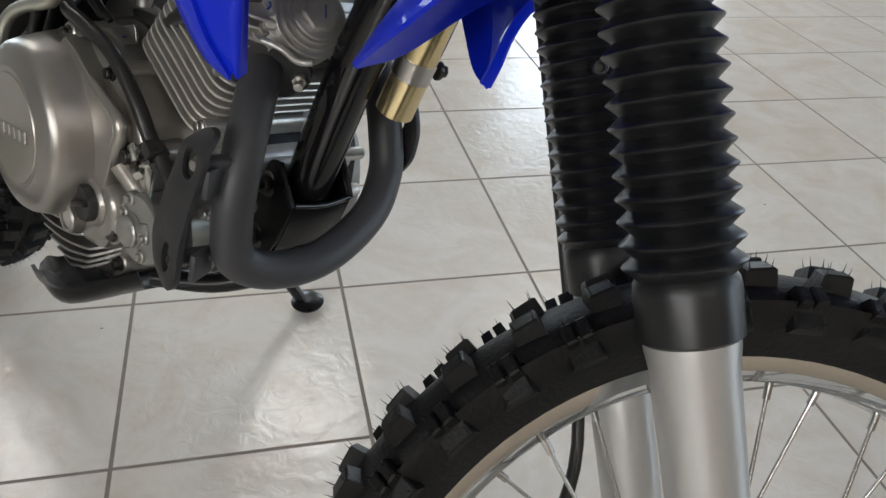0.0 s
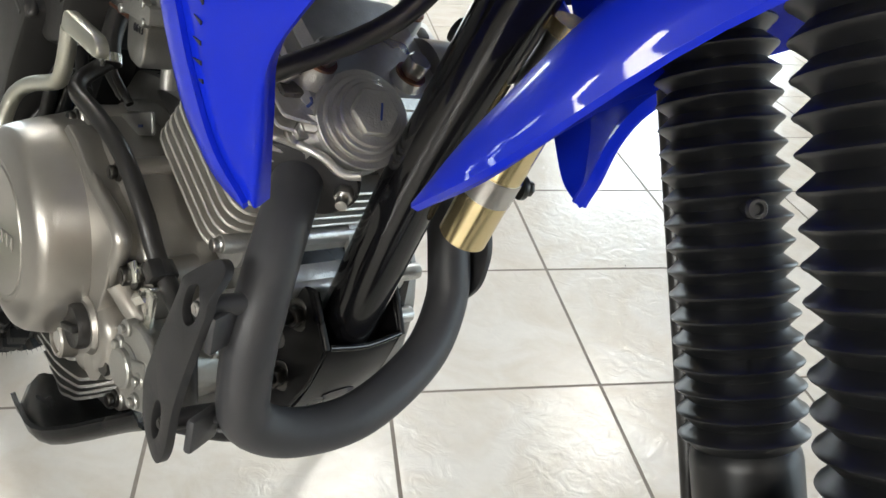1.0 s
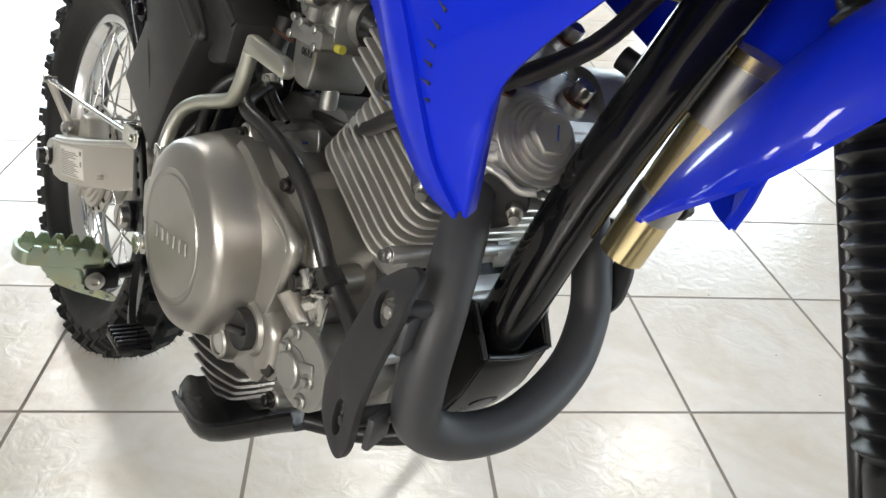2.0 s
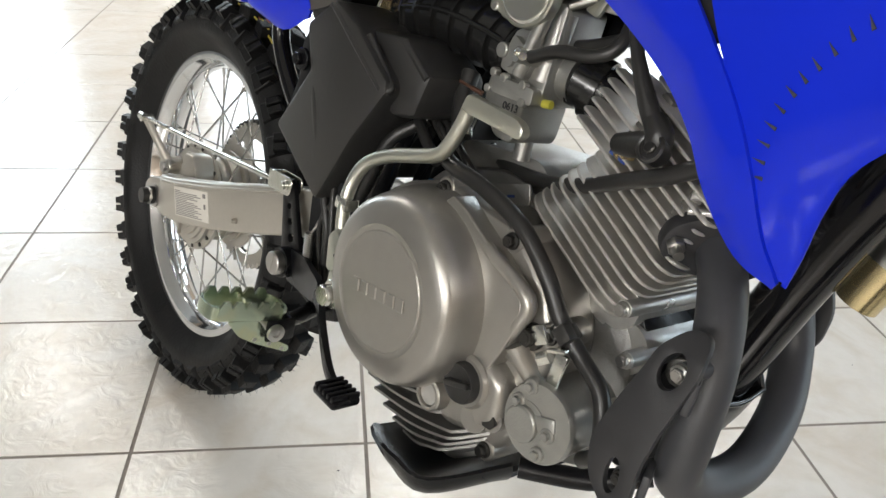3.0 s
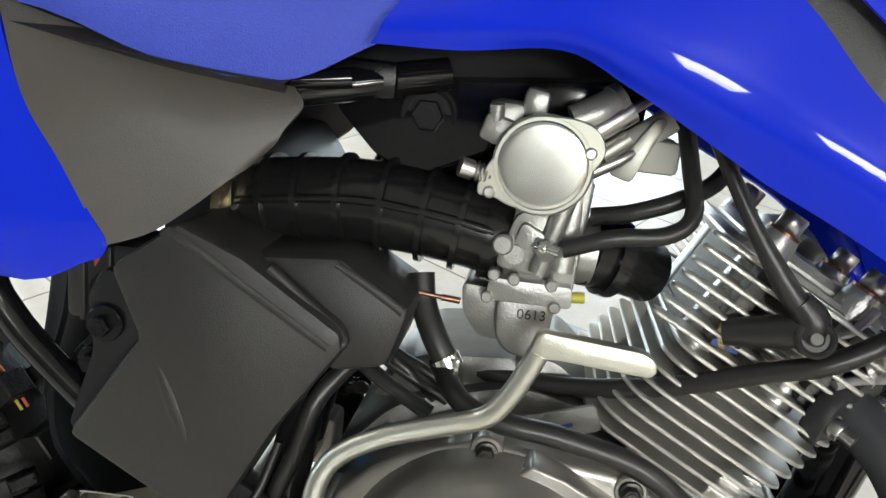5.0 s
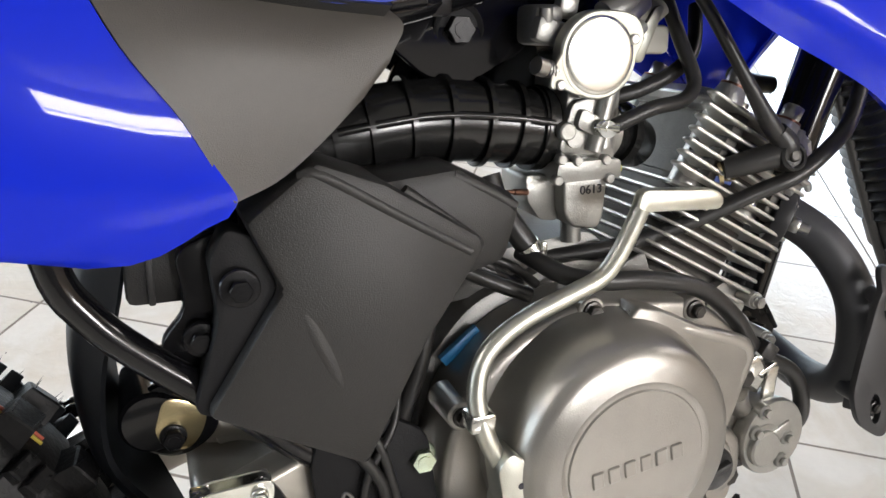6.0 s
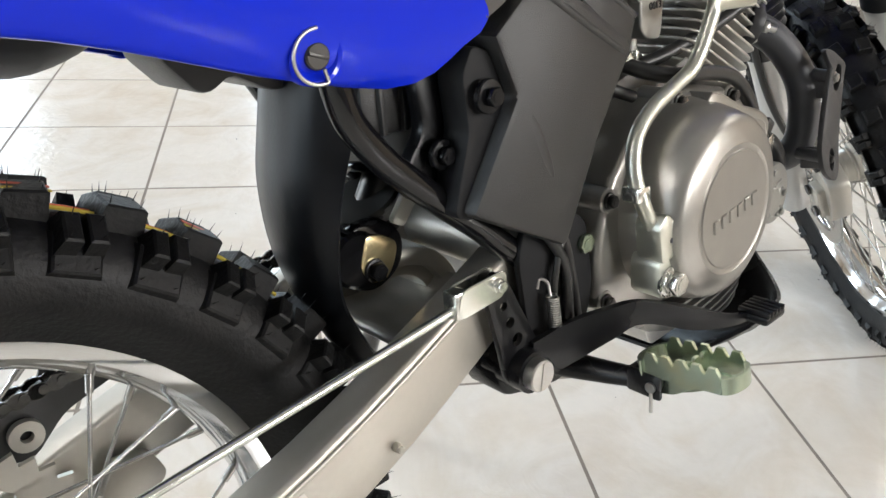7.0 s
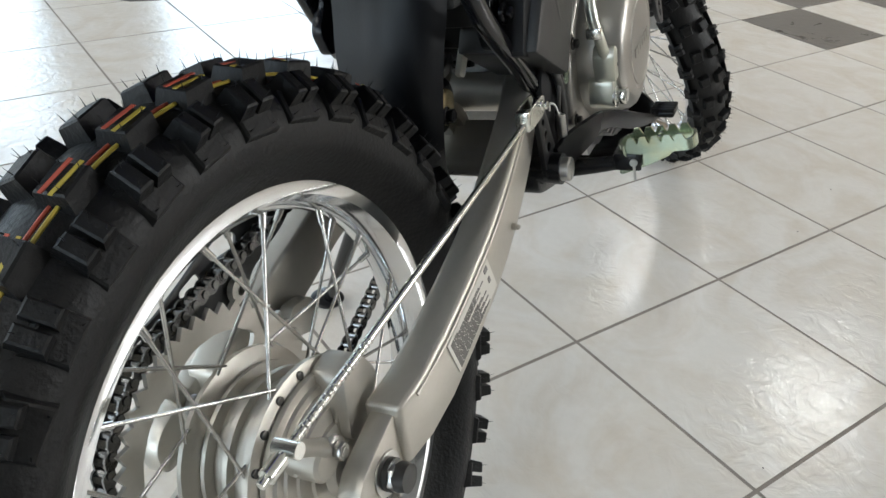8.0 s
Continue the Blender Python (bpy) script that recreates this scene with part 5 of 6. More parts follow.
part("head_casting", moved(rounded_plate(-0.044, 0.046, -0.066, 0.066, 0.075, 0.135, 0.02), CYL), CORE_SHADE, cylinder)
part("base_flange", moved(rounded_plate(-0.055, 0.055, -0.066, 0.066, -0.022, -0.012, 0.02), CYL), CAST, cylinder)
for k in range(8):
    z = -0.002 + 0.0098 * k
    x0 = -0.068 + 0.0024 * k
    part("fin", moved(rounded_plate(x0, 0.056 + 0.0008 * k, -0.084, 0.084, z, z + 0.0026, 0.026 - 0.001 * k), CYL), FIN, cylinder)
for k in range(7):
    z = 0.0755 + 0.0092 * k
    for side, back in ((-1, -0.077), (1, -0.050)):
        line = rounded([(back, side * 0.087), (0.050, side * 0.083), (0.058, side * 0.060), (0.058, side * 0.02), (-0.040, side * 0.02), (-0.046, side * 0.060), (back, side * 0.076)], 0.004, 3)
        part("fin", moved(prism(line, -z - 0.0026, -z, 0.0008, 1), CYL @ pose(0, 0, 0, -90)), FIN, cylinder)
for x, y in ((-0.035, -0.070), (0.030, -0.070), (-0.035, 0.070), (0.030, 0.070)):
    # bridges take the same shade-darkened tone as the core
    part("fin_bridge", moved(moved(block((0.012, 0.016, 0.058), 0.003), pose(x, y, 0.108)), CYL), CORE_SHADE, cylinder)
head = part("cylinder_head_cover", moved(join(rounded_plate(-0.064, 0.052, -0.066, 0.066, 0.128, 0.138, 0.02, 0.004), rounded_plate(-0.052, 0.050, -0.050, 0.050, 0.134, 0.146, 0.02, 0.005)), CYL), CAST, bike, "cast aluminium cylinder head cover")
for x, y in ((-0.035, -0.050), (0.024, -0.055), (-0.035, 0.050), (0.030, 0.012)):
    part("bolt_tower", moved(moved(turn([(0.013, 0.06), (0.012, -0.02), (0.0105, -0.026), (0, -0.026)], 24), facing((x, y, 0.126), (0, 0, 1))), CYL), CAST, head)
    part("copper_washer", moved(moved(turn([(0.0105, 0.0), (0.0105, -0.0018), (0.006, -0.0018)], 24), facing((x, y, 0.152), (0, 0, 1))), CYL), COPPER, head)
    part("acorn_bolt", moved(moved(hexagon(0.0085, 0.012, 0.001), facing((x, y, 0.1538), (0, 0, 1))), CYL), STEEL, head)
# stepped round valve cap that faces ahead and up
CAPM = facing((0.815, -0.032, 0.6205), (0.80, -0.16, 0.55)) @ Matrix.Scale(0.77, 4)
valve_cap = part("valve_cap", moved(join(turn([(0.041, 0.03), (0.041, 0.0), (0.0402, -0.001), (0.0352, -0.001), (0.0352, -0.0050), (0.0342, -0.0062), (0.0302, -0.0062), (0.0302, -0.0104), (0.0292, -0.0116), (0.0262, -0.0116), (0.0262, -0.0138), (0.0252, -0.0148), (0.0, -0.0148)], 64), moved(hexagon(0.0205, 0.008, 0.0010), pose(0, -0.0145, 0))), CAPM), CAST, head, "stepped round valve inspection cap")
part("paint_mark", moved(moved(block((0.0016, 0.0008, 0.014), 0), pose(0.004, -0.0228, 0, 0, 8, 0)), CAPM), BLUEINK, valve_cap)
part("cam_cover", moved(turn([(0.040, 0.04), (0.040, -0.004), (0.037, -0.007), (0.02, -0.009), (0, -0.009)], 40), facing((0.775, 0.085, 0.625), (0.15, 1, 0.05))), CARB, head)
bolt((0.800, -0.066, 0.606), 0.006, head, STEEL, direction=(0.8, -0.2, 0.55), name="cover_bolt")
part("wiring_mark", moved(block((0.016, 0.0006, 0.004), 0), Matrix.Translation((0.712, -0.0825, 0.612)) @ pose(0, 0, 0, 0, 15, 0)), BLUEINK, head)
# stepped casting below the cap, with its flange edges and a marked bolt
part("cam_box", moved(rounded_plate(0.026, 0.064, -0.066, 0.026, 0.099, 0.128, 0.012, 0.004), CYL), CAST, head)
for edge, r in (([(0.777, -0.0805, 0.597), (0.795, -0.072, 0.600), (0.816, -0.060, 0.598), (0.828, -0.051, 0.591), (0.836, -0.042, 0.592)], 0.0030),
                ([(0.775, -0.0805, 0.607), (0.788, -0.070, 0.608), (0.796, -0.062, 0.609)], 0.0030),
                ([(0.768, -0.0795, 0.625), (0.782, -0.076, 0.630), (0.794, -0.070, 0.642)], 0.0030)):
    part("casting_edge", tube(edge, r, 12, 5), CAST, head)
bolt((0.804, -0.062, 0.612), 0.0062, head, STEEL, direction=(0.75, -0.45, 0.45), name="cover_bolt", flange=1.35)
part("ink_mark", tube([(0.800, -0.064, 0.622), (0.803, -0.063, 0.626), (0.802, -0.064, 0.629)], 0.0010, 8, 2), BLUEINK, head)
part("hose_bracket", prism(rounded([(0.585, 0.543), (0.645, 0.5655), (0.651, 0.549), (0.606, 0.533)], 0.003, 2), -0.087, -0.0845, 0.0006, 1), CASE, engine, "dull steel bracket plate")
part("ink_mark", moved(block((0.0075, 0.0006, 0.0022), 0), Matrix.Translation((0.630, -0.0874, 0.549)) @ pose(0, 0, 0, 0, -20, 0)), BLUEINK, engine)
# spark plug cap and lead; the whole cap sits a little high on the plug
plug = part("spark_plug_cap", join(tube([(0.704, -0.078, 0.607), (0.722, -0.086, 0.612), (0.752, -0.098, 0.622)], [0.0098, 0.0115, 0.0125], 18, 2), tube([(0.754, -0.099, 0.616), (0.753, -0.099, 0.630), (0.742, -0.0985, 0.642)], [0.0115, 0.0125, 0.0095], 18, 4)), HOSE, bike, "black rubber spark plug cap")
plug.scale = (0.80, 0.80, 0.80)
plug.location = (0.147, -0.0206, 0.1355)
part("plug_lead", tube([(0.748, -0.0985, 0.634), (0.732, -0.098, 0.651), (0.702, -0.095, 0.692), (0.675, -0.083, 0.738), (0.650, -0.062, 0.785)], [0.0088, 0.0085, 0.0056, 0.0056, 0.0056], 14, 4), HOSE, plug)
part("lead_ring", tube([(0.7285, -0.0975, 0.6555), (0.7265, -0.0972, 0.6580)], 0.0082, 16, 1), DARKSTEEL, plug)
part("plug_end", moved(turn([(0.0125, 0.012), (0.0135, -0.002), (0.0115, -0.004), (0.0095, -0.003), (0.009, -0.001), (0, -0.001)], 24), facing((0.755, -0.108, 0.620), (-0.1, -1, 0.3))), HOSE, plug)
part("plug_screw", moved(turn([(0.0055, 0.002), (0.0055, -0.0035), (0.004, -0.0045), (0, -0.0045)], 16), facing((0.755, -0.108, 0.620), (-0.1, -1, 0.3))), DARKSTEEL, plug)
part("plug_base", moved(join(hexagon(0.0095, 0.010), turn([(0.011, 0.004), (0.011, 0)], 20)), facing((0.709, -0.072, 0.602), (0.75, -0.5, 0.2))), GOLD, plug)
part("breather_hose", tube([(0.612, -0.088, 0.657), (0.640, -0.09, 0.668), (0.668, -0.085, 0.672), (0.682, -0.078, 0.684), (0.678, -0.065, 0.71), (0.668, -0.05, 0.75)], 0.0052, 12, 5), HOSE, bike, "black rubber breather hose")
part("fuel_hose", tube([(0.628, -0.055, 0.672), (0.650, -0.060, 0.678), (0.678, -0.060, 0.690), (0.700, -0.050, 0.705), (0.715, -0.030, 0.735)], 0.0055, 12, 5), HOSE, bike, "black rubber fuel hose")
part("crankcase_hose", tube([(0.552, -0.040, 0.563), (0.580, -0.046, 0.557), (0.635, -0.060, 0.563), (0.690, -0.077, 0.581), (0.735, -0.092, 0.603), (0.762, -0.101, 0.6155), (0.79, -0.100, 0.633), (0.82, -0.09, 0.653), (0.86, -0.06, 0.69), (0.88, -0.035, 0.74)], 0.0062, 12, 5), HOSE, bike, "black rubber hose across the cylinder")
part("oil_hose", tube([(0.548, -0.080, 0.575), (0.566, -0.108, 0.564), (0.590, -0.119, 0.560), (0.6254, -0.119, 0.5565), (0.672, -0.117, 0.544), (0.7075, -0.114, 0.517), (0.7283, -0.111, 0.492), (0.751, -0.108, 0.4745), (0.7754, -0.108, 0.460), (0.787, -0.110, 0.440), (0.790, -0.108, 0.415), (0.776, -0.100, 0.398)], 0.0066, 14, 5), HOSE, bike, "black hose looped over the engine cover")
part("hose_clamp", join(tube([(0.733, -0.1105, 0.4875), (0.742, -0.1095, 0.481)], 0.0092, 16, 1), moved(block((0.014, 0.010, 0.013), 0.002), pose(0.739, -0.117, 0.4870, 0, 35, 0))), BLACK_PLASTIC, bike)
part("clamp_tab", join(tube([(0.714, -0.116, 0.4725), (0.731, -0.117, 0.4840)], 0.0060, 16, 1), moved(block((0.012, 0.003, 0.015), 0.001), pose(0.7235, -0.1235, 0.4790, 0, -35, 0))), ZINC, bike, "zinc hose clamp")
bolt((0.7140, -0.1195, 0.4715), 0.0072, bike, DARKSTEEL, name="clamp_bolt")
strap = part("clamp_strap", join(moved(block((0.011, 0.0035, 0.028), 0.001), pose(0.7440, -0.1190, 0.4600, 0, 4, 0)), moved(block((0.017, 0.018, 0.0035), 0.001), pose(0.7390, -0.1130, 0.4735, 0, -25, 0))), ZINC, bike, "bent zinc strap above the filter")
part("strap_nut", tube([(0.7330, -0.117, 0.4650), (0.7260, -0.1195, 0.4590)], 0.0056, 6, 1), ZINC, strap)
part("casting_ridge", join(tube([(0.690, -0.115, 0.4470), (0.704, -0.1175, 0.4490), (0.7165, -0.1165, 0.4455)], [0.0065, 0.0068, 0.0062], 14, 4), tube([(0.7165, -0.1165, 0.4455), (0.7215, -0.1195, 0.4415)], 0.0058, 14, 1)), ENGINE, clutch_cover)

# --- carburettor, boot, manifold ---
carb = part("carburettor", join(tube([(0.572, -0.052, 0.652), (0.632, -0.045, 0.648)], 0.021, 24, 1), prism(rounded([(0.578, 0.625), (0.622, 0.625), (0.625, 0.70), (0.585, 0.705)], 0.006), -0.075, -0.025, 0.004), tube([(0.600, -0.083, 0.640), (0.612, -0.083, 0.690)], 0.006, 12, 1), tube([(0.585, -0.084, 0.649), (0.585, -0.07, 0.649)], 0.006, 12, 1), tube([(0.603, -0.095, 0.656), (0.612, -0.07, 0.654)], 0.0058, 12, 1)), CARB, bike, "cast alloy carburettor")
part("float_bowl", join(prism(rounded([(0.571, 0.620), (0.622, 0.621), (0.621, 0.634), (0.573, 0.634)], 0.003), -0.085, -0.022, 0.002), prism(rounded([(0.578, 0.622), (0.613, 0.622), (0.611, 0.592), (0.607, 0.585), (0.588, 0.587), (0.580, 0.596)], 0.006), -0.0825, -0.028, 0.004, 3), tube([(0.601, -0.055, 0.587), (0.602, -0.055, 0.570)], 0.0075, 14, 1), prism(rounded([(0.556, 0.624), (0.582, 0.622), (0.582, 0.590), (0.568, 0.592), (0.558, 0.606)], 0.004), -0.07, -0.03, 0.003)), CARB, carb)
cap_m = Matrix.Translation((0.5945, -0.092, 0.7035)) @ pose(0, 0, 0, 0, 12, 0) @ Matrix.Scale(0.83, 4)
part("diaphragm_cover", moved(turn([(0.0302, 0.004), (0.0302, -0.0016), (0.0292, -0.0024), (0.0272, -0.0029), (0.0250, -0.0030), (0.012, -0.00302), (0, -0.00303)], 56), cap_m), ZINC, carb, "round bright zinc diaphragm cover")
part("cover_flange", moved(join(turn([(0.034, 0.012), (0.034, 0.0), (0.0325, -0.0015), (0.0298, -0.0015)], 56), prism(rounded([(-0.026, -0.030), (-0.010, -0.034), (0.020, -0.026), (0.032, 0.004), (0.038, 0.022), (0.026, 0.036), (0.006, 0.036), (-0.008, 0.032), (-0.030, 0.004), (-0.038, -0.020), (-0.036, -0.034)], 0.010, 4), -0.0012, 0.004, 0.001, 1)), cap_m), COVERZINC, carb, "yellowish zinc cover flange")
for x, z in ((-0.028, -0.028), (0.027, 0.018)):
    part("cover_screw", moved(moved(join(turn([(0.0042, 0.0), (0.0042, -0.0022), (0.003, -0.003), (0, -0.003)], 16)), pose(x, -0.001, z)), cap_m), STEEL, carb)
part("idle_screw", join(tube([(0.572, -0.085, 0.692), (0.552, -0.092, 0.697)], 0.004, 12, 1), tube([(0.556, -0.091, 0.696), (0.549, -0.093, 0.698)], 0.0058, 12, 1), tube([(0.570 + 0.012 * t * -1, -0.086 - 0.005 * t + 0.0052 * math.cos(30 * t), 0.693 + 0.003 * t + 0.0052 * math.sin(30 * t)) for t in np.linspace(0, 1, 36)], 0.0009, 6, 1)), STEEL, carb)
part("cable_elbow", join(tube([(0.618, -0.075, 0.722), (0.640, -0.070, 0.738)], 0.0075, 14, 1), tube([(0.640, -0.070, 0.738), (0.66, -0.06, 0.752), (0.70, -0.03, 0.775)], 0.003, 10, 3), tube([(0.622, -0.07, 0.700), (0.645, -0.062, 0.714), (0.68, -0.04, 0.745)], 0.0042, 10, 3)), STEEL, carb)
part("choke_body", moved(block((0.022, 0.03, 0.026), 0.005), pose(0.570, -0.055, 0.722)), CARB, carb)
part("fuel_tap", join(moved(block((0.035, 0.03, 0.020), 0.004), pose(0.655, -0.045, 0.712)), tube([(0.64, -0.055, 0.715), (0.665, -0.055, 0.735)], 0.008, 12, 1)), WHITEPLASTIC, bike, "pale fuel tap body")
for x, z in ((0.575, 0.636), (0.587, 0.6345), (0.609, 0.634), (0.5725, 0.622), (0.6125, 0.621)):
    part("bowl_screw", moved(turn([(0.0036, 0.004), (0.0036, -0.0018), (0.0028, -0.0026), (0, -0.0026)], 14), Matrix.Translation((x, -0.0845, z))), CARB, carb)
part("fuel_fitting", join(moved(hexagon(0.0058, 0.009), facing((0.598, -0.086, 0.657), (0.75, -0.65, 0))), tube([(0.601, -0.090, 0.657), (0.611, -0.096, 0.6565)], 0.0034, 12, 1)), ZINC, carb)
part("jet_plug", moved(turn([(0.0062, 0.012), (0.0062, -0.002), (0.005, -0.003), (0, -0.003)], 20), Matrix.Translation((0.578, -0.084, 0.6545))), CARB, carb)
part("slide_tower", tube([(0.613, -0.068, 0.640), (0.617, -0.066, 0.694)], [0.0105, 0.0095], 18, 1), CARB, carb)
part("body_web", join(prism(rounded([(0.574, 0.640), (0.604, 0.636), (0.614, 0.660), (0.606, 0.676), (0.584, 0.674)], 0.006, 3), -0.081, -0.055, 0.004), prism(rounded([(0.584, 0.657), (0.600, 0.650), (0.604, 0.662), (0.588, 0.670)], 0.004, 3), -0.087, -0.075, 0.003)), CARB, carb)
part("throttle_bracket", join(moved(block((0.022, 0.012, 0.016), 0.003), pose(0.568, -0.072, 0.718, 0, 15, 0)), tube([(0.565, -0.074, 0.724), (0.5645, -0.075, 0.733)], 0.0045, 12, 1)), CARB, carb)
part("body_post", moved(block((0.015, 0.012, 0.018), 0.004), pose(0.586, -0.062, 0.735, 0, 8, 0)), CARB, carb)
part("vent_elbow", join(tube([(0.608, -0.074, 0.728), (0.620, -0.072, 0.734), (0.631, -0.068, 0.741)], [0.0095, 0.0100, 0.0095], 18, 3), tube([(0.629, -0.069, 0.740), (0.633, -0.067, 0.7425)], 0.0108, 18, 1)), CARB, carb)
part("bracket_arm", join(tube([(0.626, -0.074, 0.711), (0.640, -0.070, 0.722)], 0.0055, 12, 1), prism(rounded([(0.632, 0.700), (0.655, 0.735), (0.662, 0.735), (0.646, 0.696)], 0.003, 2), -0.066, -0.062, 0.001)), COVERZINC, carb)
part("yellow_stopper", tube([(0.622, -0.07, 0.624), (0.630, -0.07, 0.625)], 0.0035, 10, 1), YELLOWPLASTIC, carb)
part("drain_hose", tube([(0.530, -0.066, 0.625), (0.534, -0.072, 0.608), (0.544, -0.080, 0.590), (0.556, -0.084, 0.573)], 0.0082, 16, 4), HOSE, bike, "short black drain hose")
part("hose_ring", join(tube([(0.5515, -0.083, 0.5795), (0.5555, -0.084, 0.5735)], 0.0095, 18, 1), moved(block((0.004, 0.004, 0.010), 0.001), pose(0.560, -0.092, 0.578))), ZINC, bike)
part("overflow_pipe", join(tube([(0.528, -0.078, 0.6165), (0.552, -0.074, 0.6135)], 0.0015, 10, 1), tube([(0.545, -0.0755, 0.6145), (0.556, -0.073, 0.613)], 0.0022, 10, 1)), COPPER, bike)
stem = bpy.data.curves.new("number_stamp", "FONT")
stem.body, stem.size, stem.extrude, stem.align_x, stem.align_y = "0613", 0.0088, 0.0003, "CENTER", "CENTER"
stem_ob = bpy.data.objects.new("number_stamp", stem)
stem_me = bpy.data.meshes.new_from_object(stem_ob)
bpy.data.objects.remove(stem_ob)
bm = bmesh.new()
bm.from_mesh(stem_me)
part("number_stamp", moved(bm, Matrix.Translation((0.600, -0.0828, 0.6135)) @ pose(0, 0, 0, 90, 0, 0) @ pose(0, 0, 0, 0, 0, 2)), INK_AND_SHADE, carb, "stamped number on the float bowl")
boot_path = [(0.405, -0.040, 0.648), (0.440, -0.046, 0.655), (0.490, -0.050, 0.661), (0.540, -0.052, 0.658), (0.578, -0.052, 0.652)]
boot = part("intake_boot", tube(boot_path, [0.029, 0.0285, 0.0275, 0.0265, 0.026], 28, 6), BOOT, bike, "ribbed black rubber intake boot")
bp = smooth(boot_path, 12)
for k in range(3, len(bp) - 2, 6):
    t = (bp[k + 1] - bp[k - 1]).normalized() * 0.0018
    part("rib", tube([bp[k] - t, bp[k] + t], 0.0322 - 0.0028 * k / len(bp), 28, 1), BOOT, boot)
part("seam_rib", tube([p + Vector((0, -0.0285 + 0.0018 * i / len(bp), 0.0065)) for i, p in enumerate(bp[2:-2])], 0.0028, 8, 1), BOOT, boot)
part("clamp_band", tube([(0.566, -0.052, 0.6535), (0.576, -0.052, 0.6525)], 0.0288, 28, 1), BOOT, boot)
part("boot_flange", moved(turn([(0.040, -0.003), (0.040, 0.003), (0.03, 0.004)], 32), Matrix.Translation((0.408, -0.042, 0.648)) @ pose(0, 0, 0, 0, 0, 80)), GOLD, boot, "yellowed metal edge ring")
part("manifold", join(tube([(0.628, -0.043, 0.648), (0.648, -0.035, 0.643), (0.672, -0.022, 0.634)], [0.0225, 0.021, 0.020], 24, 4), tube([(0.640, -0.038, 0.645), (0.648, -0.035, 0.643)], 0.0255, 24, 1)), BOOT, bike, "black rubber intake manifold")
part("wiring", join(*[tube([(0.47 + dx, -0.06, 0.60), (0.50 + dx, -0.07 + 0.004 * k, 0.575), (0.53 + dx, -0.075, 0.56 + 0.004 * k), (0.555 + dx, -0.07, 0.545)], 0.0035, 8, 4) for k, dx in enumerate((0, 0.012, -0.008))], tube([(0.498, -0.085, 0.571), (0.520, -0.092, 0.560), (0.548, -0.098, 0.548)], 0.0052, 10, 3)), HOSE, bike, "bundle of black wires and hoses")
part("connector_clip", moved(block((0.034, 0.006, 0.008), 0.001), Matrix.Translation((0.508, -0.072, 0.508)) @ pose(0, 0, 0, 0, -38, 0)), BLUETAPE, bike, "blue plastic cable clip")
part("loop_hose", tube([(0.500, -0.075, 0.572), (0.478, -0.095, 0.545), (0.468, -0.10, 0.51), (0.455, -0.10, 0.47), (0.46, -0.10, 0.43)], 0.006, 12, 5), HOSE, bike, "black hose behind the engine")

# --- kick starter ---
kick = part("kick_starter", join(tube([(0.513, -0.150, 0.445), (0.497, -0.147, 0.475), (0.491, -0.141, 0.503), (0.499, -0.136, 0.528), (0.524, -0.132, 0.545), (0.560, -0.130, 0.558), (0.582, -0.130, 0.567), (0.593, -0.131, 0.581), (0.601, -0.132, 0.598), (0.606, -0.133, 0.611)], 0.0062, 14, 5), prism(rounded([(0.599, 0.606), (0.604, 0.6240), (0.660, 0.6205), (0.668, 0.615), (0.667, 0.606), (0.614, 0.6085)], 0.004, 2), -0.1380, -0.1280, 0.0028, 2)), LEVERZINC, bike, "yellowish zinc-plated folding kick starter lever")
part("knuckle", join(prism(rounded([(0.503, 0.430), (0.527, 0.434), (0.524, 0.460), (0.507, 0.472), (0.498, 0.462)], 0.005), -0.160, -0.136, 0.003), prism(rounded([(0.504, 0.398), (0.530, 0.398), (0.528, 0.436), (0.504, 0.434)], 0.009), -0.157, -0.128, 0.003)), LEVERZINC, kick)
bolt((0.517, -0.157, 0.411), 0.010, kick, ZINC, name="pivot_nut", flange=1.35, h=0.010)
part("stop_clip", moved(block((0.017, 0.016, 0.012), 0.002), pose(0.4925, -0.142, 0.489)), ZINC, kick)
# small dark disc in place of the pin hole's shade
part("pin_hole_shade", moved(turn([(0.0022, 0.0), (0.0022, -0.0004), (0, -0.0004)], 14), Matrix.Translation((0.514, -0.1601, 0.448))), INK_AND_SHADE, kick)

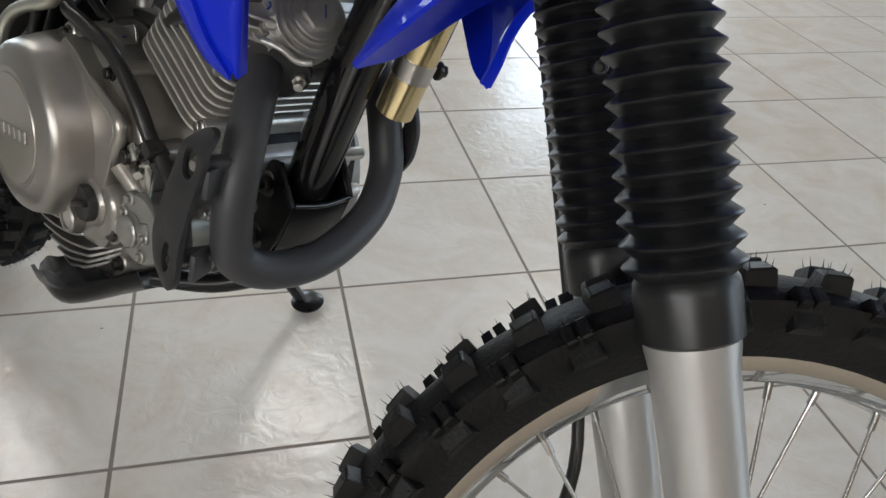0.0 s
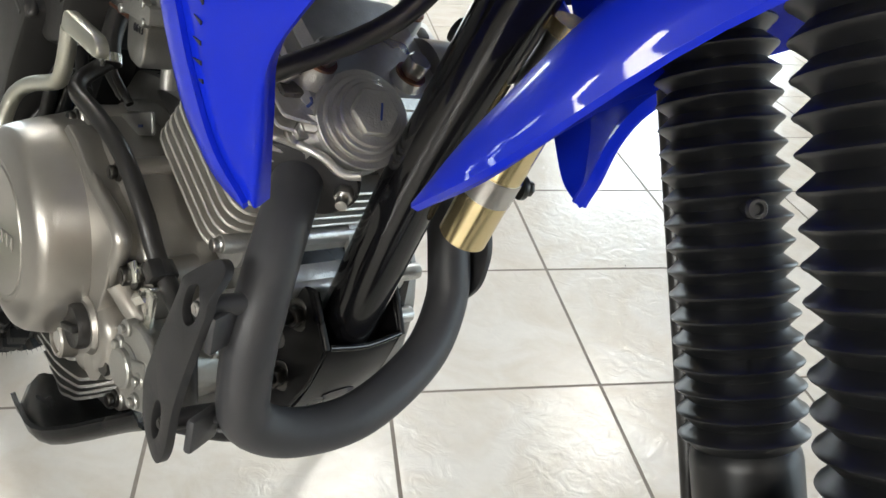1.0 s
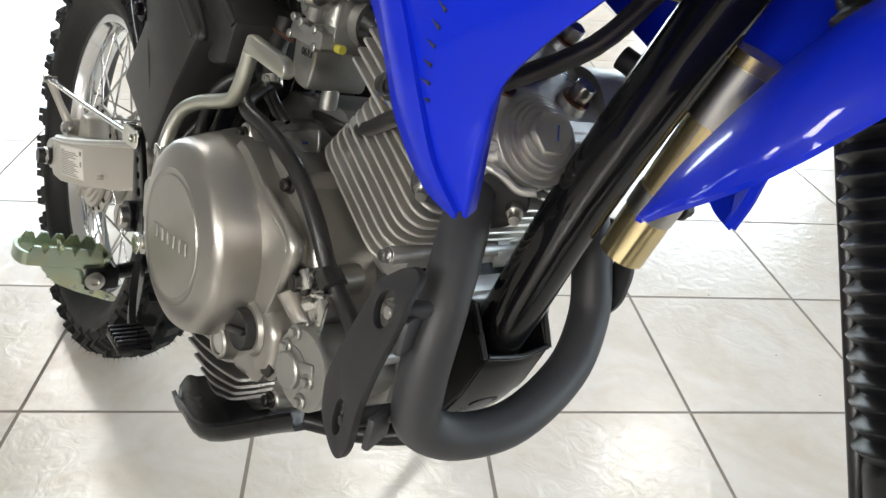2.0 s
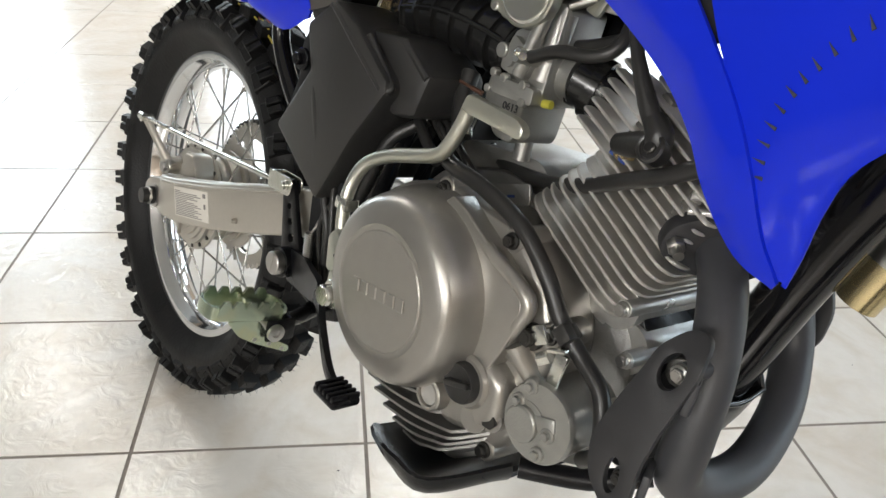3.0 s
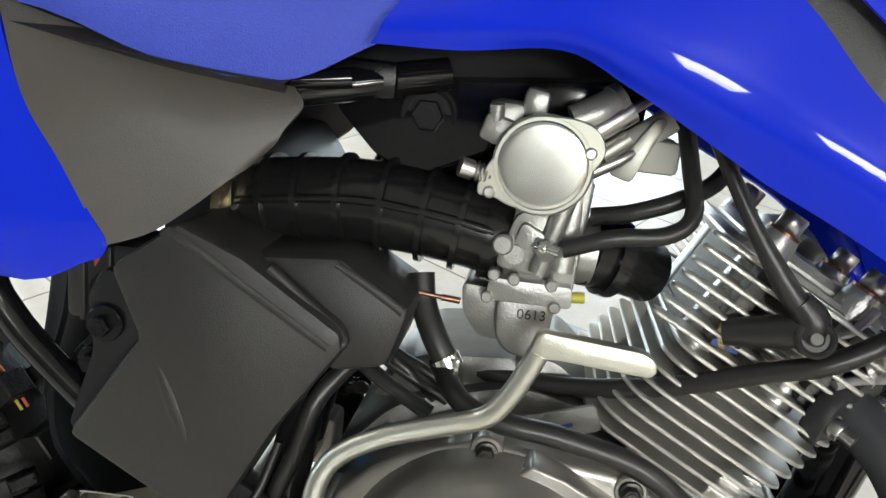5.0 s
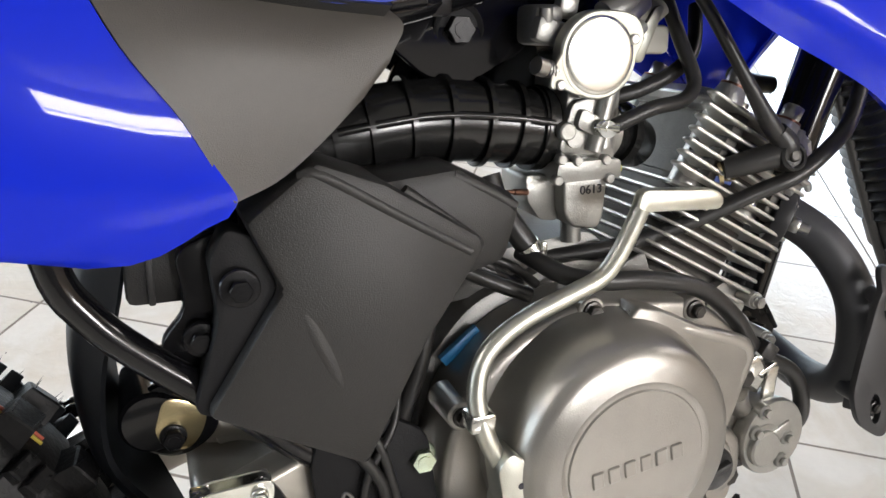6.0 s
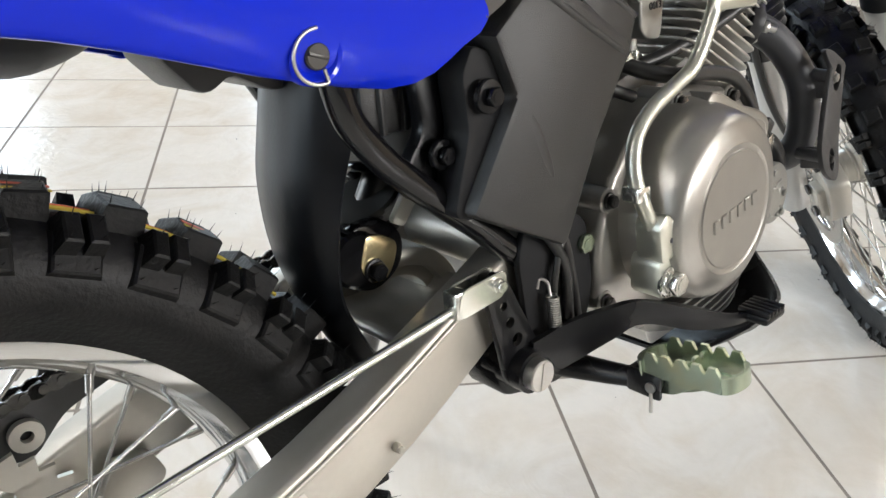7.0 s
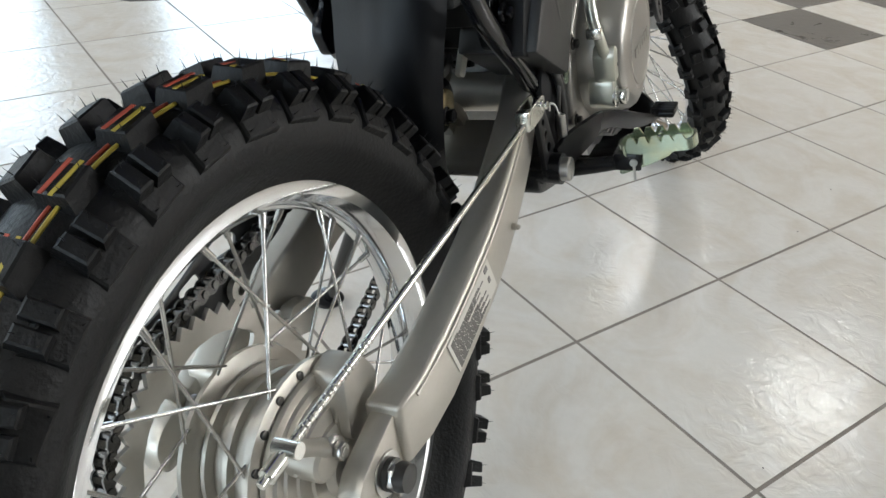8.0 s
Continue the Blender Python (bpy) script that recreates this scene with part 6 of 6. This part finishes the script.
# --- rear brake pedal and footpeg ---
pedal = part("brake_pedal", join(plate(rounded([(0.350, 0.452), (0.361, 0.464), (0.371, 0.456), (0.401, 0.394), (0.401, 0.368), (0.384, 0.360), (0.368, 0.370), (0.362, 0.400)], 0.006), [oval(0.3675, 0.434, 0.0036, 0.0036), oval(0.3735, 0.419, 0.0042, 0.0042), oval(0.3800, 0.403, 0.0052, 0.0052)], -0.1195, -0.1145, 0.0006), tube([(0.384, -0.131, 0.3775), (0.384, -0.106, 0.3775)], 0.0165, 20, 1), loft([[(0.392, -0.124, 0.396), (0.425, -0.131, 0.402), (0.458, -0.142, 0.404), (0.487, -0.152, 0.403), (0.525, -0.171, 0.389), (0.566, -0.186, 0.372), (0.594, -0.192, 0.367)], [(0.392, -0.125, 0.378), (0.428, -0.133, 0.386), (0.461, -0.143, 0.390), (0.489, -0.153, 0.392), (0.530, -0.172, 0.377), (0.567, -0.187, 0.366), (0.594, -0.193, 0.364)], [(0.392, -0.124, 0.361), (0.430, -0.132, 0.367), (0.463, -0.142, 0.3755), (0.490, -0.152, 0.382), (0.534, -0.171, 0.365), (0.568, -0.186, 0.360), (0.594, -0.192, 0.360)]], 0.006)), BLACK_METAL, bike, "black steel rear brake pedal")
part("pedal_pad", moved(block((0.032, 0.028, 0.008), 0.003), pose(0.598, -0.195, 0.364)), BLACK_METAL, pedal)
for k in range(5):
    part("pad_ridge", moved(block((0.0034, 0.028, 0.005), 0.001), pose(0.586 + 0.006 * k, -0.195, 0.369)), BLACK_METAL, pedal)
part("pivot_screw", moved(join(turn([(0.0125, 0.004), (0.0125, -0.005), (0.0115, -0.006), (0, -0.006)], 28), moved(block((0.0028, 0.001, 0.021), 0), pose(0, -0.0062, 0, 0, 10, 0))), Matrix.Translation((0.384, -0.134, 0.3775))), STEEL, pedal, "slotted steel pivot screw")
part("pedal_spring", tube([(0.4164 + 0.0035 * t + 0.0043 * math.cos(95 * t), -0.122 + 0.0043 * math.sin(95 * t), 0.425 - 0.030 * t) for t in np.linspace(0, 1, 150)], 0.0010, 6, 1), STEEL, bike, "coiled steel return spring")
for hook in ([(0.4164, -0.120, 0.425), (0.418, -0.116, 0.434), (0.414, -0.112, 0.437), (0.411, -0.112, 0.430)], [(0.420, -0.122, 0.395), (0.4195, -0.124, 0.386), (0.416, -0.126, 0.382)]):
    part("spring_hook", tube(hook, 0.0013, 8, 4), STEEL, bike)


def saw_plate(length, h0, h1, teeth, thick):
    """A toothed steel strip along x from 0, its teeth up."""
    pts = [(0, 0), (length, 0)]
    for k in range(teeth, 0, -1):
        x1, x0 = length * k / teeth, length * (k - 1) / teeth
        pts += [(x1, h0), ((x0 + x1) / 2 + length / teeth * 0.22, h1), ((x0 + x1) / 2 - length / teeth * 0.22, h1)]
    pts.append((0, h0))
    return prism(pts, -thick / 2, thick / 2, 0)


PEG = Matrix.Translation((0.464, -0.177, 0.3665)) @ pose(0, 0, 0, 0, 0, -91) @ pose(0, 0, 0, 0, -8, 0)


def peg_end(x, turned):
    """The rounded wall that closes one end of the footpeg."""
    arc_pts = [(x + turned * 0.008 * math.sin(t), 0.0165 * math.cos(t)) for t in np.linspace(0, math.pi, 13)]
    return loft([[(a, c, 0.0) for a, c in arc_pts], [(a, c, 0.012) for a, c in arc_pts]], 0.0028, 1, 2)


peg = part("footpeg", join(*[moved(saw_plate(0.064, 0.011, 0.0185, 5, 0.003), PEG @ pose(0.006, c, 0)) for c in (-0.0155, 0.0155)], moved(peg_end(0.070, 1), PEG), moved(peg_end(0.007, -1), PEG), moved(saw_plate(0.032, 0.010, 0.015, 3, 0.003), PEG @ pose(0.040, -0.0155, 0, 0, 0, 90)), moved(block((0.066, 0.010, 0.003), 0.001), PEG @ pose(0.038, 0, 0.004))), PEGZINC, bike, "green-gold passivated steel footpeg with teeth")
web = [(-0.236, 0.374), (-0.222, 0.356), (-0.204, 0.346), (-0.168, 0.3305), (-0.166, 0.337), (-0.190, 0.351), (-0.200, 0.366), (-0.205, 0.3705)]
part("peg_web", moved(prism(rounded(web, 0.004, 2), -0.0012, 0.0012, 0.0004, 1), Matrix.Translation((0.4785, 0, 0)) @ pose(0, 0, 0, 0, 0, 90)), PEGZINC, peg)
part("peg_web", moved(prism(rounded([(-0.226, 0.372), (-0.205, 0.356), (-0.185, 0.351), (-0.182, 0.366), (-0.200, 0.3705)], 0.004, 2), -0.0012, 0.0012, 0.0004, 1), Matrix.Translation((0.4535, 0, 0)) @ pose(0, 0, 0, 0, 0, 90)), PEGZINC, peg)
for y, z in ((-0.206, 0.351), (-0.190, 0.3445), (-0.175, 0.3365)):
    part("rivet", moved(turn([(0.0022, 0.001), (0.0020, -0.0010), (0, -0.0014)], 12), facing((0.4800, y, z), (1, 0, 0))), STEEL, peg)
part("peg_pin", tube([(0.443, -0.1905, 0.3605), (0.488, -0.1905, 0.3605)], 0.0042, 16, 1), STEEL, peg)
part("pin_head", moved(turn([(0.0085, 0.0), (0.0085, -0.003), (0.004, -0.0035), (0.0035, -0.001), (0, -0.001)], 20), facing((0.4880, -0.1905, 0.3605), (1, 0, 0))), STEEL, peg)
part("split_pin", tube([(0.445, -0.1905, 0.3605), (0.444, -0.1915, 0.340)], 0.0015, 8, 1), STEEL, peg)

# black plate, hoses and clutter in front of the swingarm pivot
part("pivot_plate", prism(rounded([(0.392, 0.462), (0.404, 0.487), (0.430, 0.492), (0.470, 0.47), (0.478, 0.41), (0.462, 0.362), (0.425, 0.358), (0.402, 0.385)], 0.012, 3), -0.112, -0.105, 0.002), TANKBLACK, main_frame, "black frame plate round the pivot")
# no hole is cut; a dark disc gives its shade
part("plate_hole_shade", moved(turn([(0.011, 0.001), (0.011, -0.0006), (0.008, -0.0004), (0, -0.0004)], 24), Matrix.Translation((0.436, -0.112, 0.404))), INK_AND_SHADE, main_frame)
for k, pts in enumerate(([(0.400, -0.108, 0.500), (0.420, -0.117, 0.470), (0.437, -0.118, 0.440), (0.442, -0.116, 0.40), (0.452, -0.11, 0.365)], [(0.418, -0.108, 0.500), (0.436, -0.116, 0.468), (0.446, -0.117, 0.430), (0.455, -0.114, 0.395), (0.468, -0.108, 0.37)], [(0.455, -0.095, 0.51), (0.447, -0.112, 0.48), (0.428, -0.118, 0.45), (0.425, -0.116, 0.42), (0.432, -0.11, 0.385)])):
    part("drain_tube", tube(pts, (0.0042, 0.0035, 0.0028)[k], 10, 5), HOSE, bike)

# --- skid plate, side stand ---
skid_rows = [[(0.583, 0.080, 0.300), (0.620, 0.080, 0.298), (0.660, 0.080, 0.300), (0.710, 0.080, 0.330)],
             [(0.583, -0.100, 0.303), (0.620, -0.100, 0.300), (0.660, -0.100, 0.302), (0.712, -0.080, 0.334)],
             [(0.584, -0.134, 0.309), (0.630, -0.146, 0.310), (0.676, -0.146, 0.312), (0.722, -0.105, 0.346)],
             [(0.640, -0.163, 0.325), (0.655, -0.164, 0.325), (0.690, -0.158, 0.326), (0.727, -0.111, 0.357)],
             [(0.638, -0.168, 0.336), (0.657, -0.169, 0.337), (0.692, -0.164, 0.340), (0.728, -0.115, 0.365)]]
part("skid_plate", loft(skid_rows, 0.0035, 5, 3), BLACK_METAL, bike, "black steel skid plate with a raised lip")
part("skid_strut", tube([(0.722, -0.095, 0.350), (0.765, -0.06, 0.358), (0.800, -0.03, 0.378)], 0.009, 12, 4), BLACK_METAL, bike)
stand = part("side_stand", tube([(0.44, 0.12, 0.36), (0.46, 0.22, 0.20), (0.500, 0.297, 0.090)], [0.011, 0.010, 0.009], 14, 3), BLACK_PAINT, bike, "black steel side stand")
part("stand_foot", moved(turn([(0.024, 0.0), (0.026, -0.004), (0.022, -0.008), (0.010, -0.011), (0, -0.011)], 28), Matrix.Translation((0.5035, 0.3035, 0.0873)) @ pose(0, 0, 0, -90 + 14.6)), BLACK_METAL, stand)

# --- exhaust ---
pipe_path = [(0.775, -0.040, 0.586), (0.801, -0.062, 0.572), (0.823, -0.082, 0.551), (0.841, -0.100, 0.512), (0.846, -0.105, 0.468), (0.845, -0.096, 0.434), (0.851, -0.062, 0.419), (0.855, -0.012, 0.424), (0.843, 0.045, 0.448), (0.825, 0.075, 0.480), (0.811, 0.080, 0.512), (0.79, 0.085, 0.545), (0.75, 0.098, 0.58), (0.68, 0.108, 0.61), (0.50, 0.11, 0.63), (0.23, 0.10, 0.668)]
exhaust = part("exhaust_pipe", tube(pipe_path, 0.0163, 24, 6), EXHAUST, bike, "matt black curved exhaust header pipe")
FL = facing((0.790, -0.054, 0.578), (0.72, -0.62, -0.30))
part("exhaust_flange", moved(prism(rounded([(-0.040, -0.010), (-0.022, -0.024), (0.022, -0.024), (0.040, -0.010), (0.040, 0.010), (0.022, 0.024), (-0.022, 0.024), (-0.040, 0.010)], 0.010, 4), -0.012, 0.002, 0.003), FL), GUARD, exhaust)
for x in (-0.031, 0.031):
    part("flange_nut", moved(moved(join(hexagon(0.0065, 0.007), turn([(0.0038, -0.006), (0.0038, -0.015), (0, -0.0155)], 12)), pose(x, -0.012, 0)), FL), STEEL, exhaust)


def guard_bend(bm):
    """Bends the near heat guard: its foot stands off, its top curls to the pipe."""
    for v in bm.verts:
        z = v.co.z
        v.co.y += -0.09 * max(0.0, 0.518 - z) + 0.9 * max(0.0, z - 0.530)
    bm.normal_update()
    return shade(bm)


guard_line = rounded([(0.832, 0.546), (0.847, 0.544), (0.853, 0.528), (0.848, 0.503), (0.843, 0.476), (0.840, 0.450), (0.843, 0.424), (0.838, 0.412), (0.828, 0.413), (0.809, 0.427), (0.801, 0.451), (0.808, 0.483), (0.816, 0.510), (0.821, 0.530)], 0.009, 4)
guard = part("pipe_guard", guard_bend(plate(guard_line, [oval(0.835, 0.5185, 0.0085, 0.0135, -12), oval(0.8255, 0.4365, 0.0055, 0.0125, 8)], -0.1400, -0.1345, 0.0012)), GUARD, exhaust, "matt black steel heat guard with two oval holes")
for z, x in ((0.5185, 0.838), (0.4365, 0.829)):
    part("guard_post", tube([(x + 0.004, -0.108, z), (x, -0.134 - 0.09 * max(0.0, 0.518 - z), z)], 0.0065, 14, 1), EXHAUST, guard)
bolt((0.838, -0.1345, 0.5175), 0.0048, guard, STEEL, flange=1.35, h=0.003, name="guard_screw")
bolt((0.829, -0.1420, 0.4355), 0.0042, guard, DARKSTEEL, flange=1.3, h=0.003, name="guard_screw")
for x, z in ((0.8445, 0.506), (0.8380, 0.432)):
    part("guard_tab", moved(block((0.006, 0.026, 0.024), 0.0022), pose(x, -0.1235, z, 0, 0, 25)), EXHAUST, guard)
far_line = [(0.795, 0.556), (0.821, 0.548), (0.833, 0.522), (0.832, 0.492), (0.814, 0.466), (0.792, 0.474), (0.786, 0.51), (0.784, 0.54)]
far_guard = part("pipe_guard", plate(rounded(far_line, 0.010, 4), [oval(0.806, 0.525, 0.008, 0.011)], 0.0985, 0.1040, 0.0012), GUARD, exhaust, "matt black steel heat guard")
part("guard_tab", moved(block((0.020, 0.022, 0.024), 0.003), pose(0.806, 0.090, 0.50)), EXHAUST, far_guard)

# --- gold canister beside the downtube ---
canister = part("canister", tube([(0.863, 0.030, 0.559), (0.905, 0.030, 0.707)], 0.0165, 28, 1), GOLD, bike, "gold passivated steel canister")
part("band", tube([(0.8725, 0.030, 0.593), (0.8775, 0.030, 0.610)], 0.0172, 28, 1), STEEL, canister)
part("band_top", tube([(0.892, 0.030, 0.662), (0.903, 0.030, 0.699)], 0.0172, 28, 1), STEEL, canister)
bolt((0.880, 0.054, 0.599), 0.0055, canister, DARKSTEEL, direction=(0.4, 1, 0), name="clamp_bolt")
part("vent_hose", tube([(0.81, 0.03, 0.68), (0.835, 0.04, 0.672), (0.865, 0.045, 0.668)], 0.0085, 12, 4), HOSE, bike)
part("relay", moved(block((0.030, 0.022, 0.024), 0.003), pose(0.845, 0.02, 0.735)), YELLOWPLASTIC, bike, "yellow plastic relay")

# --- front fork, brake, fender ---
def gaiter_profile():
    prof = [(0.0265, 0.276), (0.0290, 0.278), (0.0292, 0.304), (0.0285, 0.309)]
    n = 20
    for k in range(n):
        z = 0.312 + 0.0126 * k
        ro = 0.0335 - 0.0020 * k / n
        prof += [(ro - 0.0066, z), (ro - 0.0056, z + 0.0012), (ro - 0.0020, z + 0.0045), (ro - 0.0006, z + 0.0055), (ro, z + 0.0065), (ro - 0.0006, z + 0.0075), (ro - 0.0020, z + 0.0085), (ro - 0.0056, z + 0.0115)]
    prof += [(0.0275, 0.566), (0.0275, 0.575)]
    return [(r, -z) for r, z in prof]


UP = pose(0, 0, 0, -90)
for s in (-1, 1):
    m = FORK @ pose(-0.0195, s * 0.080, 0)
    leg = part("fork_leg", moved(turn([(0.0, 0.02), (0.021, 0.018), (0.022, 0.0), (0.0225, -0.10), (0.0235, -0.20), (0.0245, -0.26), (0.0262, -0.272), (0.0262, -0.279)], 40), m @ UP), FORKSILVER, bike, "silver painted fork lower leg")
    part("gaiter", moved(turn(gaiter_profile(), 48), m @ UP), GAITER, bike, "black rubber concertina fork gaiter")
    if s > 0:
        part("gaiter_vent", moved(moved(turn([(0.0062, 0.004), (0.0060, -0.002), (0.0048, -0.0035), (0.0030, -0.0035), (0.0024, -0.001), (0, -0.001)], 20), facing((0.003, -0.0295, 0.437), (0.1, -1, 0))), m), GAITER, leg)
    part("axle_clamp", moved(block((0.05, 0.032, 0.045), 0.010), m @ pose(0.016, 0, 0.0)), FORKSILVER, leg)
    part("upper_tube", moved(tube([(0, 0, 0.56), (0, 0, 0.80)], 0.019, 24, 1), m), BLACK_METAL, leg)
part("triple_clamp", moved(join(moved(block((0.07, 0.222, 0.035), 0.012), pose(-0.015, 0, 0.600)), moved(block((0.07, 0.212, 0.03), 0.012), pose(-0.015, 0, 0.79))), FORK), BLACK_METAL, bike)
part("front_axle", moved(join(turn([(0.008, 0.115), (0.008, -0.115)], 20), moved(hexagon(0.012, 0.010), pose(0, -0.112, 0))), FORK), STEEL, bike)
disc_out = [(0.0 + 0.11 * math.cos(2 * math.pi * k / 72), 0.11 * math.sin(2 * math.pi * k / 72)) for k in range(72)]
part("brake_disc", moved(join(ring_with_holes(disc_out, 0.088, 0.044, 0.048), *[moved(block((0.06, 0.004, 0.014), 0.001), pose(0, 0, 0, 0, 72 * k, 0) @ pose(0.062, 0.046, 0)) for k in range(5)]), FORK), STEEL, bike, "steel front brake disc")
caliper = part("brake_caliper", moved(join(prism(rounded([(-0.120, 0.010), (-0.068, 0.020), (-0.060, 0.075), (-0.085, 0.100), (-0.125, 0.085)], 0.012), 0.030, 0.062, 0.006), prism(rounded([(-0.115, 0.02), (-0.075, 0.03), (-0.075, 0.07), (-0.11, 0.075)], 0.010), 0.060, 0.074, 0.005)), FORK), SILVER, bike, "silver front brake caliper")
for x, z in ((-0.105, 0.035), (-0.085, 0.062)):
    part("pad_pin", moved(moved(turn([(0.008, 0.0), (0.008, -0.004), (0, -0.004)], 18), pose(x, 0.0755, z, 180)), FORK), DARKSTEEL, caliper)
part("brake_hose", moved(tube([(-0.09, 0.06, 0.095), (-0.055, 0.085, 0.16), (-0.045, 0.10, 0.28), (-0.04, 0.10, 0.55)], 0.005, 12, 5), FORK), HOSE, bike, "black front brake hose")
fender_rows = []
for f in (-1.0, -0.82, -0.45, 0.0, 0.45, 0.82, 1.0):
    row = []
    for x, z, w, drop in ((-0.198, 0.446, 0.008, 0.002), (-0.165, 0.478, 0.062, 0.022), (-0.10, 0.528, 0.094, 0.040), (-0.03, 0.555, 0.122, 0.048), (0.05, 0.560, 0.110, 0.040), (0.15, 0.545, 0.080, 0.030), (0.27, 0.500, 0.068, 0.026), (0.38, 0.440, 0.050, 0.018), (0.43, 0.405, 0.020, 0.006)):
        row.append((x, f * w, z - drop * abs(f) ** 2.2))
    fender_rows.append(row)
part("front_fender", moved(loft(fender_rows[::-1], 0.003), FORK @ pose(0.016, -0.012, 0.008)), BLUE, bike, "glossy blue front fender")


# ---- floor tiles ----
def tile_mesh(mat):
    bm = bmesh.new()
    h = 0.1622
    bmesh.ops.create_grid(bm, x_segments=1, y_segments=1, size=h)
    ring = bmesh.ops.inset_region(bm, faces=bm.faces[:], thickness=0.0022, depth=0.0)["faces"]
    for v in bm.verts:
        if max(abs(v.co.x), abs(v.co.y)) > h - 0.001:
            v.co.z = -0.0014
    edge = [e for e in bm.edges if e.is_boundary]
    ext = bmesh.ops.extrude_edge_only(bm, edges=edge)["geom"]
    for g in ext:
        if isinstance(g, bmesh.types.BMVert):
            g.co.z = -0.0035
    shade(bm, 80)
    me = bpy.data.meshes.new("tile")
    bm.to_mesh(me)
    bm.free()
    me.materials.append(mat)
    return me


light_tile, dark_tile = tile_mesh(TILE), tile_mesh(TILE_DARK)
far_light, far_dark = [], []
near = 0
for i in range(math.floor(X0 / PITCH) + 1, math.ceil(X1 / PITCH) - 1):
    for j in range(math.floor(Y0 / PITCH) + 1, math.ceil(Y1 / PITCH) - 1):
        dark = j <= -7 and (i + j) % 2 != 0
        x, y = (i + 0.5) * PITCH, (j + 0.5) * PITCH
        if -2.2 < x < 2.4 and -2.7 < y < 3.3:
            ob = new("tile", dark_tile if dark else light_tile)
            ob.parent = floor
            ob.matrix_parent_inverse = floor.matrix_world.inverted()
            ob.location = (x, y, random.uniform(-0.0002, 0.0002))
            near += 1
        else:
            (far_dark if dark else far_light).append((x, y))
for cells, me, nm in ((far_light, light_tile, "far_tiles"), (far_dark, dark_tile, "far_dark_tiles")):
    if not cells:
        continue
    src_v = [tuple(v.co) for v in me.vertices]
    src_f = [tuple(p.vertices) for p in me.polygons]
    verts, faces = [], []
    for x, y in cells:
        k = len(verts)
        verts += [(a + x, b_ + y, c) for a, b_, c in src_v]
        faces += [tuple(q + k for q in f) for f in src_f]
    fm = bpy.data.meshes.new(nm)
    fm.from_pydata(verts, [], faces)
    fm.materials.append(me.materials[0])
    tagged(new(nm, fm), kind="stuff").parent = floor

# ---- specks of grit on the tiles ----
bm = bmesh.new()
grit = [(random.uniform(-1.4, 1.2), random.uniform(-1.6, 1.6)) for _ in range(46)]
for x, y in grit:
    r, h, a = random.uniform(0.0010, 0.0026), random.uniform(0.0006, 0.0014), random.uniform(0, 6.28)
    ring = [bm.verts.new((x + r * k * math.cos(a + t), y + r * math.sin(a + t) * 0.7, 0.0003)) for t, k in ((0, 1.8), (1.7, 0.8), (3.1, 1.2), (4.6, 0.9))]
    tip = bm.verts.new((x, y, 0.0003 + h))
    for i in range(4):
        bm.faces.new((ring[i], ring[(i + 1) % 4], tip))
tagged(part("grit", bm, DARKSTEEL), "scattered dark specks of grit on the floor", "grit", kind="stuff")
